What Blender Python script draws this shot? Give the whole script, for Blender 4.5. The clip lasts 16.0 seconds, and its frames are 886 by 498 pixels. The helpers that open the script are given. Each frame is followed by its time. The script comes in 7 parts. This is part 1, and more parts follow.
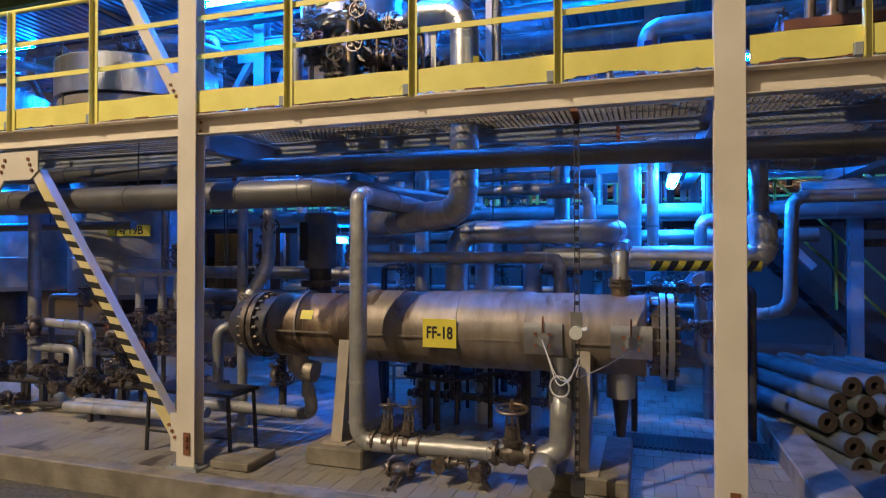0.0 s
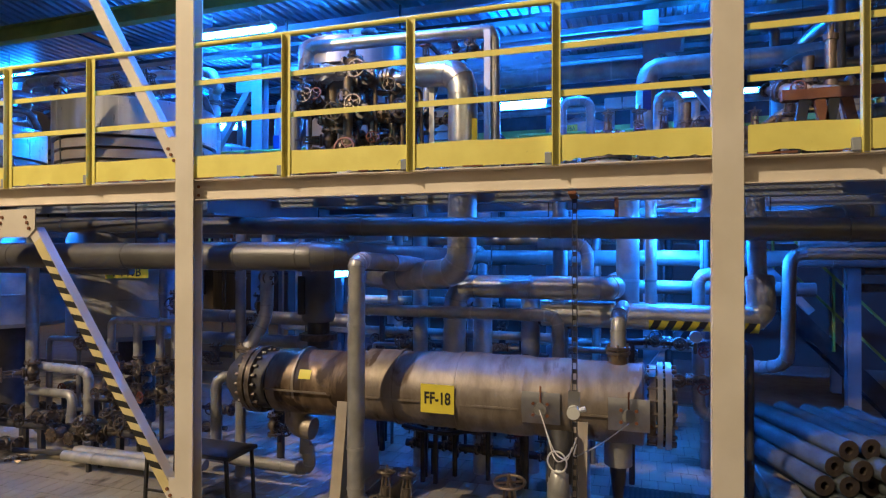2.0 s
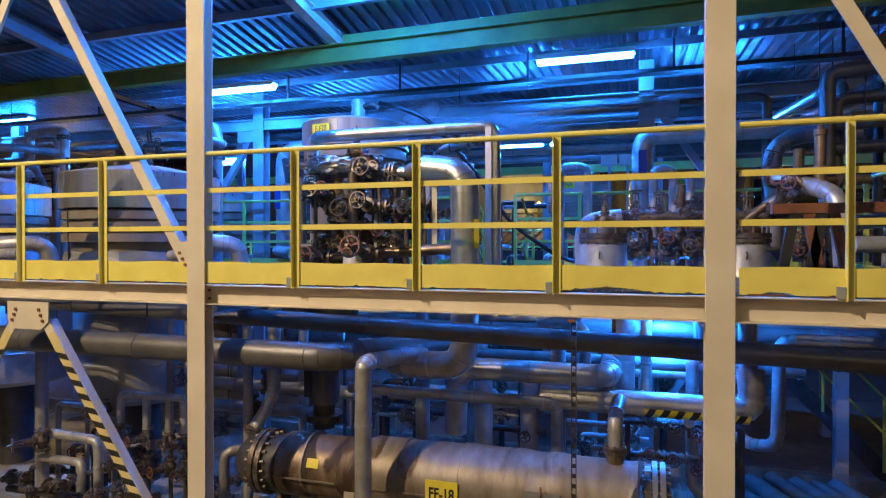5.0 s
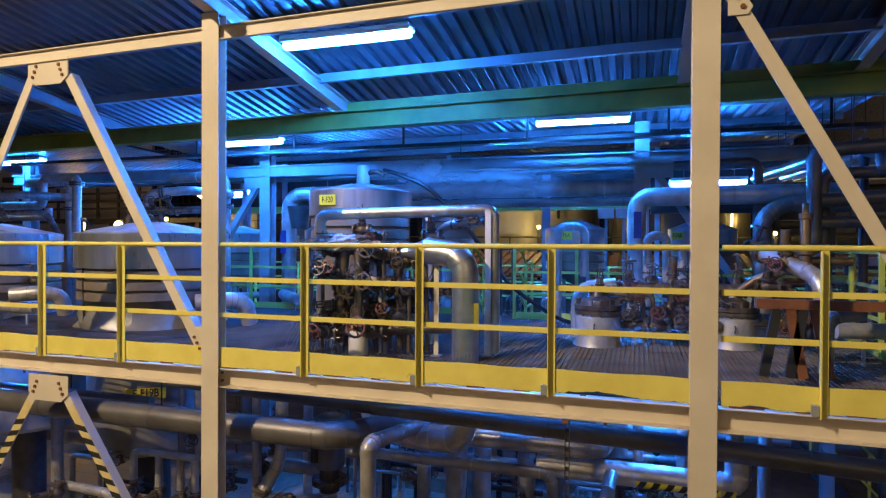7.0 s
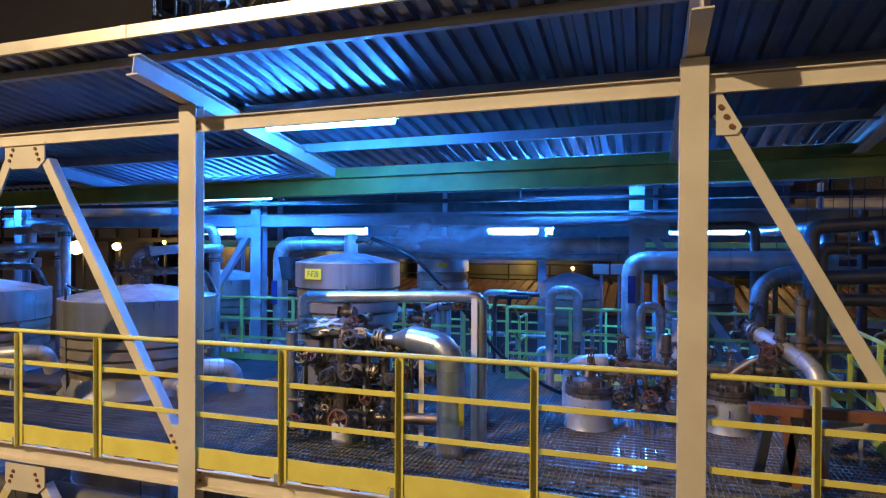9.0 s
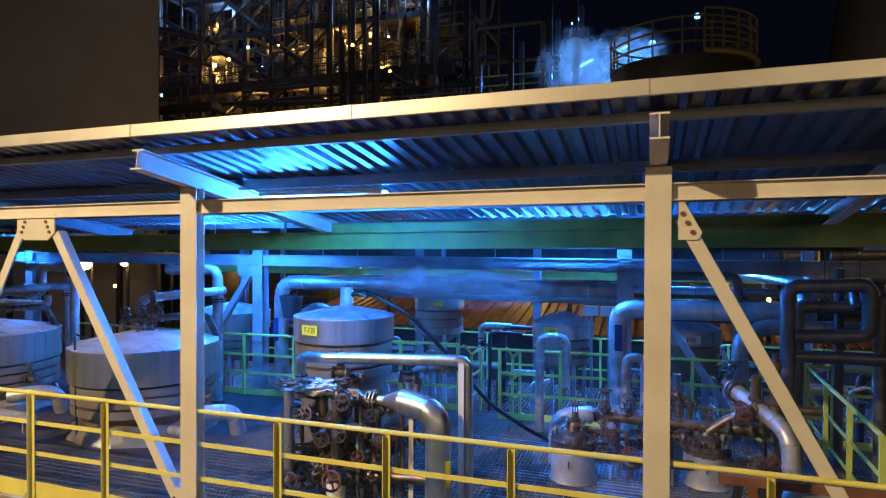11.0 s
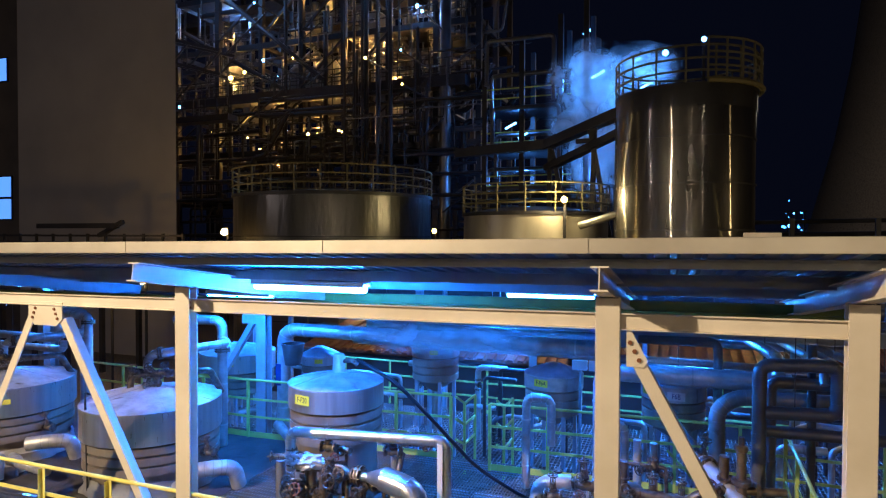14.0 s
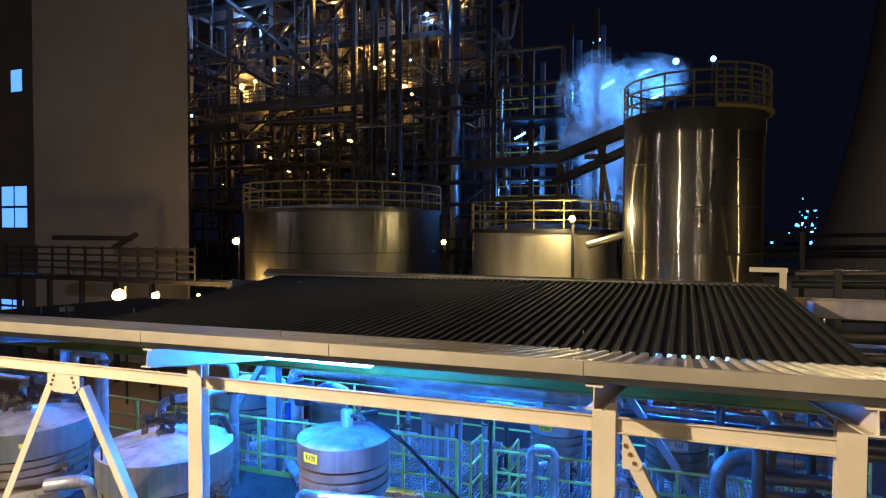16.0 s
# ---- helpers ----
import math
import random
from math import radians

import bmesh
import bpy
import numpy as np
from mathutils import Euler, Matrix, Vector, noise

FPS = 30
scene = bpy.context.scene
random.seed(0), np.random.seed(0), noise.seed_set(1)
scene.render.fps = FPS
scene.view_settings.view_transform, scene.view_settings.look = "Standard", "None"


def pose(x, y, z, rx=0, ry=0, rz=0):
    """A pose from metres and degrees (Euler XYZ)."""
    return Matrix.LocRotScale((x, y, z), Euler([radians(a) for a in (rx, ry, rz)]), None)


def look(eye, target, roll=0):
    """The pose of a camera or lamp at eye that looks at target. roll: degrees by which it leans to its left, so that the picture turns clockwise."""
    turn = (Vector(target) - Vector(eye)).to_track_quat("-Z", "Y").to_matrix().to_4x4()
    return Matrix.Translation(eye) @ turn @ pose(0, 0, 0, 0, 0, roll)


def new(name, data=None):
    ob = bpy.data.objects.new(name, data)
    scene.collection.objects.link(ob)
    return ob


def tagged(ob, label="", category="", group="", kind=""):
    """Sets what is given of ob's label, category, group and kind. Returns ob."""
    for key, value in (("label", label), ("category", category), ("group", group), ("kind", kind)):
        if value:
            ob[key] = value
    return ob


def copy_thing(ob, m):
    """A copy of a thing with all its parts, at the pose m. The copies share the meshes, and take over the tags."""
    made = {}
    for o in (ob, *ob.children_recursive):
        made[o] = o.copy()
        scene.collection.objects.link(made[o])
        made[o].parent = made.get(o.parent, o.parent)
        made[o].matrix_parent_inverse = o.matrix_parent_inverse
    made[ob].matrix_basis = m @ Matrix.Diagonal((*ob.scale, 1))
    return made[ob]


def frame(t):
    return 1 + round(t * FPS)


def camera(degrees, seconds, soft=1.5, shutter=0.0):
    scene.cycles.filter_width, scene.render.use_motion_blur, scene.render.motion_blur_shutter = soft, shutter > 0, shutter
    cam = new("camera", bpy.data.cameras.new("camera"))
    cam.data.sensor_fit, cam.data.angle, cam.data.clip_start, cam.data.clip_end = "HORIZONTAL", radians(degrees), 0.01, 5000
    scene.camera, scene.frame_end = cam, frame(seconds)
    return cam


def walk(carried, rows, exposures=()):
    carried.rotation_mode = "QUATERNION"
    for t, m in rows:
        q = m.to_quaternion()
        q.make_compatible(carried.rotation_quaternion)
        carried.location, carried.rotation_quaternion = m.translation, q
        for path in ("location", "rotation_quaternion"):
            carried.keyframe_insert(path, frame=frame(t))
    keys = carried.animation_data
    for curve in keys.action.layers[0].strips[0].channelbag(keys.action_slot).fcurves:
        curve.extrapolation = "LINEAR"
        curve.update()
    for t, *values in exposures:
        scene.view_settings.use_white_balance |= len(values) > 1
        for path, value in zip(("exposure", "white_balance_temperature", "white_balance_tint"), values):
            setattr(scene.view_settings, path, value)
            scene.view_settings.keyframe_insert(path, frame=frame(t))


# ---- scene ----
cam = camera(71.5, 16.0, 1.2)
METRES, EYE, TILT, LEAN, TURN = 6.3, 1.75, 0.6, 0.0, 18.3
ROWS = [
    (0.0, 0.0, 0.0, 0.0, 0.0, -0.0, 0.0),
    (0.5, -0.0042, 0.0139, 0.021, -0.02, -0.1, 0.03),
    (1.0, -0.0085, 0.0146, 0.0437, -0.03, -0.2, -0.0),
    (1.5, -0.0053, 0.0053, 0.0655, -0.04, -0.28, -0.04),
    (2.0, 0.0009, 0.0004, 0.091, -0.12, -0.36, -0.06),
    (2.5, 0.0055, 0.0008, 0.1131, -0.17, -0.42, -0.07),
    (3.0, 0.0058, 0.0011, 0.1383, -0.25, -0.5, -0.07),
    (5.5, -0.0193, -0.0316, 0.2702, -0.66, -1.17, 0.01),
    (6.0, -0.0269, -0.0347, 0.3036, -0.65, -1.28, -0.06),
    (6.5, -0.0251, -0.0487, 0.3298, -0.56, -1.19, -0.16),
    (7.0, -0.0125, -0.0684, 0.3649, -0.51, -1.15, -0.29),
    (7.5, 0.0064, -0.0763, 0.3999, -0.4, -1.18, -0.31),
    (8.0, 0.015, -0.063, 0.4352, -0.37, -1.18, -0.29),
    (8.5, 0.0155, -0.0475, 0.4665, -0.29, -1.15, -0.29),
    (9.0, 0.0154, -0.0416, 0.4986, -0.17, -1.06, -0.3),
    (9.5, 0.0157, -0.0455, 0.5262, -0.13, -0.93, -0.3),
    (12.0, 0.0787, -0.1108, 0.6674, 1.08, -1.48, -0.15),
    (12.5, 0.0957, -0.1127, 0.6948, 1.39, -1.54, -0.15),
    (13.0, 0.1047, -0.1136, 0.7221, 1.65, -1.61, -0.11),
    (13.5, 0.1082, -0.1189, 0.7438, 1.97, -1.66, -0.1),
    (14.0, 0.1109, -0.1369, 0.7702, 2.19, -1.74, -0.14),
    (14.5, 0.1129, -0.1573, 0.799, 2.4, -1.83, -0.13),
    (15.0, 0.115, -0.1712, 0.8325, 2.64, -1.94, -0.12),
    (15.5, 0.1161, -0.1688, 0.8674, 2.86, -2.06, -0.13),
    (16.0, 0.1226, -0.1577, 0.9075, 3.17, -2.18, -0.13),
]
walk(cam, [(t, pose(0, 0, EYE, TILT, LEAN, TURN) @ pose(METRES * x, METRES * y, METRES * z, 90 + pitch, roll, yaw)) for t, x, y, z, yaw, pitch, roll in ROWS], [(0.0, 0.12, 5400, 10), (3.0, 0.08, 5720, 10), (6.5, -0.08, 5980, 10), (9.5, -0.20, 6260, 10), (12.5, 0.14, 6100, 6), (14.5, 0.36, 5640, 12), (16.0, 0.60, 5850, 9)])

# ---- light ----
world = bpy.data.worlds.new("night_sky")
scene.world = world
world.use_nodes = True
bg = world.node_tree.nodes["Background"]
bg.inputs[0].default_value = (0.15, 0.19, 0.46, 1)
bg.inputs[1].default_value = 0.010


def lamp(name, kind, place, energy, colour, size=0.2, target=None, cone=90):
    data = bpy.data.lights.new(name, kind)
    data.energy, data.color = energy, colour
    if kind in ("POINT", "SPOT"):
        data.shadow_soft_size = size
    if kind == "SPOT":
        data.spot_size, data.spot_blend = radians(cone), 0.5
    ob = new(name, data)
    ob.matrix_basis = look(place, target) if target else Matrix.Translation(place)
    return ob


SODIUM = (1.0, 0.74, 0.42)
lamp("yard_floodlight", "SPOT", (-8.5, -5.5, 11.8), 8400, SODIUM, 0.08, (-2.0, 4.2, 3.0), 78)
# Weak unseen fill from the right, added beside the main floodlight.
lamp("yard_floodlight_right", "SPOT", (9.0, -16.0, 11.5), 800, SODIUM, 0.12, (0.5, 4.2, 4.5), 80)
for x, y, z, e in ((20, -13, 12, 800), (6, -24, 10, 700), (-14, -22, 11, 700)):
    lamp("yard_street_lamp", "POINT", (x, y, z), e, SODIUM, 0.12)
# Unseen lamp added to brighten the far building wall.
lamp("yard_street_lamp", "POINT", (-32, -2, 13), 1500, (1.0, 0.78, 0.66), 0.3)
lamp("yard_street_lamp", "POINT", (11.5, 17.5, 8.0), 230, (1.0, 0.66, 0.25), 0.15)

# ---- materials ----
MATS = {}


def surf(name, c1, c2, rough=0.5, metal=0.0, scale=6.0, stain=None, amount=0.0, stain_scale=1.6, bump=0.15, fine=60.0, stretch=(1, 1, 1), per_object=0.0):
    """A worn surface: two tones, fine grain, stains with a shape of their own."""
    m = bpy.data.materials.new(name)
    m.use_nodes = True
    nt = m.node_tree
    n, l = nt.nodes, nt.links
    b = n["Principled BSDF"]
    tc = n.new("ShaderNodeTexCoord")
    mp = n.new("ShaderNodeMapping")
    mp.inputs["Scale"].default_value = stretch
    l.new(tc.outputs["Object"], mp.inputs["Vector"])

    def noise_node(sc, detail=6, distort=0.0):
        q = n.new("ShaderNodeTexNoise")
        q.inputs["Scale"].default_value = sc
        q.inputs["Detail"].default_value = detail
        q.inputs["Distortion"].default_value = distort
        l.new(mp.outputs[0], q.inputs["Vector"])
        return q.outputs["Fac"]

    def ramp(fac, a, c):
        q = n.new("ShaderNodeMapRange")
        q.inputs["From Min"].default_value, q.inputs["From Max"].default_value = a, c
        l.new(fac, q.inputs["Value"])
        return q.outputs[0]

    def mix(fac, a, c):
        q = n.new("ShaderNodeMix")
        q.data_type = "RGBA"
        l.new(fac, q.inputs[0])
        for sock, v in ((q.inputs[6], a), (q.inputs[7], c)):
            if isinstance(v, tuple):
                sock.default_value = (*v, 1)
            else:
                l.new(v, sock)
        return q.outputs[2]

    big, small = noise_node(scale), noise_node(fine, 4)
    colour = mix(ramp(big, 0.35, 0.65), c1, c2)
    if per_object:
        info = n.new("ShaderNodeObjectInfo")
        hsv = n.new("ShaderNodeHueSaturation")
        q = n.new("ShaderNodeMapRange")
        q.inputs["To Min"].default_value, q.inputs["To Max"].default_value = 1 - per_object, 1 + per_object
        l.new(info.outputs["Random"], q.inputs["Value"])
        l.new(q.outputs[0], hsv.inputs["Value"])
        l.new(colour, hsv.inputs["Color"])
        colour = hsv.outputs[0]
    rsock = ramp(small, -0.5, 1.5)
    rr = n.new("ShaderNodeMath")
    rr.operation = "MULTIPLY_ADD"
    l.new(rsock, rr.inputs[0])
    rr.inputs[1].default_value, rr.inputs[2].default_value = 0.3, rough - 0.15
    rough_out = rr.outputs[0]
    if stain:
        st = ramp(noise_node(stain_scale, 8, 0.6), 0.72 - amount, 0.80 - amount)
        colour = mix(st, colour, stain)
        if metal:
            mm = n.new("ShaderNodeMath")
            mm.operation = "MULTIPLY_ADD"
            l.new(st, mm.inputs[0])
            mm.inputs[1].default_value, mm.inputs[2].default_value = -metal * 0.6, metal
            l.new(mm.outputs[0], b.inputs["Metallic"])
            ra = n.new("ShaderNodeMath")
            ra.operation = "MULTIPLY_ADD"
            l.new(st, ra.inputs[0])
            ra.inputs[1].default_value = 0.25
            l.new(rough_out, ra.inputs[2])
            rough_out = ra.outputs[0]
    l.new(colour, b.inputs["Base Color"])
    l.new(rough_out, b.inputs["Roughness"])
    if metal and not stain:
        b.inputs["Metallic"].default_value = metal
    if bump:
        bp = n.new("ShaderNodeBump")
        bp.inputs["Strength"].default_value = bump
        bp.inputs["Distance"].default_value = 0.01
        add = n.new("ShaderNodeMath")
        add.operation = "ADD"
        l.new(big, add.inputs[0])
        l.new(small, add.inputs[1])
        l.new(add.outputs[0], bp.inputs["Height"])
        l.new(bp.outputs[0], b.inputs["Normal"])
    MATS[name] = m
    return m


def glow(name, colour, strength):
    m = bpy.data.materials.new(name)
    m.use_nodes = True
    b = m.node_tree.nodes["Principled BSDF"]
    b.inputs["Base Color"].default_value = (0.8, 0.8, 0.8, 1)
    b.inputs["Emission Color"].default_value = (*colour, 1)
    b.inputs["Emission Strength"].default_value = strength
    MATS[name] = m
    return m


RUST = (0.10, 0.035, 0.012)
CREAM = surf("cream_paint", (0.74, 0.66, 0.55), (0.66, 0.58, 0.47), 0.5, 0, 2.5, RUST, -0.06, 7.0, 0.08)
CREAM_DIRTY = surf("dirty_cream_paint", (0.46, 0.39, 0.30), (0.33, 0.27, 0.20), 0.6, 0, 3.0, RUST, 0.02, 6.0, 0.12)
GREY_STEEL = surf("grey_painted_steel", (0.33, 0.34, 0.36), (0.25, 0.26, 0.28), 0.55, 0, 3.0, RUST, -0.03, 5.0, 0.1)
YELLOW = surf("yellow_paint", (0.86, 0.76, 0.18), (0.77, 0.66, 0.14), 0.5, 0, 4.0, RUST, 0.0, 9.0, 0.12)
GREEN_RAIL = surf("faded_green_yellow_paint", (0.52, 0.60, 0.13), (0.42, 0.50, 0.11), 0.5, 0, 4.0, RUST, -0.02, 7.0, 0.1)
GREEN_BEAM = surf("green_beam_paint", (0.24, 0.29, 0.05), (0.17, 0.21, 0.04), 0.55, 0, 3.0, RUST, -0.02, 5.0, 0.1)
CLAD_BRIGHT = surf("bright_aluminium_cladding", (0.62, 0.60, 0.57), (0.46, 0.44, 0.42), 0.34, 0.9, 7.0, (0.20, 0.15, 0.10), -0.02, 5.0, 0.2, 25, per_object=0.1)
CLAD = surf("aluminium_cladding", (0.52, 0.50, 0.47), (0.35, 0.335, 0.315), 0.40, 0.5, 6.0, (0.13, 0.095, 0.06), 0.03, 4.5, 0.25, 25, per_object=0.2)
CLAD_DULL = surf("weathered_cladding", (0.36, 0.345, 0.33), (0.25, 0.24, 0.225), 0.43, 0.45, 4.0, (0.10, 0.08, 0.06), 0.04, 2.5, 0.12, 40, per_object=0.2)
CLAD_VESSEL = surf("weathered_vessel_cladding", (0.33, 0.275, 0.215), (0.20, 0.155, 0.112), 0.50, 0.45, 3.4, (0.09, 0.056, 0.030), 0.12, 2.3, 0.45, 18, stretch=(2.2, 0.9, 0.9))
CLAD_STAINED = surf("brown_stained_vessel_cladding", (0.29, 0.205, 0.125), (0.13, 0.085, 0.05), 0.42, 0.5, 3.0, (0.05, 0.029, 0.016), 0.16, 2.4, 0.4, 16, stretch=(2.0, 0.9, 0.9))
TANK_METAL = surf("tank_sheet_metal", (0.56, 0.55, 0.54), (0.40, 0.39, 0.38), 0.30, 0.85, 5.0, (0.30, 0.275, 0.24), 0.0, 2.0, 0.06, 40, stretch=(1.3, 1.3, 0.10))
TANK_LID = surf("dusty_tank_lid", (0.52, 0.54, 0.57), (0.33, 0.34, 0.36), 0.5, 0.35, 5.0, (0.16, 0.14, 0.12), 0.06, 2.6, 0.7, 22)
TANK_DRIP = surf("tank_sheet_with_white_drips", (0.52, 0.49, 0.45), (0.33, 0.31, 0.285), 0.32, 0.75, 7.0, (0.85, 0.85, 0.85), 0.05, 6.5, 0.08, 40, stretch=(1, 1, 0.08))
TANK_BAND = surf("brown_tank_band", (0.30, 0.25, 0.20), (0.19, 0.15, 0.115), 0.5, 0.4, 3.0, (0.07, 0.05, 0.035), 0.05, 3.0, 0.2, stretch=(1, 1, 0.4))
FAR_TANK = surf("far_tank_sheet", (0.105, 0.10, 0.094), (0.066, 0.063, 0.06), 0.40, 0.8, 0.9, (0.06, 0.055, 0.05), 0.02, 0.7, 0.5, 3.0, stretch=(1, 1, 0.22))
FAR_TANK_WIDE = surf("far_wide_tank_sheet", (0.12, 0.118, 0.115), (0.08, 0.079, 0.078), 0.33, 0.9, 0.9, (0.07, 0.07, 0.068), 0.02, 0.7, 0.6, 3.0, stretch=(1, 1, 0.22))
FAR_TANK_DULL = surf("far_tank_dull_sheet", (0.42, 0.39, 0.33), (0.26, 0.24, 0.20), 0.42, 0.5, 0.9, (0.14, 0.12, 0.10), 0.04, 0.8, 0.3, 3.0, stretch=(1, 1, 0.25))
PIPE_GREY = surf("dull_grey_pipe_jacket", (0.17, 0.16, 0.15), (0.11, 0.104, 0.098), 0.42, 0.4, 3.0, (0.05, 0.04, 0.033), 0.05, 2.0, 0.1)
DARK_STEEL = surf("dark_pipe_steel", (0.075, 0.07, 0.07), (0.05, 0.045, 0.045), 0.5, 0.3, 6.0, RUST, 0.02, 6.0, 0.15)
VALVE_IRON = surf("oily_valve_iron", (0.075, 0.06, 0.05), (0.19, 0.15, 0.115), 0.40, 0.55, 14.0, RUST, 0.10, 10.0, 0.25)
WHEEL_RED = surf("rusty_red_handwheel", (0.22, 0.07, 0.04), (0.14, 0.05, 0.03), 0.55, 0.2, 12.0, (0.05, 0.03, 0.02), 0.05, 9.0, 0.2)
BRONZE = surf("bare_brownish_metal", (0.27, 0.20, 0.13), (0.17, 0.12, 0.08), 0.42, 0.75, 8.0, (0.08, 0.05, 0.03), 0.05, 5.0, 0.2)
RUSTY = surf("rust_brown_steel", (0.24, 0.09, 0.035), (0.16, 0.055, 0.025), 0.7, 0, 5.0, (0.06, 0.03, 0.02), 0.05, 4.0, 0.25)
CONCRETE = surf("stained_concrete", (0.28, 0.24, 0.185), (0.16, 0.135, 0.10), 0.85, 0, 4.0, (0.09, 0.075, 0.06), 0.10, 2.3, 0.6, 35)
TILE = surf("worn_floor_tile", (0.30, 0.265, 0.21), (0.20, 0.175, 0.135), 0.5, 0, 1.1, (0.075, 0.058, 0.04), 0.15, 1.6, 0.25, 30, per_object=0.15)
GROUT = surf("dark_tile_joint", (0.12, 0.11, 0.10), (0.09, 0.08, 0.07), 0.9, 0, 5.0)
GRAVEL = surf("gravel", (0.13, 0.115, 0.09), (0.08, 0.068, 0.055), 0.9, 0, 30.0, (0.10, 0.09, 0.07), 0.05, 18.0, 1.0)
DECK_PLATE = surf("dark_deck_plate", (0.075, 0.066, 0.058), (0.036, 0.032, 0.029), 0.85, 0.0, 3.0, (0.018, 0.015, 0.013), 0.10, 1.8, 0.8, 45)
GRATE = surf("grating_steel", (0.215, 0.185, 0.15), (0.13, 0.112, 0.09), 0.75, 0.0, 2.2, (0.05, 0.04, 0.032), 0.10, 1.4, 0.1)
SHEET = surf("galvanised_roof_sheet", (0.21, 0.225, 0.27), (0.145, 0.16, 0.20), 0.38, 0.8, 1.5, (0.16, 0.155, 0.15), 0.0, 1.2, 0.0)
ROOF_DARK = surf("near_black_roof_top", (0.020, 0.018, 0.017), (0.012, 0.011, 0.011), 0.85, 0.0, 1.5, (0.026, 0.024, 0.022), 0.02, 0.8, 0.06)
FASCIA = surf("cream_fascia", (0.80, 0.73, 0.62), (0.66, 0.59, 0.49), 0.42, 0.8, 2.0, (0.3, 0.24, 0.17), 0.02, 2.0, 0.06)
HAZARD = surf("faded_hazard_yellow", (0.72, 0.60, 0.30), (0.62, 0.50, 0.22), 0.5, 0, 5.0, RUST, -0.02, 7.0, 0.08)
BLACK = surf("black_paint", (0.02, 0.02, 0.02), (0.03, 0.028, 0.025), 0.5, 0, 6.0, bump=0.05)
RUBBER = surf("black_hose", (0.012, 0.012, 0.014), (0.02, 0.02, 0.022), 0.4, 0, 6.0, bump=0.05)
SIGN_YELLOW = surf("sign_yellow", (0.80, 0.66, 0.05), (0.72, 0.58, 0.04), 0.5, 0, 5.0, (0.25, 0.18, 0.05), -0.02, 8.0, 0.04)
SIGN_BLUE = surf("sign_blue", (0.025, 0.04, 0.17), (0.02, 0.03, 0.13), 0.4, 0, 5.0, bump=0.03)
WHITE = surf("dirty_white_plastic", (0.70, 0.69, 0.66), (0.58, 0.57, 0.54), 0.45, 0, 5.0, bump=0.05)
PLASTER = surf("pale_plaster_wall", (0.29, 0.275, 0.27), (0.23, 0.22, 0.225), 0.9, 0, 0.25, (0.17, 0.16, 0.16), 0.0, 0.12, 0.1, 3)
# Darker wall colour for the set-back wall and the shed front.
PLASTER_DARK = surf("dark_wall_tone", (0.10, 0.085, 0.075), (0.075, 0.065, 0.06), 0.9, 0, 0.5, bump=0.1, fine=3)
FOAM = surf("pipe_insulation_foam", (0.095, 0.105, 0.10), (0.065, 0.072, 0.068), 0.8, 0, 6.0, (0.05, 0.045, 0.04), 0.04, 4.0, 0.25)
FOAM_END = surf("brown_foam_end", (0.065, 0.045, 0.032), (0.045, 0.03, 0.022), 0.9, 0, 15.0, bump=0.4)
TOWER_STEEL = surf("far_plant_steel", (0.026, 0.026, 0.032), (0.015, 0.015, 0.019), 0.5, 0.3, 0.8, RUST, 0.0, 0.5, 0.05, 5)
TOWER_PIPE = surf("far_plant_cladding", (0.17, 0.17, 0.18), (0.105, 0.105, 0.115), 0.38, 0.8, 0.8, RUST, -0.03, 0.5, 0.05, 5)
TUBE_BLUE = glow("blue_white_tube", (0.035, 0.235, 1.0), 385)
TUBE_REAR = glow("blue_white_rear_tube", (0.035, 0.235, 1.0), 780)
TUBE_LOW = glow("dim_blue_tube", (0.035, 0.235, 1.0), 190)
TUBE_MID = glow("blue_white_tube_under_deck", (0.035, 0.235, 1.0), 265)
TUBE_FAR = glow("far_blue_lamp", (0.14, 0.42, 1.0), 9)
LAMP_BLUE = glow("small_blue_lamp", (0.06, 0.28, 1.0), 9)
LAMP_SODIUM = glow("sodium_lamp", (1.0, 0.50, 0.07), 22)
LAMP_HOT = glow("bright_sodium_lamp", (1.0, 0.58, 0.16), 60)
WINDOW_GLOW = glow("lit_blue_window", (0.10, 0.34, 1.0), 0.9)
ROOF_DARK.node_tree.nodes["Principled BSDF"].inputs["Specular IOR Level"].default_value = 0.2
FAR_TANK_WIDE.node_tree.nodes["Bump"].inputs["Distance"].default_value = 0.06
nt = FAR_TANK.node_tree
gl, mx = nt.nodes.new("ShaderNodeBsdfAnisotropic"), nt.nodes.new("ShaderNodeMixShader")
gl.inputs["Color"].default_value, gl.inputs["Roughness"].default_value = (0.25, 0.242, 0.23, 1), 0.16
tg = nt.nodes.new("ShaderNodeTangent")
tg.direction_type, tg.axis = "RADIAL", "Z"
nt.links.new(tg.outputs[0], gl.inputs["Tangent"])
gl.inputs["Anisotropy"].default_value = 0.84
mx.inputs[0].default_value = 0.5
nt.links.new(nt.nodes["Bump"].outputs[0], gl.inputs["Normal"])
nt.links.new(nt.nodes["Principled BSDF"].outputs[0], mx.inputs[1])
nt.links.new(gl.outputs[0], mx.inputs[2])
nt.links.new(mx.outputs[0], nt.nodes["Material Output"].inputs[0])
ROOF_DARK.node_tree.nodes["Principled BSDF"].inputs["Specular IOR Level"].default_value = 0.3

# ---- mesh tools ----
V = Vector


def frame_of(d):
    d = V(d).normalized()
    up = V((0, 0, 1)) if abs(d.z) < 0.95 else V((1, 0, 0))
    a = d.cross(up).normalized()
    return a, d.cross(a).normalized(), d


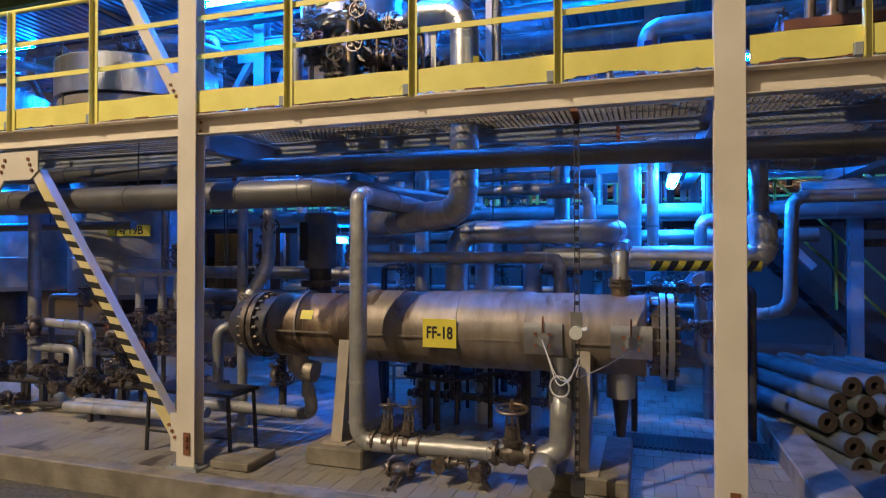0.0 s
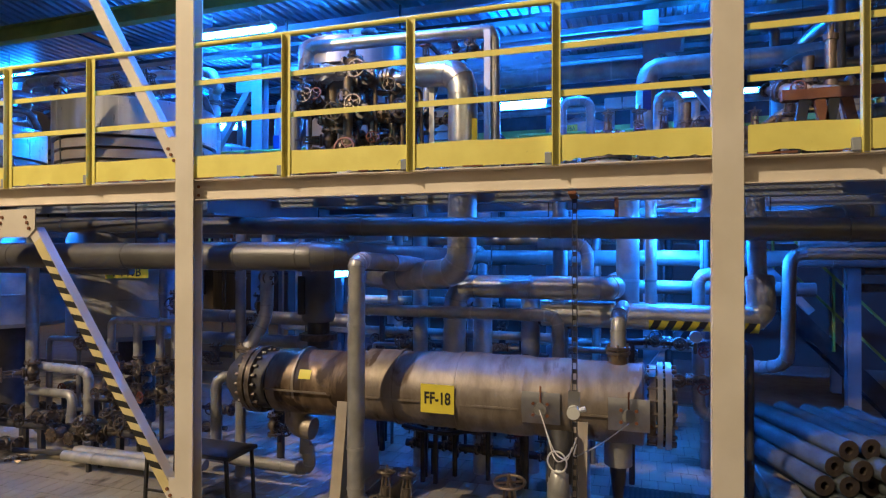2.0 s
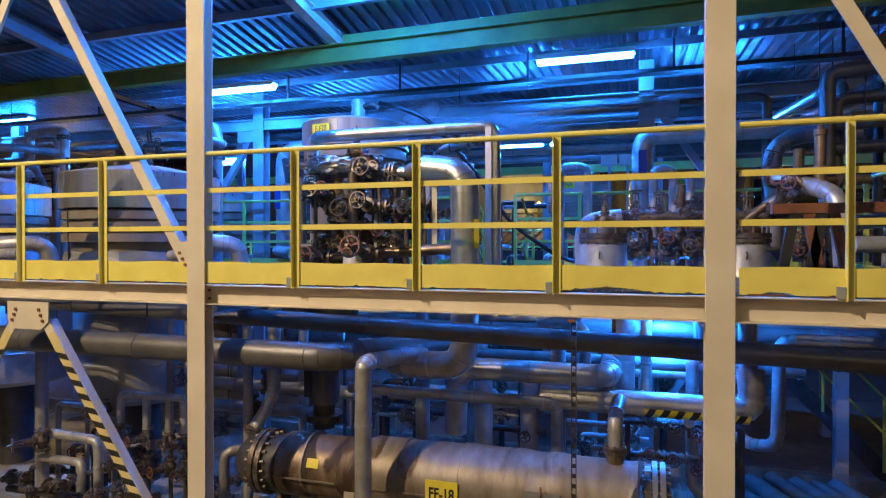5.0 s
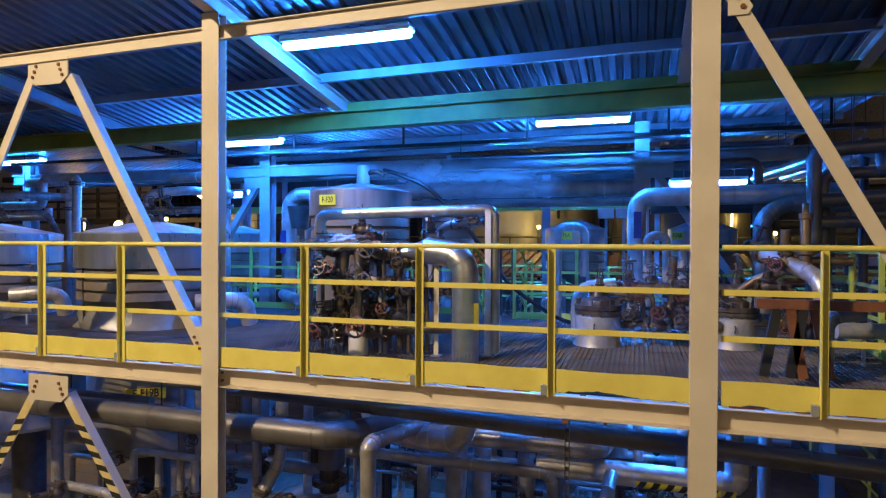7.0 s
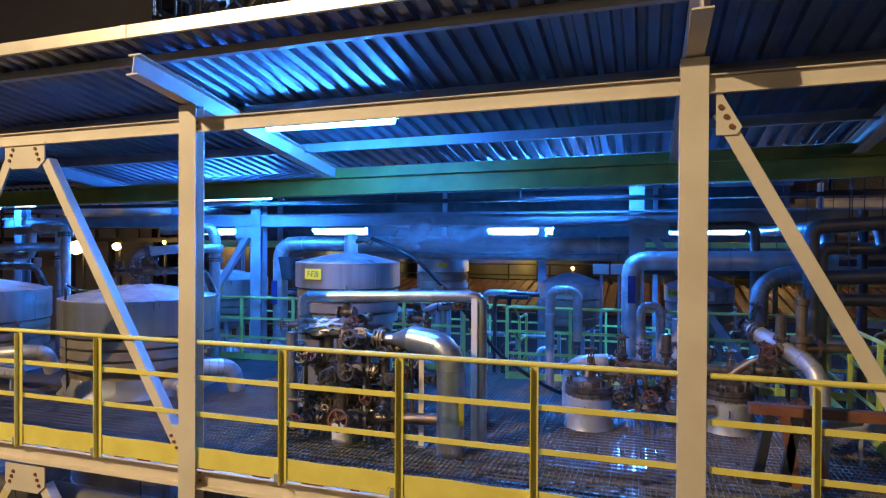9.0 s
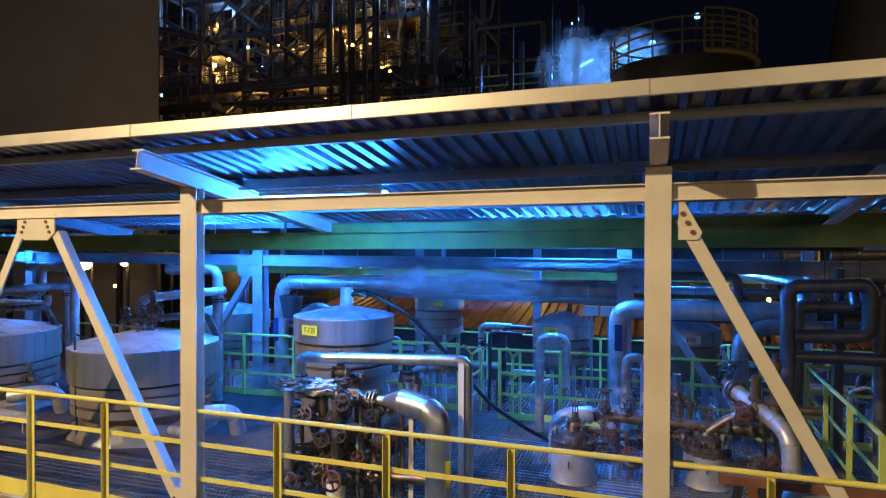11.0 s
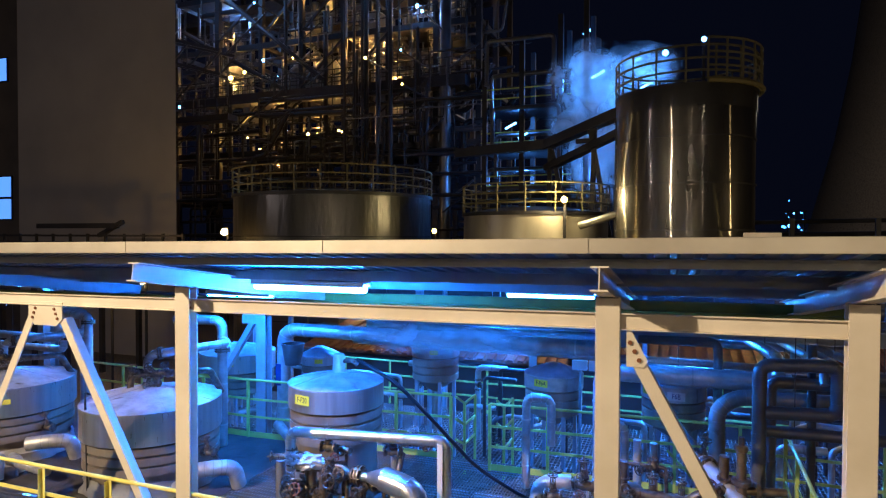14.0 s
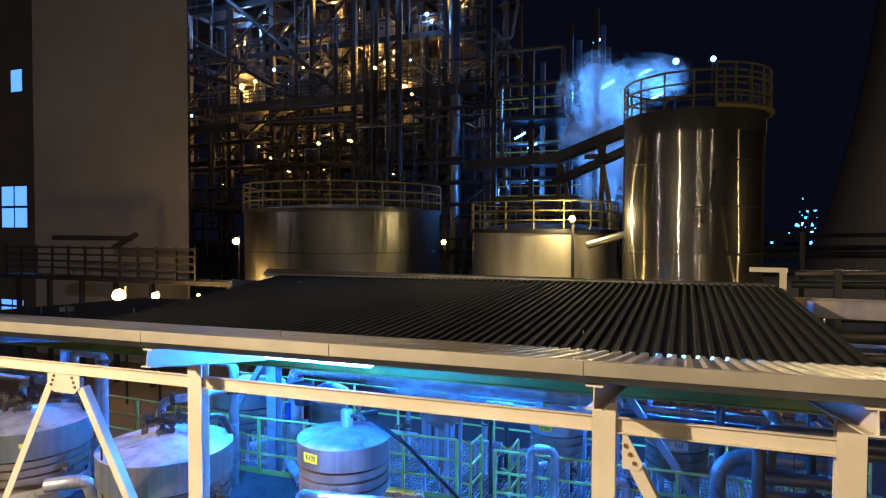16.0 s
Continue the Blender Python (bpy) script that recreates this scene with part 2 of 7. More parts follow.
def box(bm, x0, x1, y0, y1, z0, z1, bevel=0.0):
    made = bmesh.ops.create_cube(bm, size=1, matrix=Matrix.LocRotScale(((x0 + x1) / 2, (y0 + y1) / 2, (z0 + z1) / 2), None, (abs(x1 - x0), abs(y1 - y0), abs(z1 - z0))))
    if bevel:
        edges = list({e for v in made["verts"] for e in v.link_edges})
        bmesh.ops.bevel(bm, geom=edges, offset=bevel, segments=1, affect="EDGES", profile=0.5)
    return bm


def bar(bm, p, q, w, h, up=(0, 0, 1)):
    """A straight bar of rectangular section from p to q; h is measured towards up."""
    p, q = V(p), V(q)
    d = (q - p).normalized()
    s = d.cross(V(up))
    s = s.normalized() if s.length > 1e-4 else V((1, 0, 0))
    t = s.cross(d).normalized()
    vs = [bm.verts.new(c + s * a * w / 2 + t * b * h / 2) for c in (p, q) for a, b in ((-1, -1), (1, -1), (1, 1), (-1, 1))]
    for f in ((3, 2, 1, 0), (4, 5, 6, 7), (0, 1, 5, 4), (1, 2, 6, 5), (2, 3, 7, 6), (3, 0, 4, 7)):
        bm.faces.new([vs[i] for i in f])
    return bm


def cyl(bm, p, q, r, seg=16, r2=None, caps=True):
    p, q = V(p), V(q)
    a, b, _ = frame_of(q - p)
    r2 = r if r2 is None else r2
    rings = []
    for c, rad in ((p, r), (q, r2)):
        rings.append([bm.verts.new(c + (a * math.cos(i * math.tau / seg) + b * math.sin(i * math.tau / seg)) * rad) for i in range(seg)])
    for i in range(seg):
        bm.faces.new((rings[0][i], rings[0][(i + 1) % seg], rings[1][(i + 1) % seg], rings[1][i]))
    if caps:
        bm.faces.new(rings[0][::-1])
        bm.faces.new(rings[1])
    return bm


def path_points(pts, bend, steps=5):
    """The polyline with its corners turned into arcs of radius about bend."""
    pts = [V(p) for p in pts]
    out = [pts[0]]
    for a, c, e in zip(pts, pts[1:], pts[2:]):
        u, w = (a - c), (e - c)
        k = min(bend, u.length * 0.48, w.length * 0.48)
        s, t = c + u.normalized() * k, c + w.normalized() * k
        for i in range(steps + 1):
            f = i / steps
            out.append((1 - f) ** 2 * s + 2 * f * (1 - f) * c + f * f * t)
    out.append(pts[-1])
    return out


def tube(bm, pts, r, seg=14, bend=None, caps=True, steps=5):
    line = path_points(pts, r * 2.2 if bend is None else bend, steps) if len(pts) > 2 else [V(p) for p in pts]
    rings, a = [], None
    for i, c in enumerate(line):
        d = (line[min(i + 1, len(line) - 1)] - line[max(i - 1, 0)]).normalized()
        if a is None:
            a = frame_of(d)[0]
        a = (a - d * a.dot(d)).normalized()
        b = d.cross(a)
        rings.append([bm.verts.new(c + (a * math.cos(k * math.tau / seg) + b * math.sin(k * math.tau / seg)) * r) for k in range(seg)])
    for p, q in zip(rings, rings[1:]):
        for k in range(seg):
            bm.faces.new((p[k], p[(k + 1) % seg], q[(k + 1) % seg], q[k]))
    if caps:
        bm.faces.new(rings[0][::-1])
        bm.faces.new(rings[-1])
    return bm


def lathe(bm, profile, centre=(0, 0, 0), seg=32, axis=(0, 0, 1)):
    """A body of revolution; profile: (radius, height) from bottom to top."""
    a, b, d = frame_of(axis)
    c = V(centre)
    rings = []
    for r, h in profile:
        if r < 1e-4:
            rings.append([bm.verts.new(c + d * h)])
        else:
            rings.append([bm.verts.new(c + d * h + (a * math.cos(i * math.tau / seg) + b * math.sin(i * math.tau / seg)) * r) for i in range(seg)])
    for p, q in zip(rings, rings[1:]):
        for i in range(seg):
            j = (i + 1) % seg
            if len(p) == 1 and len(q) == 1:
                continue
            if len(p) == 1:
                bm.faces.new((p[0], q[j], q[i]))
            elif len(q) == 1:
                bm.faces.new((p[i], p[j], q[0]))
            else:
                bm.faces.new((p[i], p[j], q[j], q[i]))
    return bm


def ring(bm, centre, axis, big, small, seg=20, sub=6):
    a, b, d = frame_of(axis)
    c = V(centre)
    rows = []
    for i in range(seg):
        t = i * math.tau / seg
        u = a * math.cos(t) + b * math.sin(t)
        rows.append([bm.verts.new(c + u * (big + small * math.cos(k * math.tau / sub)) + d * small * math.sin(k * math.tau / sub)) for k in range(sub)])
    for i in range(seg):
        p, q = rows[i], rows[(i + 1) % seg]
        for k in range(sub):
            bm.faces.new((p[k], p[(k + 1) % sub], q[(k + 1) % sub], q[k]))
    return bm


def mesh_of(name, bm, material, sharp=35):
    bmesh.ops.recalc_face_normals(bm, faces=bm.faces)
    me = bpy.data.meshes.new(name)
    bm.to_mesh(me)
    bm.free()
    me.materials.append(material)
    me.shade_smooth()
    me.set_sharp_from_angle(angle=radians(sharp))
    return me


def thing(name, label, category, group="", base=(0, 0, 0), kind=""):
    ob = new(name)
    ob.empty_display_size = 0.2
    ob.location = base
    return tagged(ob, label, category, group, kind)


def part(name, bm, material, parent, label=""):
    ob = new(name, mesh_of(name, bm, material))
    ob.parent = parent
    ob.matrix_parent_inverse = Matrix.Translation(-parent.location)
    return tagged(ob, label)


def single(name, bm, material, label, category, group="", kind=""):
    return tagged(new(name, mesh_of(name, bm, material)), label, category, group, kind)


def bolts(parent, places, axis, r=0.016, h=0.012, material=None):
    for p in places:
        part("bolt", cyl(B(), p, V(p) + V(axis) * h, r, 6), material or RUSTY, parent)


def arc_patch(x0, x1, y, z, r, a0, a1, thick=0.004, n=8):
    """A thin plate bent round a horizontal cylinder along x; angles in degrees, 0 faces -y."""
    bm = B()
    rows = []
    for rad in (r, r + thick):
        for x in (x0, x1):
            rows.append([bm.verts.new((x, y - rad * math.cos(radians(a0 + (a1 - a0) * k / n)), z + rad * math.sin(radians(a0 + (a1 - a0) * k / n)))) for k in range(n + 1)])
    for a, b in ((0, 1), (2, 3), (0, 2), (1, 3)):
        for k in range(n):
            bm.faces.new((rows[a][k], rows[a][k + 1], rows[b][k + 1], rows[b][k]))
    for k in (0, n):
        bm.faces.new((rows[0][k], rows[1][k], rows[3][k], rows[2][k]))
    return bm


def B():
    return bmesh.new()

# ---- large structure ----
FRONT = 4.14
GROUND = -0.22
DECK = 2.92
COLS = (-7.36, -3.595, 0.492, 2.145)
ROOF_RISE = 0.011

bm = B()
for x0, x1, y0, y1 in ((-400, 400, -200, 3.95), (-400, -14, 3.95, 30), (6, 400, 3.95, 30), (-14, 6, 13, 30), (-400, 400, 30, 600)):
    box(bm, x0, x1, y0, y1, GROUND - 0.3, GROUND)
single("ground", bm, GRAVEL, "coarse brownish gravel yard around the plant", "ground", kind="structure")
bm = B()
box(bm, -14, 6, 4.12, 13, -0.5, -0.012)
floor = single("floor", bm, GROUT, "dark joints of the tiled plant floor", "floor", kind="structure")
bm = B()
box(bm, -14, 6, 3.95, 4.12, -0.5, 0.0, 0.012)
single("kerb_front", bm, CONCRETE, "worn concrete kerb along the plant floor", "kerb", kind="structure")


def h_section(bm, x, y, z0, z1, w=0.19, d=0.19, tf=0.014, tw=0.009):
    u, e = w / 2, tw / 2
    outline = [(-u, 0), (u, 0), (u, tf), (e, tf), (e, d - tf), (u, d - tf), (u, d), (-u, d), (-u, d - tf), (-e, d - tf), (-e, tf), (-u, tf)]
    lo, hi = [[bm.verts.new((x + p, y + q, z)) for p, q in outline] for z in (z0, z1)]
    bm.faces.new(lo[::-1])
    bm.faces.new(hi)
    for i in range(12):
        bm.faces.new((lo[i - 1], lo[i], hi[i], hi[i - 1]))
    return bm


def rise(ob):
    """Lifts a thing of the roof a little towards +x, as the whole canopy runs."""
    for o in [ob, *ob.children]:
        if o.type == "MESH":
            for v in o.data.vertices:
                v.co.z += ROOF_RISE * (v.co.x + 1.5)
    return ob


def bolt_heads(bm, places, axis, r=0.016, h=0.012):
    for p in places:
        cyl(bm, p, V(p) + V(axis) * h, r, 6)
    return bm


for i, x in enumerate(COLS):
    c = thing("steel_column", "cream painted steel H column with rust specks", "column", "facade columns", (x, FRONT, 0))
    w, d, tf = 0.18, 0.115, 0.012
    top = 6.11 + ROOF_RISE * (x + 1.5)
    part("front_flange", box(B(), x - w / 2, x + w / 2, FRONT, FRONT + tf, 0.02, top, 0.002), CREAM, c)
    part("rear_flange", box(B(), x - w / 2, x + w / 2, FRONT + d - tf, FRONT + d, 0.02, top, 0.002), CREAM, c)
    part("web", box(B(), x - 0.005, x + 0.005, FRONT + tf, FRONT + d - tf, 0.02, top), CREAM, c)
    bm = box(B(), x - 0.15, x + 0.15, FRONT - 0.05, FRONT + d + 0.05, 0.0, 0.02)
    bolt_heads(bm, [(x + sx * 0.12, FRONT - 0.02, 0.02) for sx in (-1, 1)], (0, 0, 1), 0.014, 0.03)
    part("base_plate", bm, GREY_STEEL, c)
    bm = bolt_heads(B(), [(x + 0.02, FRONT, 0.20), (x + 0.02, FRONT, 0.26)], (0, -1, 0), 0.02, 0.03)
    box(bm, x - 0.01, x + 0.05, FRONT - 0.012, FRONT - 0.002, 0.12, 0.30)
    part("earth_lug", bm, RUSTY, c)


def edge_beam(x0, x1, z0, z1, y, label, lip=0.088):
    """A channel with its flanges towards the front and an end plate at each column."""
    b = thing("edge_beam", label, "beam", "facade beams", (x0, y, z0))
    part("web", box(B(), x0, x1, y + lip, y + lip + 0.008, z0, z1), CREAM, b)
    part("top_flange", box(B(), x0, x1, y, y + lip - 0.0005, z1 - 0.010, z1, 0.002), CREAM, b)
    part("bottom_flange", box(B(), x0, x1, y, y + lip - 0.0005, z0, z0 + 0.010, 0.002), CREAM, b)
    bolts(b, [(x + s, y + lip, z0 + k * (z1 - z0)) for x, s in ((x0, 0.05), (x1, -0.05)) for k in (0.28, 0.70)], (0, -1, 0), 0.014, 0.012)
    return b


for x0, x1 in zip(COLS, COLS[1:]):
    edge_beam(x0 + 0.012, x1 - 0.012, 2.742, 2.912, 4.157, "cream painted deck edge channel between two columns")
    rise(edge_beam(x0 + 0.012, x1 - 0.012, 5.868, 5.996, 4.157, "cream painted top tie beam between two columns", 0.03))
edge_beam(COLS[-1] + 0.012, COLS[-1] + 2.4, 2.742, 2.912, 4.157, "cream painted deck edge channel between two columns")
edge_beam(COLS[0] - 3.0, COLS[0] - 0.012, 2.742, 2.912, 4.157, "cream painted deck edge channel between two columns")

# floor beams under the deck
for x in COLS:
    bm = h_section(B(), 0, 0, 0, 4.6, 0.14, 0.2)
    me = mesh_of("cross_beam", bm, GREY_STEEL)
    ob = tagged(new("cross_beam", me), "grey steel floor beam under the deck", "beam", "deck beams")
    ob.matrix_basis = Matrix.Translation((x, 4.42, 2.84)) @ pose(0, 0, 0, -90, 0, 0)
for y in (5.4, 6.6, 7.8, 8.9):
    dj = thing("deck_joist", "grey steel joist under the deck", "beam", "deck joists", (-10, y, 2.76))
    part("joist_web", box(B(), -10, 4.6, y - 0.004, y + 0.004, 2.768, 2.876), GREY_STEEL, dj)
    part("joist_flange", box(B(), -10, 4.6, y - 0.04, y + 0.04, 2.76, 2.768), GREY_STEEL, dj)
    part("joist_flange", box(B(), -10, 4.6, y - 0.04, y + 0.04, 2.876, 2.884), GREY_STEEL, dj)

# deck: solid plate and open grating
bm = B()
box(bm, -11, -5.01, 5.50, 9.0, 2.885, DECK)
single("deck_plate", bm, DECK_PLATE, "dark worn steel deck plate", "deck", kind="structure")
bm = B()
gx0, gx1, gy0, gy1 = -5.0, 4.6, 4.28, 9.0
k = gx0
while k < gx1:
    box(bm, k, k + 0.005, gy0, gy1, 2.905, DECK)
    k += 0.046
k = gy0
while k < gy1:
    box(bm, gx0, gx1, k, k + 0.006, 2.900, 2.9185)
    k += 0.09
k = -11.0
while k < gx0 - 0.02:
    box(bm, k, k + 0.005, gy0, 5.49, 2.905, DECK)
    k += 0.046
k = gy0
while k < 5.48:
    box(bm, -11.0, gx0, k, k + 0.006, 2.900, 2.9185)
    k += 0.09
single("deck_grating", bm, GRATE, "open steel bar grating of the upper deck", "grating", kind="structure")

# roof: a front slope down to the valley beam and a rear slope up again
RIB = 0.16


def roof_sheet(name, x0, x1, ya, za, yb, zb, material, label, top_material, skew=0.0):
    bm = B()
    prof = []
    x = x0
    while x < x1:
        prof += [(x, 0.0), (x + 0.072, 0.0), (x + 0.092, 0.04), (x + 0.14, 0.04)]
        x += RIB
    prof.append((x, 0.0))
    rows = []
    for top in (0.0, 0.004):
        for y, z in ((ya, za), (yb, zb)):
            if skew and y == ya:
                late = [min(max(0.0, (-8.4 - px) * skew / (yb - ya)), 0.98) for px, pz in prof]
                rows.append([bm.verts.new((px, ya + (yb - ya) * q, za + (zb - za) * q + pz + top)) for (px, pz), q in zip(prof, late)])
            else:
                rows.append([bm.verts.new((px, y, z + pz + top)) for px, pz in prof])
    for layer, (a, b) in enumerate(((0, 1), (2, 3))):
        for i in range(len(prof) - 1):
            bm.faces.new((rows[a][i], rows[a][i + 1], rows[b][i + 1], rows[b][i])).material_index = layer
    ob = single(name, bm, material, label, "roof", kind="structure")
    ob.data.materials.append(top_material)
    return rise(ob)


def front_roof(y):
    return 6.463 - 0.15 * (y - 3.5)


def back_roof(y):
    return 5.925 + 0.0344 * (y - 7.1)


# Top faces differ from the undersides: cream in front, near-black on the others.
roof_front = roof_sheet("roof_front", -13.4, 3.4, 3.50, front_roof(3.5), 7.26, front_roof(7.26), SHEET, "galvanised corrugated canopy roof over the deck", FASCIA)
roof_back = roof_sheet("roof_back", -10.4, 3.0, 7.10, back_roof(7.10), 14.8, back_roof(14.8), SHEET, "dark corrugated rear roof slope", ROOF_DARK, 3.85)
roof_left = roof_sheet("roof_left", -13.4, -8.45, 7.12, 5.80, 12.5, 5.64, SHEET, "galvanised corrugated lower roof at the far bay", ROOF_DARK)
f = thing("roof_fascia", "cream sheet metal fascia along the canopy edge", "fascia", kind="structure", base=(-8, 3.45, 6.47))
part("fascia_face", box(B(), -13.45, 3.45, 3.455, 3.485, 6.463, 6.565, 0.004), FASCIA, f)
part("fascia_top", box(B(), -13.45, 3.45, 3.487, 3.60, 6.523, 6.529), FASCIA, f)
for x in (-7.6, -5.6, -3.6, -1.6, 0.4, 2.4):
    part("joint_strip", box(B(), x - 0.03, x + 0.03, 3.449, 3.4545, 6.465, 6.563), FASCIA, f)
rise(f)


def rafter(x):
    r = thing("rafter", "grey steel roof rafter running down to the valley beam", "beam", "roof rafters", (x, 3.5, 6.2))
    bm = h_section(B(), 0, 0, 0, 3.68, 0.12, 0.17, 0.012, 0.008)
    bmesh.ops.transform(bm, matrix=Matrix.Translation((x, 3.56, 6.378)) @ pose(0, 0, 0, -90 - math.degrees(math.atan(0.15)), 0, 0), verts=bm.verts)
    part("section", bm, CREAM if x > -4 else GREY_STEEL, r)
    bm = box(B(), x - 0.07, x + 0.07, FRONT + 0.005, FRONT + 0.11, 6.098, 6.11)
    part("cap_plate", bm, GREY_STEEL, r)
    rise(r)


for x in COLS:
    rafter(x)


def purlin(x0, x1, y, top, h):
    p = thing("purlin", "grey steel channel purlin under the roof sheet", "beam", "roof purlins", (x0, y, top))
    part("purlin_web", box(B(), x0, x1, y - 0.034, y - 0.028, top - h, top), GREY_STEEL, p)
    part("purlin_flange", box(B(), x0, x1, y - 0.028, y + 0.03, top - h, top - h + 0.006), GREY_STEEL, p)
    part("purlin_flange", box(B(), x0, x1, y - 0.028, y + 0.03, top - 0.006, top), GREY_STEEL, p)
    rise(p)


for y, h in ((3.75, 0.065), (4.9, 0.10), (6.1, 0.10)):
    purlin(-13.4, 3.4, y, front_roof(y) - 0.006, h)
for y in (8.55, 10.4, 12.0, 13.6):
    purlin(-8.6, 3.0, y, back_roof(y) - 0.006, 0.10)
g = thing("valley_beam", "green painted steel I beam under the roof valley", "beam", base=(-8, 7, 5.55))
part("web", box(B(), -13.4, 2.9, 6.675, 6.685, 5.535, 5.725), GREEN_BEAM, g)
part("top_flange", box(B(), -13.4, 2.9, 6.61, 6.75, 5.725, 5.742), GREEN_BEAM, g)
part("packing_bar", box(B(), -3.5, 2.9, 6.66, 6.70, 5.744, 5.85), GREEN_BEAM, g)
part("bottom_flange", box(B(), -13.4, 2.9, 6.61, 6.75, 5.515, 5.535), GREEN_BEAM, g)
rise(g)

# rear row of columns and its beam
REAR = 8.7
for x in (-11.6, -6.1, 0.08, 4.2):
    c = thing("rear_column", "grey painted rear column with a knee brace", "column", "rear columns", (x, REAR, 0))
    part("shaft", h_section(B(), x, REAR, 0.0, 5.78, 0.2, 0.2), GREY_STEEL, c)
    if x in (-6.1, 0.08):
        s = -1 if x < -1 else 1
        part("rear_diagonal", bar(B(), (x + s * 0.16, REAR + 0.10, 5.10), (x + s * 1.62, REAR + 0.10, 2.95), 0.10, 0.10, (0, 1, 0)), GREY_STEEL, c)
        part("rear_gusset", box(B(), x + s * 0.10, x + s * 0.42, REAR + 0.02, REAR + 0.032, 4.98, 5.168), GREY_STEEL, c)
b = thing("rear_beam", "grey steel beam on the rear columns", "beam", base=(-8, REAR, 5.2))
part("web", box(B(), -12, 4.4, REAR + 0.05, REAR + 0.062, 5.19, 5.34), GREY_STEEL, b)
part("bottom_flange", box(B(), -12, 4.4, REAR, REAR + 0.12, 5.17, 5.19), GREY_STEEL, b)
part("top_flange", box(B(), -12, 4.4, REAR, REAR + 0.12, 5.34, 5.36), GREY_STEEL, b)

ct = thing("cable_tray", "dark steel cable tray in front of the rear beam", "cable tray", base=(-8, 8.4, 5.5))
part("tray", box(B(), -11.5, 2.9, 8.30, 8.50, 5.50, 5.506), DARK_STEEL, ct)
part("side", box(B(), -11.5, 2.9, 8.296, 8.30, 5.50, 5.55), DARK_STEEL, ct)
for k in range(8):
    part("hanger", box(B(), -11.0 + 1.9 * k, -10.97 + 1.9 * k, 8.30, 8.33, 5.51, 5.92), DARK_STEEL, ct)
for k, (y, z) in enumerate(((8.34, 5.522), (8.38, 5.524), (8.43, 5.524), (8.47, 5.52))):
    part("cable", cyl(B(), (-11.5, y, z), (2.9, y, z), 0.013, 6), RUBBER, ct)


def diagonal(parent, p, q, stripes=False):
    """An angle brace with one leg in the facade plane."""
    bm = bar(B(), p, q, 0.095, 0.010, (0, -1, 0))
    part("brace_leg", bm, CREAM, parent)
    d = (V(q) - V(p)).normalized()
    n = V((d.z, 0, -d.x))
    n = n if n.z > 0 else -n
    bm = bar(B(), V(p) + n * 0.045 + V((0, 0.045, 0)), V(q) + n * 0.045 + V((0, 0.045, 0)), 0.010, 0.085, (0, -1, 0))
    part("brace_rib", bm, CREAM, parent)
    if stripes:
        length = (V(q) - V(p)).length
        k = 0.30
        c0, c1, s = V(p) + d * 0.12, V(q) - d * 0.12, n * 0.047
        bm = B()
        bm.faces.new([bm.verts.new(c + V((0, -0.0065, 0))) for c in (c0 - s, c0 + s, c1 + s, c1 - s)])
        part("yellow_band", bm, HAZARD, parent)
        while k < length - 0.35:
            c = V(p) + d * k
            bm = B()
            s = n * 0.047
            vs = [bm.verts.new(c + v + V((0, -0.0075, 0))) for v in (-s, s + d * 0.085, s + d * 0.155, -s + d * 0.07)]
            bm.faces.new(vs)
            part("black_stripe", bm, BLACK, parent)
            k += 0.148


def gusset(parent, x, z, w, h, down=True):
    bm = B()
    pts = [(-w / 2, h / 2), (w / 2, h / 2), (w / 2, -h * 0.2), (w * 0.32, -h / 2), (-w * 0.32, -h / 2), (-w / 2, -h * 0.2)]
    a = [bm.verts.new((x + u, 4.175, z + v)) for u, v in pts]
    c = [bm.verts.new((x + u, 4.187, z + v)) for u, v in pts]
    bm.faces.new(a)
    bm.faces.new(c[::-1])
    for i in range(6):
        bm.faces.new((a[i], a[i - 1], c[i - 1], c[i]))
    part("gusset_plate", bm, CREAM, parent)
    bolts(parent, [(x + s * w * (0.28 + 0.045 * k), 4.175, z + h * (0.22 - 0.2 * k) * 1.0) for s in (-1, 1) for k in range(3)], (0, -1, 0), 0.017, 0.013)


mid = -5.55
for z_top, z_low, stripes in ((2.58, 0.22, True), (5.73, 3.06, False)):
    br = thing("chevron_brace", "cream painted angle braces in an inverted V" + (" with black hazard stripes" if stripes else ""), "brace", "facade braces", (mid, 4.19, z_low))
    gusset(br, mid, z_top, 0.52, 0.26)
    for s, xc in ((1, COLS[1] - 0.10), (-1, COLS[0] + 0.10)):
        diagonal(br, (mid + s * (0.20 if stripes else 0.245), 4.196, z_top - 0.06), (xc - s * 0.03, 4.196, z_low), stripes)
        bm = bar(B(), (xc + s * 0.005, 4.180, z_low - 0.10), (xc + s * 0.005, 4.180, z_low + 0.22), 0.17, 0.012, (0, -1, 0))
        part("foot_plate", bm, CREAM, br)
        bolts(br, [(xc - s * (0.03 + 0.03 * k), 4.174, z_low + 0.02 + 0.05 * k) for k in range(3)], (0, -1, 0), 0.015, 0.013)
br = thing("diagonal_brace", "cream painted single angle brace between columns", "brace", "facade braces", (0.6, 4.25, 3.1))
diagonal(br, (0.650, 4.196, 5.77), (2.05, 4.196, 3.14))
bm = B()
vs = [bm.verts.new((x, 4.178, z)) for x, z in ((0.628, 5.905), (0.655, 5.905), (0.785, 5.665), (0.755, 5.615), (0.628, 5.615))]
ws = [bm.verts.new(v.co + V((0, 0.012, 0))) for v in vs]
bm.faces.new(vs)
bm.faces.new(ws[::-1])
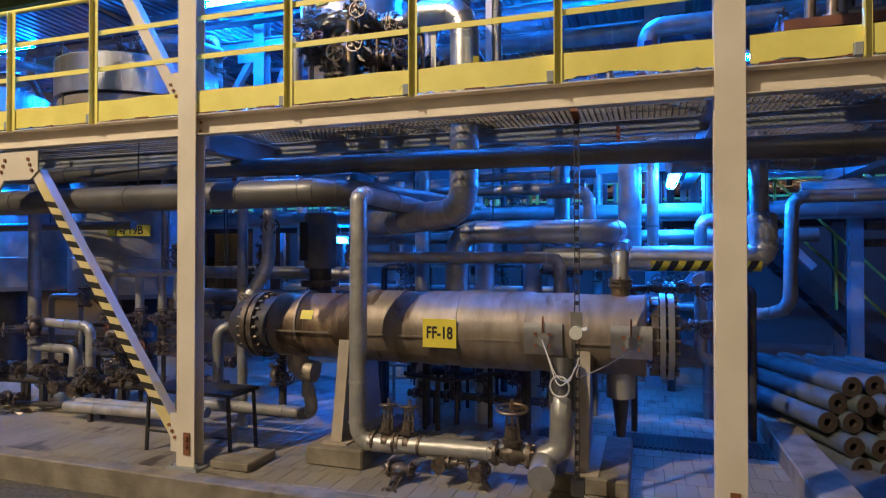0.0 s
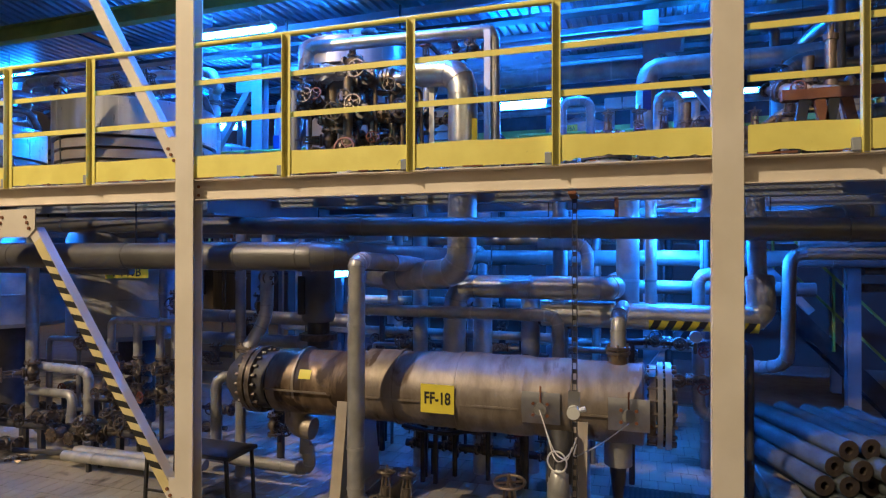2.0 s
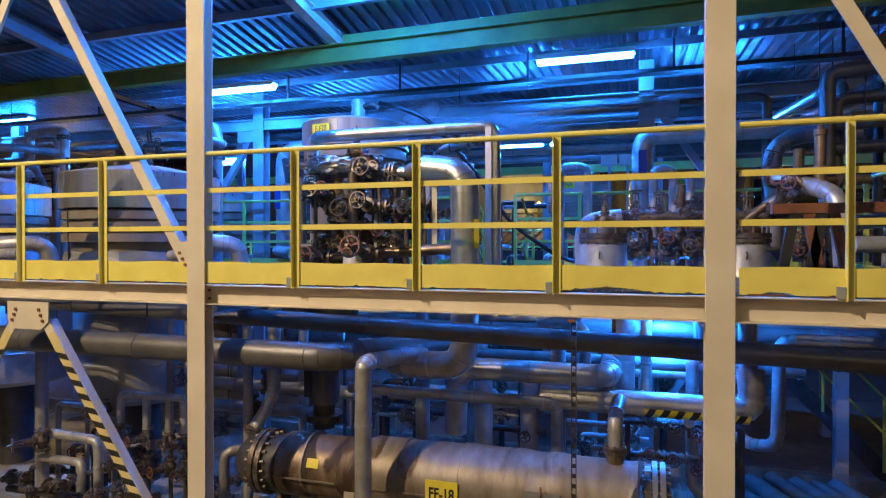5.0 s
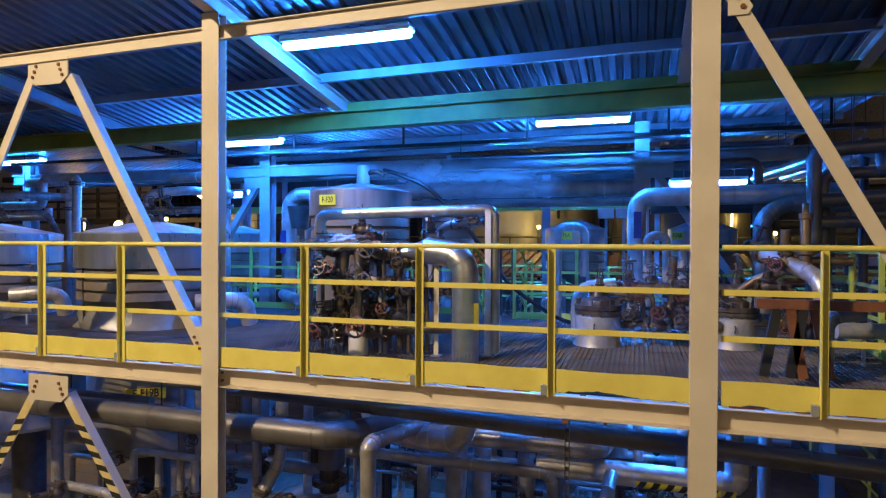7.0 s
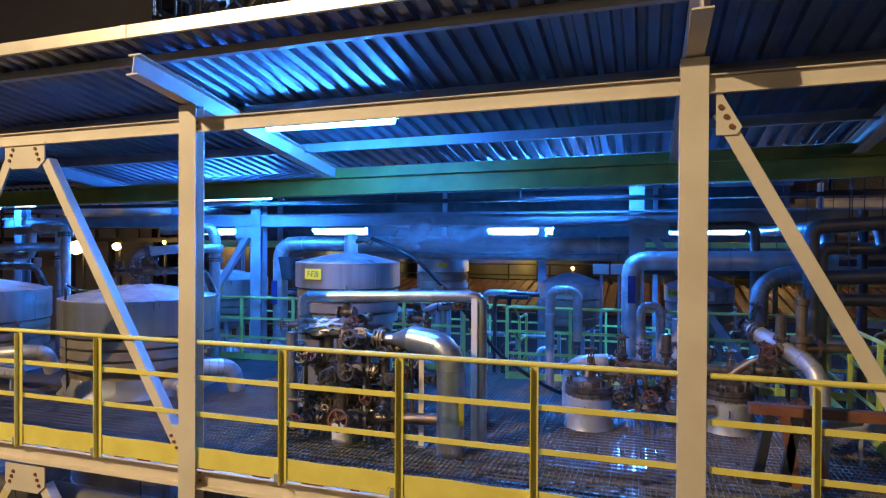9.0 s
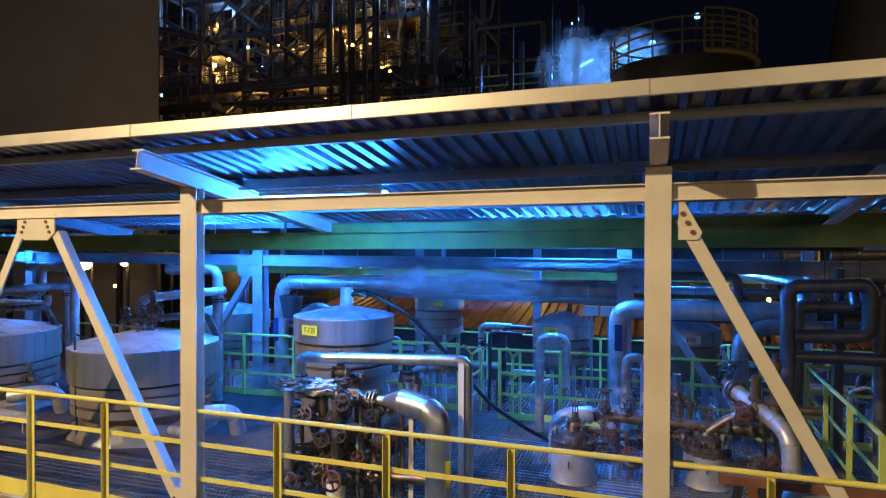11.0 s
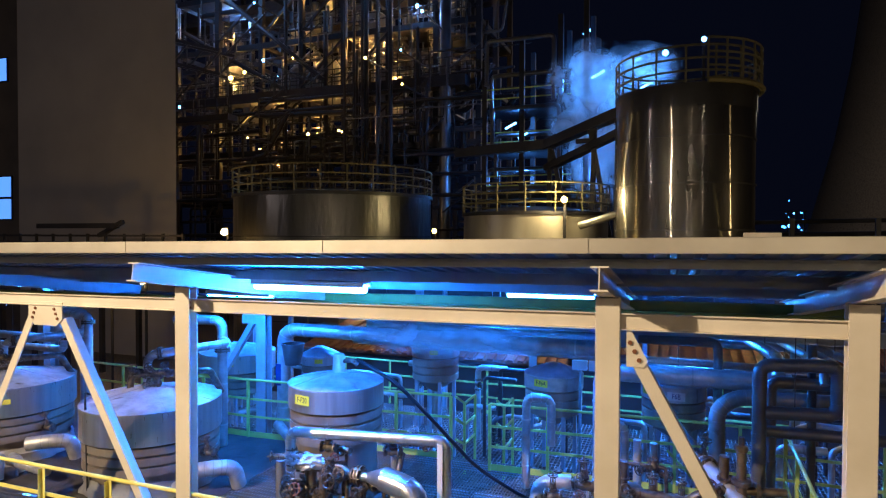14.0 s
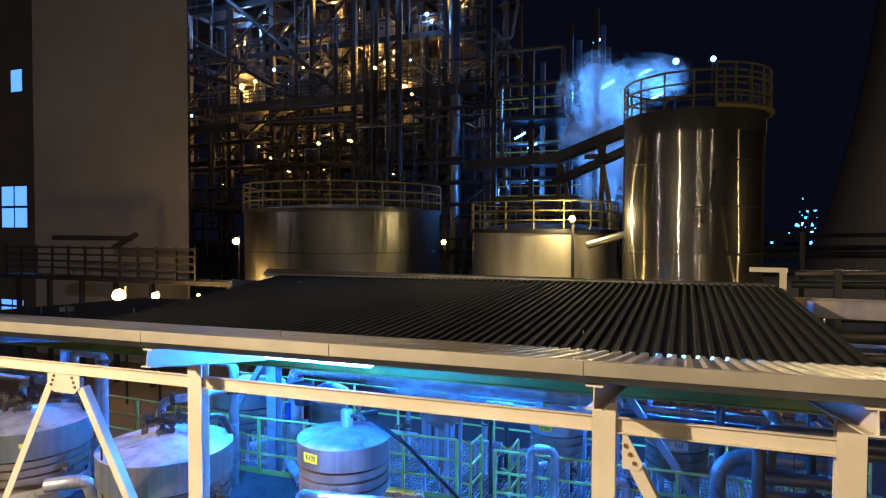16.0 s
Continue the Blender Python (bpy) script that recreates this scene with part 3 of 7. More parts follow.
for i in range(5):
    bm.faces.new((vs[i], vs[i - 1], ws[i - 1], ws[i]))
part("gusset_plate", bm, CREAM, br)
bolts(br, [(0.655 + 0.033 * k, 4.178, 5.80 - 0.065 * k) for k in range(3)], (0, -1, 0), 0.018, 0.013)

# the yellow railing along the deck edge
RAIL_Y = 4.158
random.seed(3)


def railing(x0, x1, posts):
    r = thing("yellow_railing", "yellow painted steel railing with a torn rusty toe board", "railing", "deck edge railing", (x0, RAIL_Y, 2.86))
    part("top_rail", cyl(B(), (x0, RAIL_Y + 0.022, 4.022), (x1, RAIL_Y + 0.022, 4.022), 0.021, 10), YELLOW, r)
    for z in (3.712, 3.392):
        part("mid_rail", bar(B(), (x0, RAIL_Y + 0.03, z), (x1, RAIL_Y + 0.03, z), 0.010, 0.042), YELLOW, r)
    for x in posts:
        bm = box(B(), x - 0.026, x + 0.026, RAIL_Y, RAIL_Y + 0.006, 2.90, 4.005)
        box(bm, x - 0.026, x - 0.020, RAIL_Y - 0.042, RAIL_Y - 0.0005, 2.90, 4.005)
        p = part("post", bm, YELLOW, r)
        bm = box(B(), x - 0.075, x - 0.028, RAIL_Y - 0.03, RAIL_Y + 0.005, 2.913, 2.99, 0.004)
        part("foot_clip", bm, GREY_STEEL, p)
    bm = B()
    n = int((x1 - x0) / 0.035)
    y = RAIL_Y + 0.012
    front, back = [], []
    for i in range(n + 1):
        x = x0 + (x1 - x0) * i / n
        low = 2.925 + 0.004 * random.random()
        if random.random() < 0.08:
            low += 0.010
        out = 0.0
        if -0.47 < x < 0.05:
            low += 0.030 * math.sin((x + 0.47) / 0.52 * math.pi) ** 0.6
        if 0.72 < x < 0.95:
            low += 0.03 * random.random()
        for rows, dy in ((front, 0.0), (back, 0.004)):
            rows.append([bm.verts.new((x, y + dy, low)), bm.verts.new((x, y + dy, 3.105 + 0.004 * math.sin(x * 9)))])
    for i in range(n):
        bm.faces.new((front[i][0], front[i + 1][0], front[i + 1][1], front[i][1]))
        bm.faces.new((back[i][1], back[i + 1][1], back[i + 1][0], back[i][0]))
        bm.faces.new((front[i][1], front[i + 1][1], back[i + 1][1], back[i][1]))
        bm.faces.new((front[i + 1][0], front[i][0], back[i][0], back[i + 1][0]))
    x = x0 + 0.05
    while x < x1 - 0.4:
        w = random.uniform(0.04, 0.22)
        part("rust_line", box(B(), x, x + w, y - 0.002, y - 0.0005, 2.921, 2.927 + random.uniform(0.0, 0.007)), RUSTY, r)
        x += w + random.uniform(0.05, 0.5)
    part("toe_board", bm, YELLOW, r, "yellow toe board with a rusted ragged lower edge")


railing(-10.4, COLS[0] - 0.012, (-9.4, -8.4))
railing(COLS[0] + 0.012, COLS[1] - 0.012, (-6.56, -5.585, -4.595))
railing(COLS[1] + 0.012, COLS[2] - 0.012, (-2.635, -1.60, -0.558))
railing(COLS[2] + 0.115, COLS[3] - 0.012, (1.225,))
railing(COLS[3] + 0.012, COLS[3] + 2.3, (3.2,))

# ---- lamps ----
def tube_lamp(x0, x1, y, z, along="x", material=None, group="tube lamps"):
    """A sealed fluorescent fitting: housing above, glowing diffuser below."""
    length = x1 - x0
    c = ((x0 + x1) / 2, y, z) if along == "x" else (y, (x0 + x1) / 2, z)
    t = thing("tube_lamp", "sealed fluorescent tube fitting glowing blue white", "lamp", group, c)
    h = length / 2
    bm = lathe(B(), [(0.0, -h), (0.05, -h), (0.055, -h + 0.03), (0.055, h - 0.03), (0.05, h), (0.0, h)], (0, 0, 0), 12, (1, 0, 0) if along == "x" else (0, 1, 0))
    for v in bm.verts:
        v.co.z = v.co.z * 0.8
        v.co += V(c)
    part("diffuser", bm, material or TUBE_BLUE, t, "glowing diffuser")
    if along == "x":
        part("housing", box(B(), x0 - 0.02, x1 + 0.02, y - 0.09, y + 0.09, z + 0.047, z + 0.085, 0.01), WHITE, t)
        # Lips added to keep the tube's light off the roof sheet.
        for s in (-1, 1):
            part("side_lip", box(B(), x0 - 0.02, x1 + 0.02, y + s * 0.075 - 0.006, y + s * 0.075 + 0.006, z + 0.018, z + 0.0465), WHITE, t)
        for x in (x0 + 0.2, x1 - 0.2):
            part("hanger", cyl(B(), (x, y, z + 0.085), (x, y, z + 0.30), 0.008, 6), GREY_STEEL, t)
    else:
        part("housing", box(B(), y - 0.05, y + 0.05, x0 - 0.02, x1 + 0.02, z + 0.047, z + 0.085, 0.01), WHITE, t)
        for x in (x0 + 0.2, x1 - 0.2):
            part("hanger", cyl(B(), (y, x, z + 0.085), (y, x, z + 0.30), 0.008, 6), GREY_STEEL, t)
    return t


tube_lamp(-3.40, -2.04, 5.05, 6.045)
for x, y, z in ((-6.42, 7.75, 5.59), (-1.34, 8.25, 5.74), (-12.0, 8.36, 5.56)):
    tube_lamp(x, x + 1.25, y, z)
for x in (-9.8, -6.71, -2.76, 0.62):
    t = tube_lamp(x, x + 1.25, 11.7, 5.18, material=TUBE_REAR)
    # Unseen plate added to keep tube light off the far tanks.
    part("reflector", box(B(), x - 0.05, x + 1.25, 11.80, 11.81, 5.08, 5.26), WHITE, t)
tube_lamp(6.2, 7.5, 0.27, 2.55, "y", TUBE_MID)
t = tube_lamp(8.2, 8.9, -4.42, 1.98, "y", TUBE_LOW)
part("stand", box(B(), -4.44, -4.40, 8.52, 8.56, 0.0, 2.026), DARK_STEEL, t)
tube_lamp(5.6, 6.8, -8.3, 2.62, "y", TUBE_LOW)

# ---- piping kit ----
def pipe(pts, r, material=None, label="aluminium clad process pipe", bands=0.9, bend=None, group="", seg=14, hazard=None):
    """A pipe run with its overlapping sheet joints as raised bands."""
    material = material or CLAD
    p = thing("pipe", label, "pipe", group, pts[0])
    part("jacket", tube(B(), pts, r, seg, bend), material, p)
    if r >= 0.055 and len(pts) > 2 and material in (CLAD, CLAD_BRIGHT, CLAD_DULL, PIPE_GREY):
        line = path_points(pts, r * 2.2 if bend is None else bend)
        for i in range(1, len(line) - 1, 2):
            d = (line[i + 1] - line[i - 1]).normalized() * 0.007
            part("elbow_seam", cyl(B(), line[i] - d, line[i] + d, r + 0.005, seg), material, p)
    if bands:
        for a, c in zip(pts, pts[1:]):
            a, c = V(a), V(c)
            d = c - a
            n = int(d.length / bands)
            for k in range(n):
                s = (k + 0.5 + 0.2 * math.sin(k * 3.1)) / n
                if s * d.length < r * 2.4 or (1 - s) * d.length < r * 2.4:
                    continue
                m = a + d * s
                u = d.normalized() * 0.012
                part("joint_band", cyl(B(), m - u, m + u, r + 0.006, seg), material, p)
    rests(p, pts, r)
    return p


def rests(p, pts, r):
    """Hanger rods or stands that hold a run which touches neither floor nor deck."""
    zs = [q[2] for q in pts]
    if pts[0][1] > 13 or min(zs) < 0.12 or max(zs) - min(zs) > 0.25 or min(abs(z - DECK) for z in zs) < 0.12:
        return
    a, c = V(pts[0]), V(pts[-1])
    for f in (0.2, 0.8):
        m = a + (c - a) * f
        if len(pts) > 2:
            m = V(pts[0]) + (V(pts[1]) - V(pts[0])) * (0.5 if f < 0.5 else 0.8)
        if m.z < 0.9:
            part("stand", box(B(), m.x - 0.02, m.x + 0.02, m.y - 0.02, m.y + 0.02, 0.0, m.z - r * 0.9), DARK_STEEL, p)
        elif m.z < 2.8:
            part("hanger_rod", cyl(B(), m, (m.x, m.y, 2.89 if m.x < -5.0 else 2.84), 0.008, 5), DARK_STEEL, p)
        elif m.z < 4.3:
            part("stand", box(B(), m.x - 0.014, m.x + 0.014, m.y - 0.014, m.y + 0.014, DECK if m.y < 9 else 2.5, m.z - r * 0.9), GREY_STEEL, p)
        elif m.y > 7.2:
            part("hanger_rod", cyl(B(), m, (m.x, m.y, back_roof(m.y) - 0.02), 0.006, 5), DARK_STEEL, p)


VALVES = {}


def placed(flow, stem, at, s):
    x = V(flow).normalized()
    z = V(stem)
    z = (z - x * z.dot(x)).normalized()
    y = z.cross(x)
    return Matrix.Translation(at) @ Matrix((x, y, z)).transposed().to_4x4() @ Matrix.Diagonal((s, s, s, 1))


def build_valve(wheel, label, rising=True, big=0.074):
    """A flanged gate valve; flow along x, stem along z; handwheel radius 0.10."""
    v = thing("gate_valve", label, "valve", "gate valves")
    part("body", lathe(B(), [(0.045, -0.10), (0.05, -0.06), (0.075, -0.02), (0.075, 0.02), (0.05, 0.06), (0.045, 0.10)], seg=12, axis=(1, 0, 0)), VALVE_IRON, v)
    for s in (-1, 1):
        f = part("flange", cyl(B(), (s * 0.10, 0, 0), (s * 0.122, 0, 0), 0.085, 14), VALVE_IRON, v)
        for k in range(6):
            t = k * math.tau / 6 + 0.3
            bm = cyl(B(), (s * 0.088, 0.068 * math.cos(t), 0.068 * math.sin(t)), (s * 0.145, 0.068 * math.cos(t), 0.068 * math.sin(t)), 0.009, 5)
            part("flange_bolt", bm, BRONZE, f)
    part("bonnet", lathe(B(), [(0.05, 0.04), (0.05, 0.07), (0.07, 0.075), (0.07, 0.10), (0.035, 0.105), (0.03, 0.17), (0.04, 0.175), (0.04, 0.19), (0, 0.19)], seg=10), VALVE_IRON, v)
    bm = B()
    for s in (-1, 1):
        bar(bm, (s * 0.045, 0, 0.10), (s * 0.03, 0, 0.27), 0.016, 0.014, (0, 1, 0))
    bar(bm, (-0.04, 0, 0.27), (0.04, 0, 0.27), 0.03, 0.02)
    part("yoke", bm, VALVE_IRON, v)
    part("stem", cyl(B(), (0, 0, 0.17), (0, 0, 0.36 if rising else 0.31), 0.011, 8), BRONZE, v)
    bm = ring(B(), (0, 0, 0.30), (0, 0, 1), big, 0.010, 18, 6)
    for k in range(4):
        t = k * math.tau / 4 + 0.4
        bar(bm, (0, 0, 0.30), (big * math.cos(t), big * math.sin(t), 0.30), 0.012, 0.010)
    cyl(bm, (0, 0, 0.285), (0, 0, 0.315), 0.022, 8)
    part("handwheel", bm, wheel, v)
    return v


def valve(at, flow=(1, 0, 0), stem=(0, 0, 1), s=1.0, kind="iron"):
    if kind not in VALVES:
        label = {"iron": "oily black iron gate valve with a handwheel", "red": "dirty gate valve with a rusty red handwheel", "brass": "brownish gate valve with a wide handwheel"}[kind]
        v = build_valve({"iron": VALVE_IRON, "red": WHEEL_RED, "brass": BRONZE}[kind], label, big=0.10 if kind == "brass" else 0.074)
        v.matrix_basis = placed(flow, stem, at, s)
        VALVES[kind] = (v, s)
        return v
    v, s0 = VALVES[kind]
    return copy_thing(v, placed(flow, stem, at, s / s0))


def flange_pair(at, axis, r, material=None, group="pipe flanges"):
    a = V(axis).normalized()
    f = thing("pipe_flange", "bolted pipe flange pair", "flange", group, at)
    at = V(at)
    for s in (-1, 1):
        part("flange_disc", cyl(B(), at + a * s * 0.006, at + a * s * 0.03, r, 20), material or VALVE_IRON, f)
    u, w, _ = frame_of(a)
    n = max(6, int(r * 60))
    for k in range(n):
        c = at + (u * math.cos(k * math.tau / n) + w * math.sin(k * math.tau / n)) * r * 0.86
        part("stud_bolt", cyl(B(), c - a * 0.05, c + a * 0.05, 0.011, 6), BRONZE, f)
    return f


def sign(x, y, z, w, h, material, normal=(0, -1, 0), text="", colour=None, size=0.1, label="yellow sign", lean=0.0):
    n = V(normal).normalized()
    s = V((0, 0, 1)).cross(n).normalized()
    t = thing("sign", label, "sign", "signs", (x, y, z))
    c = V((x, y, z))
    up = n.cross(s)
    bm = B()
    vs = [bm.verts.new(c + s * a * w / 2 + up * b * h / 2 + n * d) for d in (0.0, 0.004) for a, b in ((-1, -1), (1, -1), (1, 1), (-1, 1))]
    for f in ((3, 2, 1, 0), (4, 5, 6, 7), (0, 1, 5, 4), (1, 2, 6, 5), (2, 3, 7, 6), (3, 0, 4, 7)):
        bm.faces.new([vs[i] for i in f])
    part("plate", bm, material, t)
    if text:
        cu = bpy.data.curves.new("lettering", "FONT")
        cu.body, cu.size, cu.align_x, cu.align_y = text, size, "CENTER", "CENTER"
        cu.extrude, cu.offset = 0.0015, size * 0.022 if size > 0.1 else 0.0
        ob = new("lettering", cu)
        dep = bpy.context.evaluated_depsgraph_get()
        me = bpy.data.meshes.new_from_object(ob.evaluated_get(dep))
        bpy.data.objects.remove(ob)
        m = Matrix.Translation(c + n * 0.006) @ Matrix((s, up, n)).transposed().to_4x4() @ Matrix.Diagonal((0.85, 1.15, 1, 1))
        me.transform(m)
        me.materials.clear()
        me.materials.append(colour or BLACK)
        ob = new("lettering", me)
        ob.parent = t
        ob.matrix_parent_inverse = Matrix.Translation(-c)
    return t


def angle_post(x, y, z0, z1, w=0.06, label="cream painted pipe support post"):
    p = thing("support_post", label, "post", "pipe supports", (x, y, z0))
    bm = box(B(), x - w / 2, x + w / 2, y, y + 0.006, z0, z1)
    box(bm, x - w / 2, x - w / 2 + 0.006, y + 0.006, y + w, z0, z1)
    part("angle", bm, CREAM, p)
    part("foot", box(B(), x - w, x + w, y - 0.03, y + w + 0.03, z0, z0 + 0.012), GREY_STEEL, p)
    return p


def blue_rail(pts, posts, base, label="faded green painted inner railing", height=1.05, material=None, kick=True):
    """A three-bar railing that follows the line pts (x, y)."""
    material = material or GREEN_RAIL
    r = thing("inner_railing", label, "railing", "inner railings", (*pts[0], base))
    for (xa, ya), (xb, yb) in zip(pts, pts[1:]):
        part("top_rail", cyl(B(), (xa, ya, base + height), (xb, yb, base + height), 0.022, 8), material, r)
        for z in (0.70, 0.38):
            part("mid_rail", bar(B(), (xa, ya, base + z), (xb, yb, base + z), 0.012, 0.04), material, r)
        if kick:
            part("toe_board", bar(B(), (xa, ya, base + 0.055), (xb, yb, base + 0.055), 0.006, 0.10), material, r)
        d = V((xb - xa, yb - ya, 0))
        n = max(1, round(d.length / posts))
        for k in range(0 if (xa, ya) == pts[0] else 1, n + 1):
            q = V((xa, ya, base)) + d * k / n
            part("post", box(B(), q.x - 0.022, q.x + 0.022, q.y - 0.022, q.y + 0.022, base, base + height - 0.005), material, r)
    return r

# ---- lower level: the big heat exchanger ----
vx = thing("heat_exchanger", "horizontal clad heat exchanger with brown streaks on saddles", "vessel", base=(-1.6, 5.15, 0.8))
VY, VZ = 5.15, 1.115
part("left_shell", lathe(B(), [(0.0, -3.34), (0.26, -3.34), (0.298, -3.30), (0.300, -2.66), (0.292, -2.63), (0.0, -2.63)], (0, VY, VZ - 0.02), 48, (1, 0, 0)), CLAD_STAINED, vx)
part("neck", lathe(B(), [(0.0, -2.63), (0.296, -2.63), (0.30, -2.5), (0.306, -2.40), (0.0, -2.40)], (0, VY, VZ - 0.01), 40, (1, 0, 0)), CLAD_STAINED, vx)
prof = [(0.0, -2.40), (0.300, -2.40), (0.318, -2.37)]
k = -2.3
while k < -0.02:
    prof.append((0.320 + 0.004 * math.sin(k * 7) + 0.003 * math.sin(k * 17) + (0.012 if -1.5 < k < -0.9 else 0.0), k))
    k += 0.06
prof += [(0.326, -0.015), (0.31, 0.0), (0.0, 0.0)]
part("main_shell", lathe(B(), prof, (0, VY, VZ), 64, (1, 0, 0)), CLAD_VESSEL, vx)
for x, r in ((-3.02, 0.302), (-1.50, 0.331), (-0.935, 0.328), (-0.56, 0.325), (-2.05, 0.326)):
    part("shell_seam", cyl(B(), (x - 0.012, VY, VZ), (x + 0.012, VY, VZ), r + 0.004, 48), CLAD_VESSEL, vx)
for x0, x1 in ((-1.47, -0.95), (-0.5, -0.03), (-2.36, -1.55), (-3.3, -2.66)):
    part("lap_strip", box(B(), x0, x1, VY - 0.334, VY - 0.322, VZ - 0.05, VZ - 0.035), CLAD_VESSEL, vx)
for x, w, r in ((0.06, 0.05, 0.31), (0.115, 0.04, 0.335), (0.175, 0.045, 0.335)):
    part("end_flange", cyl(B(), (x - w / 2, VY, VZ), (x + w / 2, VY, VZ), r, 48), CLAD_DULL if x > 0.1 else VALVE_IRON, vx)
for k in range(20):
    t = k * math.tau / 20
    c = V((0, VY + 0.30 * math.cos(t), VZ + 0.30 * math.sin(t)))
    part("stud_bolt", cyl(B(), c + V((0.02, 0, 0)), c + V((0.235, 0, 0)), 0.016, 6), VALVE_IRON, vx)
part("end_cover", lathe(B(), [(0, 0.197), (0.26, 0.197), (0.24, 0.22), (0.0, 0.25)], (0, VY, VZ), 40, (1, 0, 0)), VALVE_IRON, vx)
for x, w in ((-3.50, 0.05), (-3.57, 0.05)):
    part("left_flange", cyl(B(), (x - w / 2, VY, VZ - 0.03), (x + w / 2, VY, VZ - 0.03), 0.315, 48), VALVE_IRON, vx)
for k in range(20):
    t = k * math.tau / 20
    c = V((0, VY + 0.285 * math.cos(t), VZ - 0.03 + 0.285 * math.sin(t)))
    part("stud_bolt", cyl(B(), c + V((-3.64, 0, 0)), c + V((-3.43, 0, 0)), 0.016, 6), VALVE_IRON, vx)
part("left_head", lathe(B(), [(0.0, -3.86), (0.16, -3.83), (0.24, -3.74), (0.27, -3.6), (0.27, -3.34), (0, -3.34)], (0, VY, VZ - 0.03), 40, (1, 0, 0)), DARK_STEEL, vx)
for x in (-0.77, -0.11):
    pn = part("inspection_plate", arc_patch(x - 0.15, x + 0.15, VY, VZ, 0.336, -24, 18, 0.012), CLAD_BRIGHT, vx)
    part("blind_flange", cyl(B(), (x, VY - 0.335, VZ - 0.02), (x, VY - 0.362, VZ - 0.02), 0.05, 20), CLAD_DULL, pn)
    for a, c in ((-1, -1), (1, -1), (1, 1), (-1, 1)):
        part("bolt", cyl(B(), (x + a * 0.055, VY - 0.358, VZ - 0.02 + c * 0.045), (x + a * 0.055, VY - 0.376, VZ - 0.02 + c * 0.045), 0.013, 6), RUSTY, pn)
    part("probe", cyl(B(), (x + 0.0, VY - 0.35, VZ + 0.03), (x + 0.0, VY - 0.35, VZ + 0.16), 0.008, 6), RUSTY, pn)
part("top_nozzle", cyl(B(), (-0.2, VY, VZ + 0.30), (-0.2, VY, VZ + 0.42), 0.075, 18), BRONZE, vx)
part("left_bottom_nozzle", tube(B(), [(-3.15, VY - 0.02, VZ - 0.25), (-3.15, VY - 0.02, VZ - 0.44), (-2.96, VY - 0.02, VZ - 0.46)], 0.105, 16), CLAD_VESSEL, vx)
part("left_drain", tube(B(), [(-3.05, VY - 0.02, VZ - 0.5), (-3.05, VY - 0.02, 0.42)], 0.05, 12), CLAD_DULL, vx)
part("right_bottom_nozzle", tube(B(), [(-0.2, VY, VZ - 0.28), (-0.2, VY, VZ - 0.50)], 0.11, 16), CLAD_DULL, vx)
part("right_drain", cyl(B(), (-0.2, VY, 0.62), (-0.2, VY, 0.30), 0.07, 14, 0.035), DARK_STEEL, vx)
part("foil_patch", arc_patch(-2.96, -2.84, VY, VZ - 0.02, 0.304, 16, 32, 0.003), SIGN_YELLOW, vx, "torn remains of a yellow label")


def saddle(x, x0, x1, y0, y1, h, cream):
    s = thing("vessel_saddle", "steel saddle on a concrete plinth under the exchanger", "support", "vessel saddles", (x, VY, 0))
    part("plinth", box(B(), x0, x1, y0, y1, 0.0, h, 0.015), CONCRETE, s)
    bm = B()
    lo, hi, zt = 0.46, 0.30, VZ - 0.12
    pts = [(VY - lo, h), (VY + lo, h), (VY + hi, zt), (VY - hi, zt)]
    for dx in (-0.008, 0.008):
        for y, z in pts:
            bm.verts.new((x + dx, y, z))
    bm.verts.ensure_lookup_table()
    for f in ((0, 1, 2, 3), (7, 6, 5, 4), (0, 4, 5, 1), (1, 5, 6, 2), (2, 6, 7, 3), (3, 7, 4, 0)):
        bm.faces.new([bm.verts[i] for i in f])
    part("web_plate", bm, GREY_STEEL, s)
    bm = bar(B(), (x, VY - lo - 0.01, h), (x, VY - hi - 0.02, zt + 0.02), 0.10, 0.012, (0, 1, 0))
    part("front_flange", bm, cream, s)
    part("foot_plate", box(B(), x - 0.12, x + 0.12, VY - lo - 0.06, VY + lo + 0.06, h, h + 0.015), cream, s)


saddle(-2.50, -2.72, -2.20, 4.55, 5.75, 0.16, CREAM_DIRTY)
saddle(-0.46, -0.72, -0.12, 4.60, 5.75, 0.13, CREAM_DIRTY)
sign(-1.62, VY - 0.345, VZ - 0.005, 0.29, 0.235, SIGN_YELLOW, text="FF-18", size=0.12, label="torn yellow plate with black lettering FF-18 on the exchanger")

# the strut with cables in front of the exchanger
st = thing("perforated_strut", "rusty perforated strut hanging from the deck edge", "strut", base=(-0.46, 4.33, 0.2))
part("rail", box(B(), -0.476, -0.471, 4.33, 4.36, 0.18, 2.72), DARK_STEEL, st)
part("rail", box(B(), -0.445, -0.440, 4.33, 4.36, 0.18, 2.72), DARK_STEEL, st)
for k in range(34):
    part("rung", box(B(), -0.471, -0.445, 4.345, 4.352, 0.22 + k * 0.074, 0.25 + k * 0.074), DARK_STEEL, st)
part("hook", bar(B(), (-0.457, 4.34, 2.70), (-0.457, 4.155, 2.72), 0.05, 0.02), RUSTY, st)
part("foot", box(B(), -0.50, -0.41, 4.30, 4.40, 0.10, 0.20), DARK_STEEL, st)
jb = thing("junction_box", "small white cable junction box on the strut", "junction box", base=(-0.46, 4.32, 1.2))
part("box", cyl(B(), (-0.46, 4.325, 1.22), (-0.46, 4.27, 1.22), 0.045, 16), WHITE, jb)
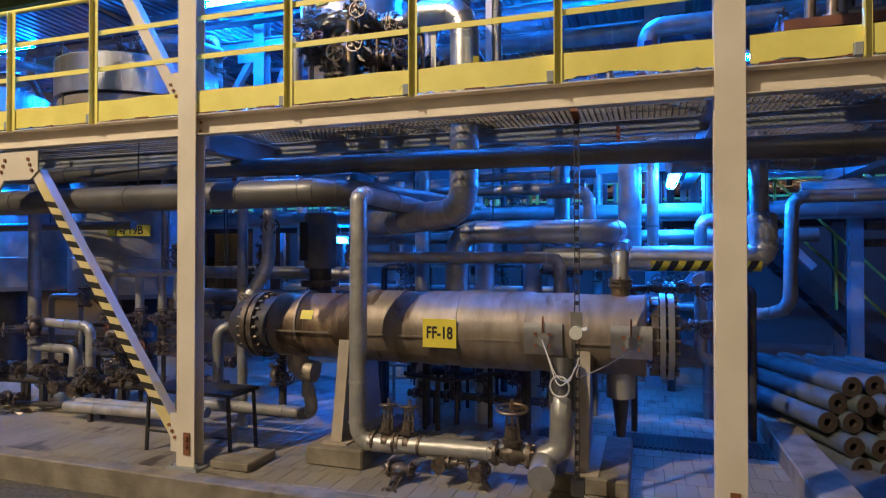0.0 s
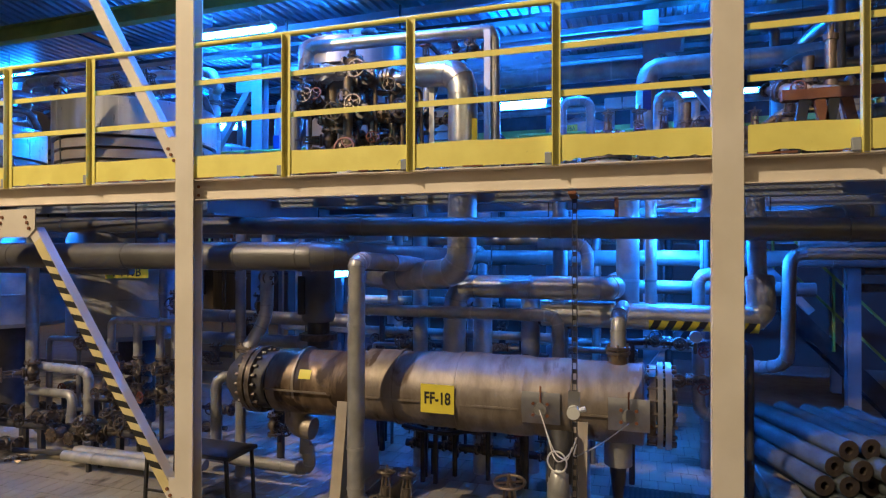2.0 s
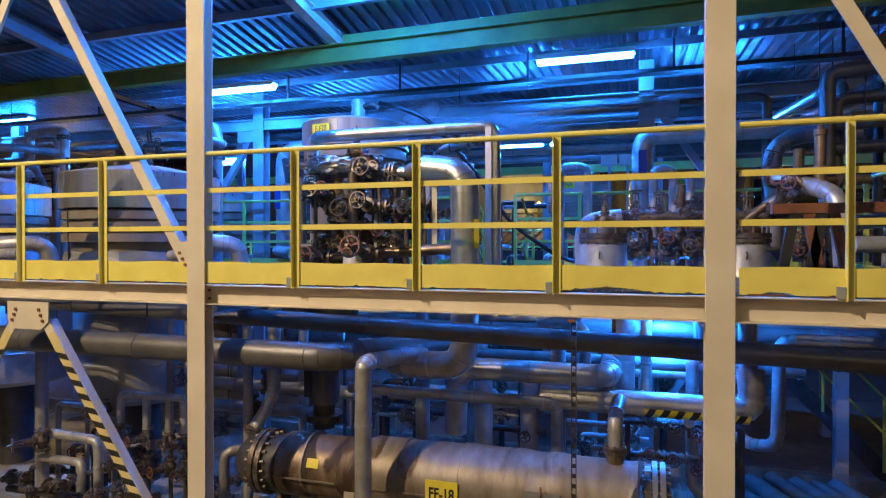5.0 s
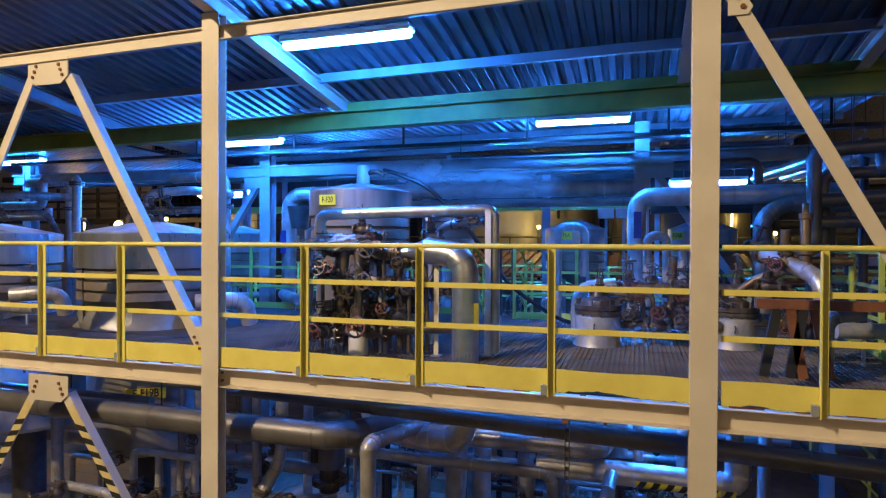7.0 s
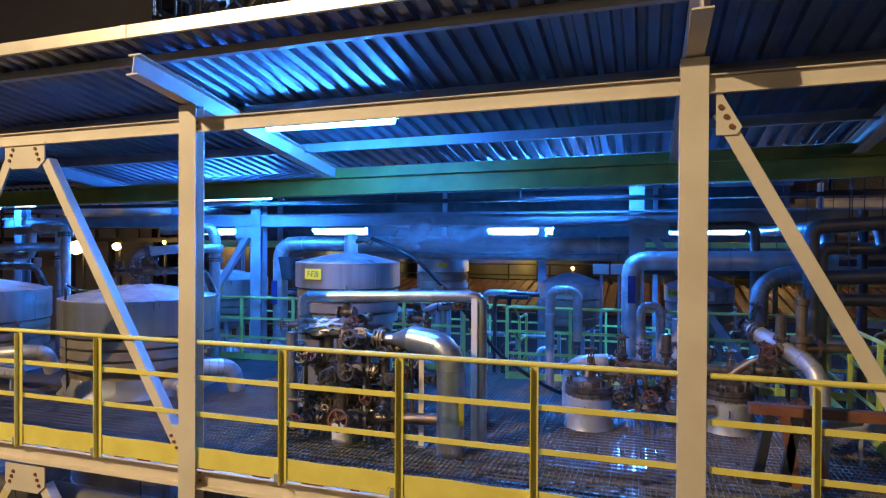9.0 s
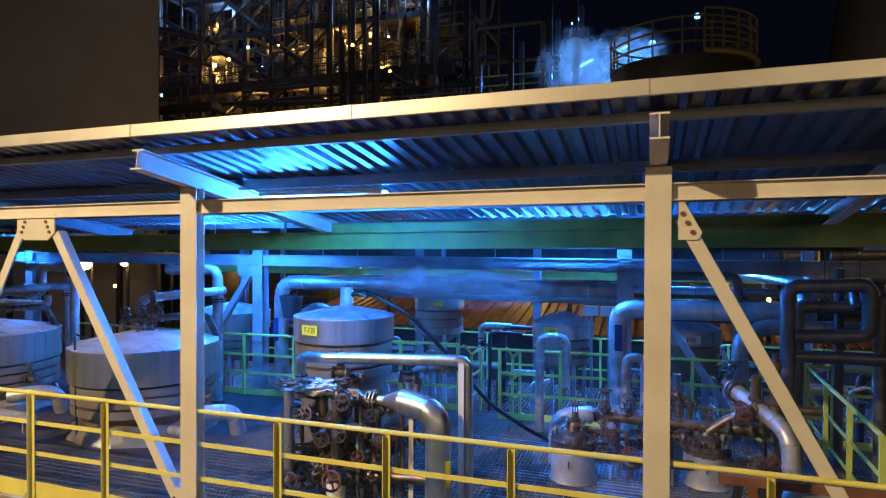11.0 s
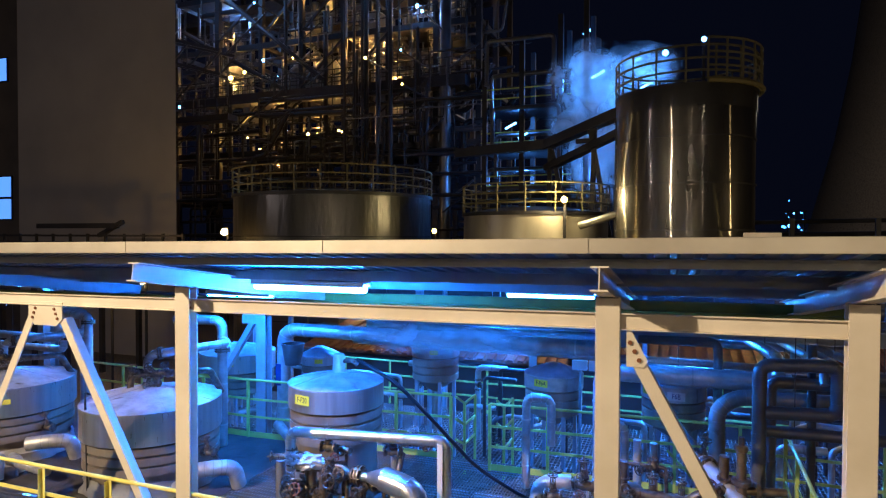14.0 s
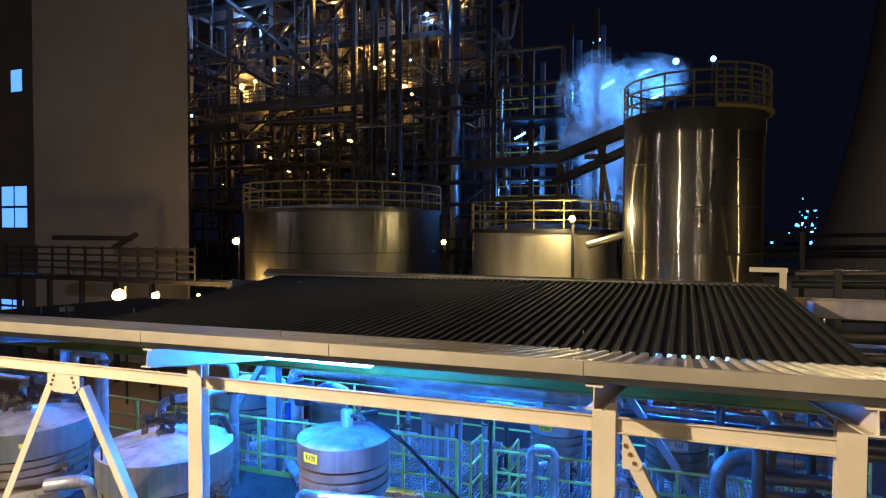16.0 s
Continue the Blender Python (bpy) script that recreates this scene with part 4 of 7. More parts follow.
part("gland", cyl(B(), (-0.46, 4.30, 1.22), (-0.38, 4.30, 1.25), 0.018, 8), WHITE, jb)
part("bracket", box(B(), -0.50, -0.42, 4.322, 4.33, 1.24, 1.36), CLAD_DULL, jb)
random.seed(11)
for k, (a, m, e) in enumerate((((-0.77, 4.75, 1.10), (-0.62, 4.5, 0.85), (-0.47, 4.30, 0.98)), ((-0.75, 4.75, 1.05), (-0.6, 4.45, 0.78), (-0.44, 4.30, 1.05)), ((-0.11, 4.75, 1.05), (-0.3, 4.5, 0.95), (-0.44, 4.31, 1.0)))):
    single("cable", tube(B(), [a, m, (e[0] - 0.03, e[1], e[2] - 0.1), e], 0.005, 6, 0.15), WHITE, "thin pale instrument cable looping from the exchanger", "cable", "instrument cables")
single("cable", ring(B(), (-0.60, 4.5, 0.80), (0.3, 1, 0), 0.075, 0.007, 20, 6), WHITE, "coiled spare pale instrument cable", "cable", "instrument cables")

# front riser and the pipe along the floor
pipe([(-2.02, 5.45, 2.20), (-2.215, 4.62, 2.25), (-2.23, 4.55, 2.22), (-2.235, 4.55, 0.24), (-0.80, 4.55, 0.27)], 0.072, CLAD, "clad riser pipe in front of the exchanger turning along the floor", 0.7, 0.16)
for x in (-1.98, -1.80):
    valve((x, 4.55, 0.26), (1, 0, 0), (0.1, 0.15, 1), 0.95, "iron")
valve((-0.95, 4.53, 0.27), (1, 0, 0), (0, -0.1, 1), 1.15, "brass")
valve((-1.5, 4.50, 0.16), (0, 1, 0), (1, 0, 0.1), 0.7, "iron")
valve((-1.82, 4.45, 0.09), (1, 0, 0), (0, -0.6, -0.3), 0.8, "iron")
valve((-1.2, 4.50, 0.12), (0.2, 1, 0), (0.2, -0.3, -0.4), 0.7, "iron")
tp = thing("pipe_tee", "clad pipe tee with a flat round end cap", "pipe", base=(-0.74, 4.5, 0.2))
part("cap", cyl(B(), (-0.74, 4.75, 0.26), (-0.70, 4.28, 0.20), 0.095, 24), CLAD, tp)
part("elbow", tube(B(), [(-0.74, 4.55, 0.26), (-0.60, 4.56, 0.32), (-0.60, 4.60, 0.72), (-0.58, 4.95, 0.80)], 0.085, 16), CLAD, tp)
pipe([(-0.60, 4.62, 0.60), (-0.60, 4.75, 0.95)], 0.10, DARK_STEEL, "dark uninsulated pipe elbow below the exchanger", 0)

# long pipes under the deck edge
pipe([(-12, 5.25, 2.72), (3.8, 4.47, 2.42)], 0.080, PIPE_GREY, "long dull clad pipe hung under the deck edge", 1.6, seg=18)
pipe([(-12, 4.55, 2.28), (-2.62, 4.55, 2.28), (-2.42, 4.72, 2.28), (-1.9, 5.9, 2.24)], 0.122, PIPE_GREY, "thick dull clad pipe below the deck", 1.3, 0.25, seg=20)
pipe([(-12, 5.6, 2.10), (-5.6, 5.6, 2.10)], 0.05, PIPE_GREY, "thin clad pipe below the deck", 1.4)
pipe([(-12, 6.0, 2.62), (-3.0, 6.0, 2.55)], 0.09, PIPE_GREY, "clad header pipe under the deck", 1.4)
for x in (-7.0, -3.75, -0.2, 2.0):
    single("pipe_hanger", bar(B(), (x, 4.85 - x * 0.03, 2.45), (x, 4.85 - x * 0.03, 2.74), 0.03, 0.01), RUSTY, "rusty flat pipe hanger under the deck", "hanger", "pipe hangers")

# ducts and pipes over the exchanger
pipe([(-1.53, 5.24, 3.0), (-1.54, 5.24, 2.14), (-2.20, 5.40, 2.08), (-2.9, 6.1, 2.08)], 0.130, CLAD, "spiral clad duct coming down through the deck", 0.35, 0.22, seg=22)
pipe([(-0.30, 7.2, 1.98), (-0.28, 5.92, 1.98), (-1.80, 5.92, 1.98), (-1.82, 5.92, 1.30)], 0.112, CLAD, "clad duct over the exchanger lit by the grating above", 0.45, 0.2, seg=20)
pipe([(-0.95, 6.02, 1.72), (0.99, 6.02, 1.72), (0.97, 6.05, 2.06), (0.97, 6.06, 2.10)], 0.118, CLAD, "bright clad pipe with a hazard striped underside", 0.5, 0.18, seg=22)
pipe([(-2.95, 5.75, 1.73), (-0.76, 5.74, 1.73), (-0.75, 5.74, 1.25)], 0.058, CLAD, "thin clad pipe turning down behind the exchanger", 0.5, 0.12)
pipe([(-0.2, 5.16, 1.50), (-0.2, 5.20, 1.80), (-0.18, 5.6, 1.84)], 0.062, CLAD_DULL, "short clad elbow on the exchanger top nozzle", 0, 0.12)
flange_pair((-0.2, 5.15, 1.53), (0, 0, 1), 0.095, VALVE_IRON)
def wrap_patch(xa, xb, slant, material, r, a0, a1, parent):
    """A strip of tape on the striped pipe, slanting round it."""
    bm = B()
    vs = []
    for j in range(7):
        a = math.radians(a0 + (a1 - a0) * j / 6)
        for x in (xa, xb):
            vs.append(bm.verts.new((x + slant * j / 6, 6.02 - r * math.cos(a), 1.72 + r * math.sin(a))))
    for j in range(6):
        bm.faces.new((vs[2 * j], vs[2 * j + 1], vs[2 * j + 3], vs[2 * j + 2]))
    part("tape", bm, material, parent)


hz = thing("hazard_tape", "yellow and black striped tape stuck on the clad pipe", "marking", base=(0.4, 5.9, 1.7))
wrap_patch(0.02, 0.95, 0.0, SIGN_YELLOW, 0.1205, -66, -8, hz)
for k in range(7):
    wrap_patch(0.03 + 0.13 * k, 0.095 + 0.13 * k, 0.055, BLACK, 0.1225, -66, -8, hz)
pipe([(-3.70, 5.5, 2.62), (-3.70, 5.45, 1.62), (-3.86, 5.30, 1.28)], 0.068, CLAD, "clad pipe dropping to the exchanger head", 0.6, 0.15)
flange_pair((-3.84, 5.32, 1.32), (-0.3, -0.3, -1), 0.11)
mo = thing("insulated_housing", "dark brown insulated valve housing above the exchanger", "housing", base=(-3.1, 5.45, 1.5))
part("shell", lathe(B(), [(0, 1.62), (0.15, 1.62), (0.165, 1.66), (0.165, 2.14), (0.15, 2.17), (0, 2.17)], (-3.12, 5.5, 0), 28), PIPE_GREY, mo)
part("slot_plate", box(B(), -3.26, -3.18, 5.33, 5.36, 1.70, 2.08, 0.005), BLACK, mo)
part("base_flange", cyl(B(), (-3.12, 5.5, 1.44), (-3.12, 5.5, 1.50), 0.19, 24), VALVE_IRON, mo)
part("neck", cyl(B(), (-3.12, 5.5, 1.36), (-3.12, 5.5, 1.64), 0.11, 18), DARK_STEEL, mo)
for i, (x, y, z0, z1, r) in enumerate(((-3.97, 5.4, 0.0, 2.9, 0.052), (-2.32, 6.3, 0.0, 2.9, 0.08), (-1.15, 6.5, 0.0, 1.95, 0.10), (-0.85, 6.6, 0.0, 2.9, 0.08), (-1.62, 6.3, 0.0, 2.0, 0.10), (-4.9, 5.6, 1.5, 2.9, 0.05), (-5.15, 5.6, 1.5, 2.9, 0.045), (-0.16, 6.5, 1.75, 2.9, 0.115), (0.06, 6.4, 1.75, 2.9, 0.055), (0.62, 7.2, 0.0, 2.9, 0.05), (-2.7, 7.3, 0.0, 2.9, 0.06), (-4.6, 7.6, 0.0, 2.9, 0.07), (0.85, 8.0, 0.0, 2.9, 0.06))):
    pipe([(x, y, z0), (x, y, z1)], r, CLAD if i % 3 else CLAD_DULL, "vertical clad pipe between floor and deck", 0.55)
pipe([(0.72, 6.6, 2.10), (0.51, 6.6, 2.10), (0.51, 6.6, 0.72), (0.75, 6.6, 0.70)], 0.062, CLAD, "clad pipe loop beside the column", 0.5, 0.14)
pipe([(-4.35, 5.5, 0.10), (-4.35, 5.5, 0.98), (-3.4, 6.2, 1.0)], 0.058, CLAD_DULL, "clad pipe rising from the floor", 0.5)
pipe([(-4.45, 5.35, 0.20), (-3.05, 5.25, 0.22), (-3.05, 5.15, 0.50)], 0.060, CLAD_DULL, "dull pipe along the floor to the exchanger drain", 0.6)
# crossing header pipes deep under the deck
for y, z, r, x0, x1 in ((6.9, 1.95, 0.07, -3.5, 1.6), (7.4, 2.25, 0.09, -6.0, 2.4), (7.9, 1.65, 0.06, -4.0, 1.2), (8.2, 2.25, 0.08, -9, 3.0), (6.5, 2.45, 0.06, -2.4, -0.6), (7.0, 1.35, 0.05, -4.5, -1.0), (6.2, 1.55, 0.075, -5.2, -3.1), (6.2, 1.28, 0.075, -5.2, -3.3), (8.5, 1.1, 0.06, -3, 1.0), (6.7, 2.62, 0.05, -1.8, -0.5)):
    pipe([(x0, y, z), (x1, y, z)], r, CLAD_DULL if r > 0.065 else CLAD, "clad header pipe crossing under the deck", 0.9)
for x, y, z in ((-0.55, 6.4, 2.35), (-2.9, 6.9, 1.95), (-1.9, 7.4, 2.3)):
    pipe([(x - 0.5, y, z + 0.05), (x, y, z + 0.05), (x, y, z - 0.5)], 0.065, CLAD, "clad pipe elbow under the deck", 0.4)

# dark valve rows under and behind the exchanger
random.seed(21)
pipe([(-2.5, 6.0, 0.72), (-0.75, 6.0, 0.70)], 0.045, DARK_STEEL, "dark valve header pipe behind the exchanger", 0)
pipe([(-2.4, 6.1, 0.30), (-0.9, 6.1, 0.30)], 0.04, DARK_STEEL, "dark low drain pipe behind the exchanger", 0)
pipe([(-2.35, 5.85, 0.55), (-1.9, 5.85, 0.50), (-1.3, 5.85, 0.62)], 0.022, DARK_STEEL, "thin dark bypass pipe", 0)
for x in (-2.3, -1.95, -1.6, -1.25, -0.95):
    valve((x, 6.0 + 0.1 * random.random(), 0.70), (1, 0, 0), (0.2, -0.3, -0.7 if x < -1.0 else -1), 0.75)
    pipe([(x + 0.1, 6.05, 0.02), (x + 0.1, 6.05, 0.70)], 0.025, DARK_STEEL, "thin dark drain pipe", 0)
    valve((x + 0.05, 6.1, 0.30), (1, 0, 0), (0.1, -0.2, 1), 0.7, "iron" if x < -1.3 else "red")
    valve((x - 0.1, 6.6, 0.45), (1, 0, 0), (0, 0, 1), 0.8)
pipe([(-2.6, 6.6, 0.45), (-0.8, 6.6, 0.45)], 0.05, DARK_STEEL, "dark low header pipe on the floor", 0)
for x, z in ((-3.7, 0.50), (-3.62, 0.75), (-4.15, 0.8), (-4.05, 1.5)):
    valve((x, 5.6, z), (0, 0, 1), (1, -0.5, 0), 0.85)
pipe([(-3.65, 5.65, 0.1), (-3.65, 5.65, 1.0)], 0.04, DARK_STEEL, "dark thin riser pipe", 0)
for x, z, st_ in ((-3.85, 2.05, (1, -1, 0)), (-3.9, 1.75, (1, -1, 0.2)), (-5.0, 1.75, (0.6, -1, 0))):
    valve((x, 5.65, z), (0, 0, 1), st_, 0.95)

# left bay: manifold, tank bottoms, stand
pipe([(-5.66, 5.38, 1.22), (-5.66, 5.38, 1.555), (-4.75, 5.38, 1.56)], 0.042, CLAD, "small clad manifold pipe", 0.4, 0.09)
for x in (-5.29, -4.98, -4.78):
    pipe([(x, 5.38, 1.54), (x, 5.38, 1.15)], 0.045, CLAD, "short clad manifold branch", 0)
    pipe([(x, 5.40, 1.15), (x, 5.40, 0.05)], 0.024, DARK_STEEL, "dark thin riser pipe", 0)
for x in (-5.66, -5.29, -4.98, -4.78):
    for z in (1.08, 0.78):
        valve((x, 5.40, z), (0, 0, 1), (random.uniform(-0.6, 0.6), -1, 0.1), 0.8, "red" if random.random() < 0.3 else "iron")
pipe([(-6.85, 5.5, 0.95), (-6.12, 5.5, 0.93), (-6.12, 5.5, 0.30)], 0.055, CLAD, "clad elbow pipe by the tank foot", 0.4)
pipe([(-6.95, 5.45, 0.66), (-6.30, 5.45, 0.66), (-6.30, 5.40, 0.20)], 0.05, CLAD, "clad elbow pipe by the tank foot", 0.4)
pipe([(-7.0, 5.5, 2.6), (-7.0, 5.5, 0.30), (-6.7, 5.45, 0.18)], 0.072, CLAD_DULL, "vertical clad pipe beside the tank bottom", 0.6)
pipe([(-5.9, 5.0, 0.14), (-4.2, 5.0, 0.16)], 0.055, CLAD, "pale clad pipe lying low along the floor", 0.6)
pipe([(-5.9, 5.15, 0.15), (-4.2, 5.15, 0.17)], 0.055, CLAD, "pale clad pipe lying low along the floor", 0.6)
for x, y, z, f, s_, k in ((-6.85, 5.38, 0.9, (0, 0, 1), (-0.6, -1, 0), 1.0), (-7.2, 5.35, 0.42, (1, 0, 0), (-0.5, -0.8, 0.2), 1.05), (-6.95, 5.2, 0.10, (1, 0, 0), (-1, -0.5, 0.2), 1.0), (-6.5, 5.25, 0.44, (1, 0, 0), (-0.3, -1, 0.1), 1.0), (-6.2, 5.2, 0.30, (0, 1, 0), (-0.7, -0.4, 0.4), 0.95), (-5.95, 5.2, 0.28, (0, 1, 0), (0.7, -0.4, 0.7), 0.9), (-5.75, 5.25, 0.30, (1, 0, 0), (0.2, -0.6, 0.6), 0.95), (-5.5, 5.3, 0.36, (1, 0, 0), (0, -0.5, 0.8), 0.9), (-5.25, 5.35, 0.42, (1, 0, 0), (0.2, -0.9, 0.3), 0.9)):
    valve((x, y, z), f, s_, k)
pipe([(-7.3, 5.3, 0.30), (-5.0, 5.3, 0.34)], 0.045, DARK_STEEL, "dark valve header near the floor", 0)
pipe([(-6.7, 5.05, 0.10), (-5.4, 5.2, 0.12)], 0.03, DARK_STEEL, "dark drain pipe on the floor", 0)
for x in (-6.6, -6.05, -5.45):
    single("pipe_stand", box(B(), x - 0.03, x + 0.03, 5.27, 5.33, 0.0, 0.29), DARK_STEEL, "dark steel stand under the valve header", "stand", "pipe stands")
for x, y, r, z0, text in ((-6.58, 6.68, 0.84, 1.20, "F-F19B"), (-9.0, 6.7, 0.84, 1.25, "")):
    tb = thing("tank_bottom", "clad lower part of a process tank under the deck", "tank", "tank bottoms", (x, y, 0))
    part("shell", lathe(B(), [(0, z0), (r * 0.93, z0), (r, z0 + 0.06), (r, 1.70), (r + 0.006, 1.705), (r + 0.006, 1.72), (r, 1.725), (r, 2.86), (0, 2.86)], (x, y, 0), 40), CLAD_DULL, tb)
    part("leg", cyl(B(), (x, y, 0), (x, y, z0), 0.23, 24), DARK_STEEL, tb)
    if text:
        n = V((0.60, -0.80, 0)).normalized()
        sign(x + n.x * (r + 0.012), y + n.y * (r + 0.012), 2.06, 0.48, 0.14, SIGN_YELLOW, n, text, BLACK, 0.13, "yellow tank label with lettering F-F19B")
ta = thing("steel_stand", "low black steel work stand on the floor", "stand", base=(-3.85, 4.6, 0))
part("top", box(B(), -4.30, -3.36, 4.42, 4.82, 0.53, 0.56), BLACK, ta)
for x, y in ((-4.28, 4.44), (-3.38, 4.44), (-4.28, 4.80), (-3.38, 4.80)):
    part("leg", bar(B(), (x, y, 0), (x + (0.03 if x < -4 else -0.03), y, 0.54), 0.025, 0.025, (0, 1, 0)), BLACK, ta)
part("stretcher", bar(B(), (-4.27, 4.44, 0.18), (-3.39, 4.44, 0.18), 0.018, 0.018), BLACK, ta)
bx = thing("floor_block", "concrete block beside the column base", "block", base=(-3.2, 4.4, 0))
part("block", box(B(), -3.42, -3.05, 4.22, 4.62, 0, 0.07, 0.01), CONCRETE, bx)
single("floor_bucket", lathe(B(), [(0, 0.0), (0.07, 0.0), (0.085, 0.16), (0.075, 0.16), (0.06, 0.01), (0, 0.01)], (-3.05, 5.95, 0.0), 18), DARK_STEEL, "small dark bucket on the tiled floor", "bucket")
random.seed(5)
bm = B()
for k in range(40):
    x, y = random.uniform(-6.75, -6.45), random.uniform(4.95, 5.1)
    s = random.uniform(0.02, 0.05)
    vs = [bm.verts.new((x + random.uniform(-s, s), y + random.uniform(-s, s), 0.005 + random.uniform(0, s))) for _ in range(4)]
    bm.faces.new(vs[:3])
    bm.faces.new(vs[1:])
tagged(single("litter_heap", bm, BRONZE, "small crumpled heap of scrap on the floor", "litter"), kind="stuff")

# right side: kerb, grate, stack of insulation shells, stair
bm = box(B(), 1.06, 1.36, 4.40, 9.2, -0.3, 0.16, 0.012)
single("kerb_side", bm, CONCRETE, "long concrete kerb wall beside the tiled floor", "kerb", kind="structure")
dg = thing("drain_grate", "dark cast drain grating set in the floor", "grate", base=(0.4, 6.1, 0))
part("frame", box(B(), -0.32, 1.05, 5.88, 6.36, -0.01, 0.004), BLACK, dg)
for k in range(30):
    x = -0.30 + k * 0.0455
    part("grate_bar", box(B(), x, x + 0.02, 5.90, 6.34, 0.005, 0.016), DARK_STEEL, dg)
SHELLS = None
random.seed(8)
for row, (z, x0, n) in enumerate(((0.02, 1.55, 7), (0.185, 1.50, 7), (0.35, 1.34, 8), (0.505, 1.43, 7), (0.655, 1.53, 5))):
    for k in range(n):
        x = x0 + k * 0.195 + 0.12
        y = 5.95 + random.uniform(-0.12, 0.12) + 0.05 * row
        c = thing("insulation_shell", "grey green insulation pipe section with a hollow brown end", "pipe section", "stacked insulation sections") if SHELLS is None else None
        m = Matrix.Translation((x, y, z - 0.02)) @ pose(0, 0, 0, 0, 0, random.uniform(-2, 2) + 19)
        if SHELLS is None:
            bm = lathe(B(), [(0.036, 0.004), (0.089, 0.0), (0.09, 0.01), (0.09, 1.35), (0.036, 1.35)], (0, 0, 0), 20, (0, 1, 0))
            part("sleeve", bm, FOAM, c)
            part("end_face", lathe(B(), [(0.034, 0.35), (0.034, -0.002), (0.088, -0.003), (0.0885, 0.004)], (0, 0, 0), 20, (0, 1, 0)), FOAM_END, c, "crumbly brown foam end")
            c.matrix_basis = m
            SHELLS = c
        else:
            copy_thing(SHELLS, m)
pipe([(3.4, 6.62, 2.31), (1.32, 6.62, 2.31), (1.30, 6.62, 1.25), (1.12, 6.9, 1.15), (0.9, 7.6, 1.15)], 0.062, CLAD_DULL, "dull clad pipe dropping beside the insulation stack", 0.7, 0.14)
pipe([(0.935, 6.06, 2.84), (0.955, 6.06, 2.08)], 0.078, CLAD, "crinkled foil wrapped vertical pipe", 0.10)
pipe([(0.2, 6.1, 2.60), (1.35, 6.5, 2.62), (2.2, 7.2, 2.75), (3.6, 8.6, 2.75)], 0.09, CLAD_DULL, "dull clad pipe under the deck", 0.6)
pipe([(1.6, 7.6, 2.45), (3.6, 7.4, 2.52)], 0.10, CLAD, "blue lit clad pipe under the deck", 0.6)
sr = thing("stair", "steel stair with green yellow railings behind the insulation stack", "stair", base=(1.8, 9, 0))
for s in (0.0, 0.8):
    part("stringer", bar(B(), (3.2, 9.0 + s, 0.1), (0.9, 9.0 + s, 2.5), 0.02, 0.2), DARK_STEEL, sr)
for k in range(11):
    f = (k + 0.5) / 11
    part("tread", box(B(), 3.2 - 2.3 * f - 0.12, 3.2 - 2.3 * f + 0.12, 9.0, 9.8, 0.1 + 2.4 * f, 0.13 + 2.4 * f), DARK_STEEL, sr)
for h in (0.95, 0.5):
    part("stair_rail", bar(B(), (3.2, 8.97, 0.1 + h), (0.9, 8.97, 2.5 + h), 0.03, 0.03), GREEN_RAIL, sr)
for f in (0.1, 0.4, 0.7):
    part("stair_post", bar(B(), (3.2 - 2.3 * f, 8.97, 0.1 + 2.4 * f), (3.2 - 2.3 * f, 8.97, 1.05 + 2.4 * f), 0.03, 0.03, (0, 1, 0)), GREEN_RAIL, sr)
for x, y in ((2.35, 8.4), (3.6, 9.6)):
    single("stair_column", h_section(B(), x, y, 0, 2.9, 0.14, 0.14), GREY_STEEL, "grey steel post near the stair", "column", "stair posts")
single("rear_wall", box(B(), -14, 6, 8.98, 9.1, 0.0, 0.22), CONCRETE, "low concrete upstand at the floor's rear edge", "kerb", kind="structure")
for x, z, m_ in ((2.6, 1.9, BRONZE), (2.75, 2.1, BRONZE)):
    pipe([(x - 0.3, 8.45, z), (x + 0.4, 8.6, z), (x + 0.4, 8.6, 0.0)], 0.05, m_, "brown bare pipe elbow near the stair", 0)
# small things behind the exchanger's right end
random.seed(41)
for z, y in ((1.42, 6.45), (1.05, 6.55)):
    pipe([(-0.2, y, z), (0.95, y, z + 0.03), (0.95, y, 0.0)], 0.035, DARK_STEEL, "dark valve header behind the exchanger end", 0)
    pipe([(-0.12, y, 0.0), (-0.12, y, z)], 0.03, DARK_STEEL, "thin dark drain riser behind the exchanger", 0)
    for k in range(4):
        valve((0.1 + 0.22 * k, y, z + 0.01), (1, 0, 0), (random.uniform(-0.5, 0.5), -1, 0.4 - 0.3 * k), 0.75, "red" if k == 2 else "iron")
pt = thing("pressure_transmitter", "round pale pressure transmitter on a thin pipe", "gauge", base=(0.45, 6.3, 1.45))
part("case", cyl(B(), (0.46, 6.30, 1.52), (0.46, 6.22, 1.52), 0.055, 18), WHITE, pt)
part("neck", cyl(B(), (0.46, 6.27, 1.36), (0.46, 6.27, 1.48), 0.018, 8), BRONZE, pt)
for x, y, z0, z1, r in ((-2.95, 7.8, 0.0, 2.9, 0.05), (-2.2, 8.0, 0.0, 2.9, 0.07), (-1.75, 7.8, 0.0, 2.9, 0.045), (-3.4, 8.3, 0.0, 2.9, 0.06), (0.3, 8.5, 0.0, 2.9, 0.05), (-0.6, 8.3, 0.0, 2.9, 0.06)):
    pipe([(x, y, z0), (x, y, z1)], r, CLAD if r > 0.05 else DARK_STEEL, "vertical pipe at the rear of the plant floor", 0.5)
    valve((x, y, 1.2 + r * 5), (0, 0, 1), (0.3, -1, 0), 0.8)
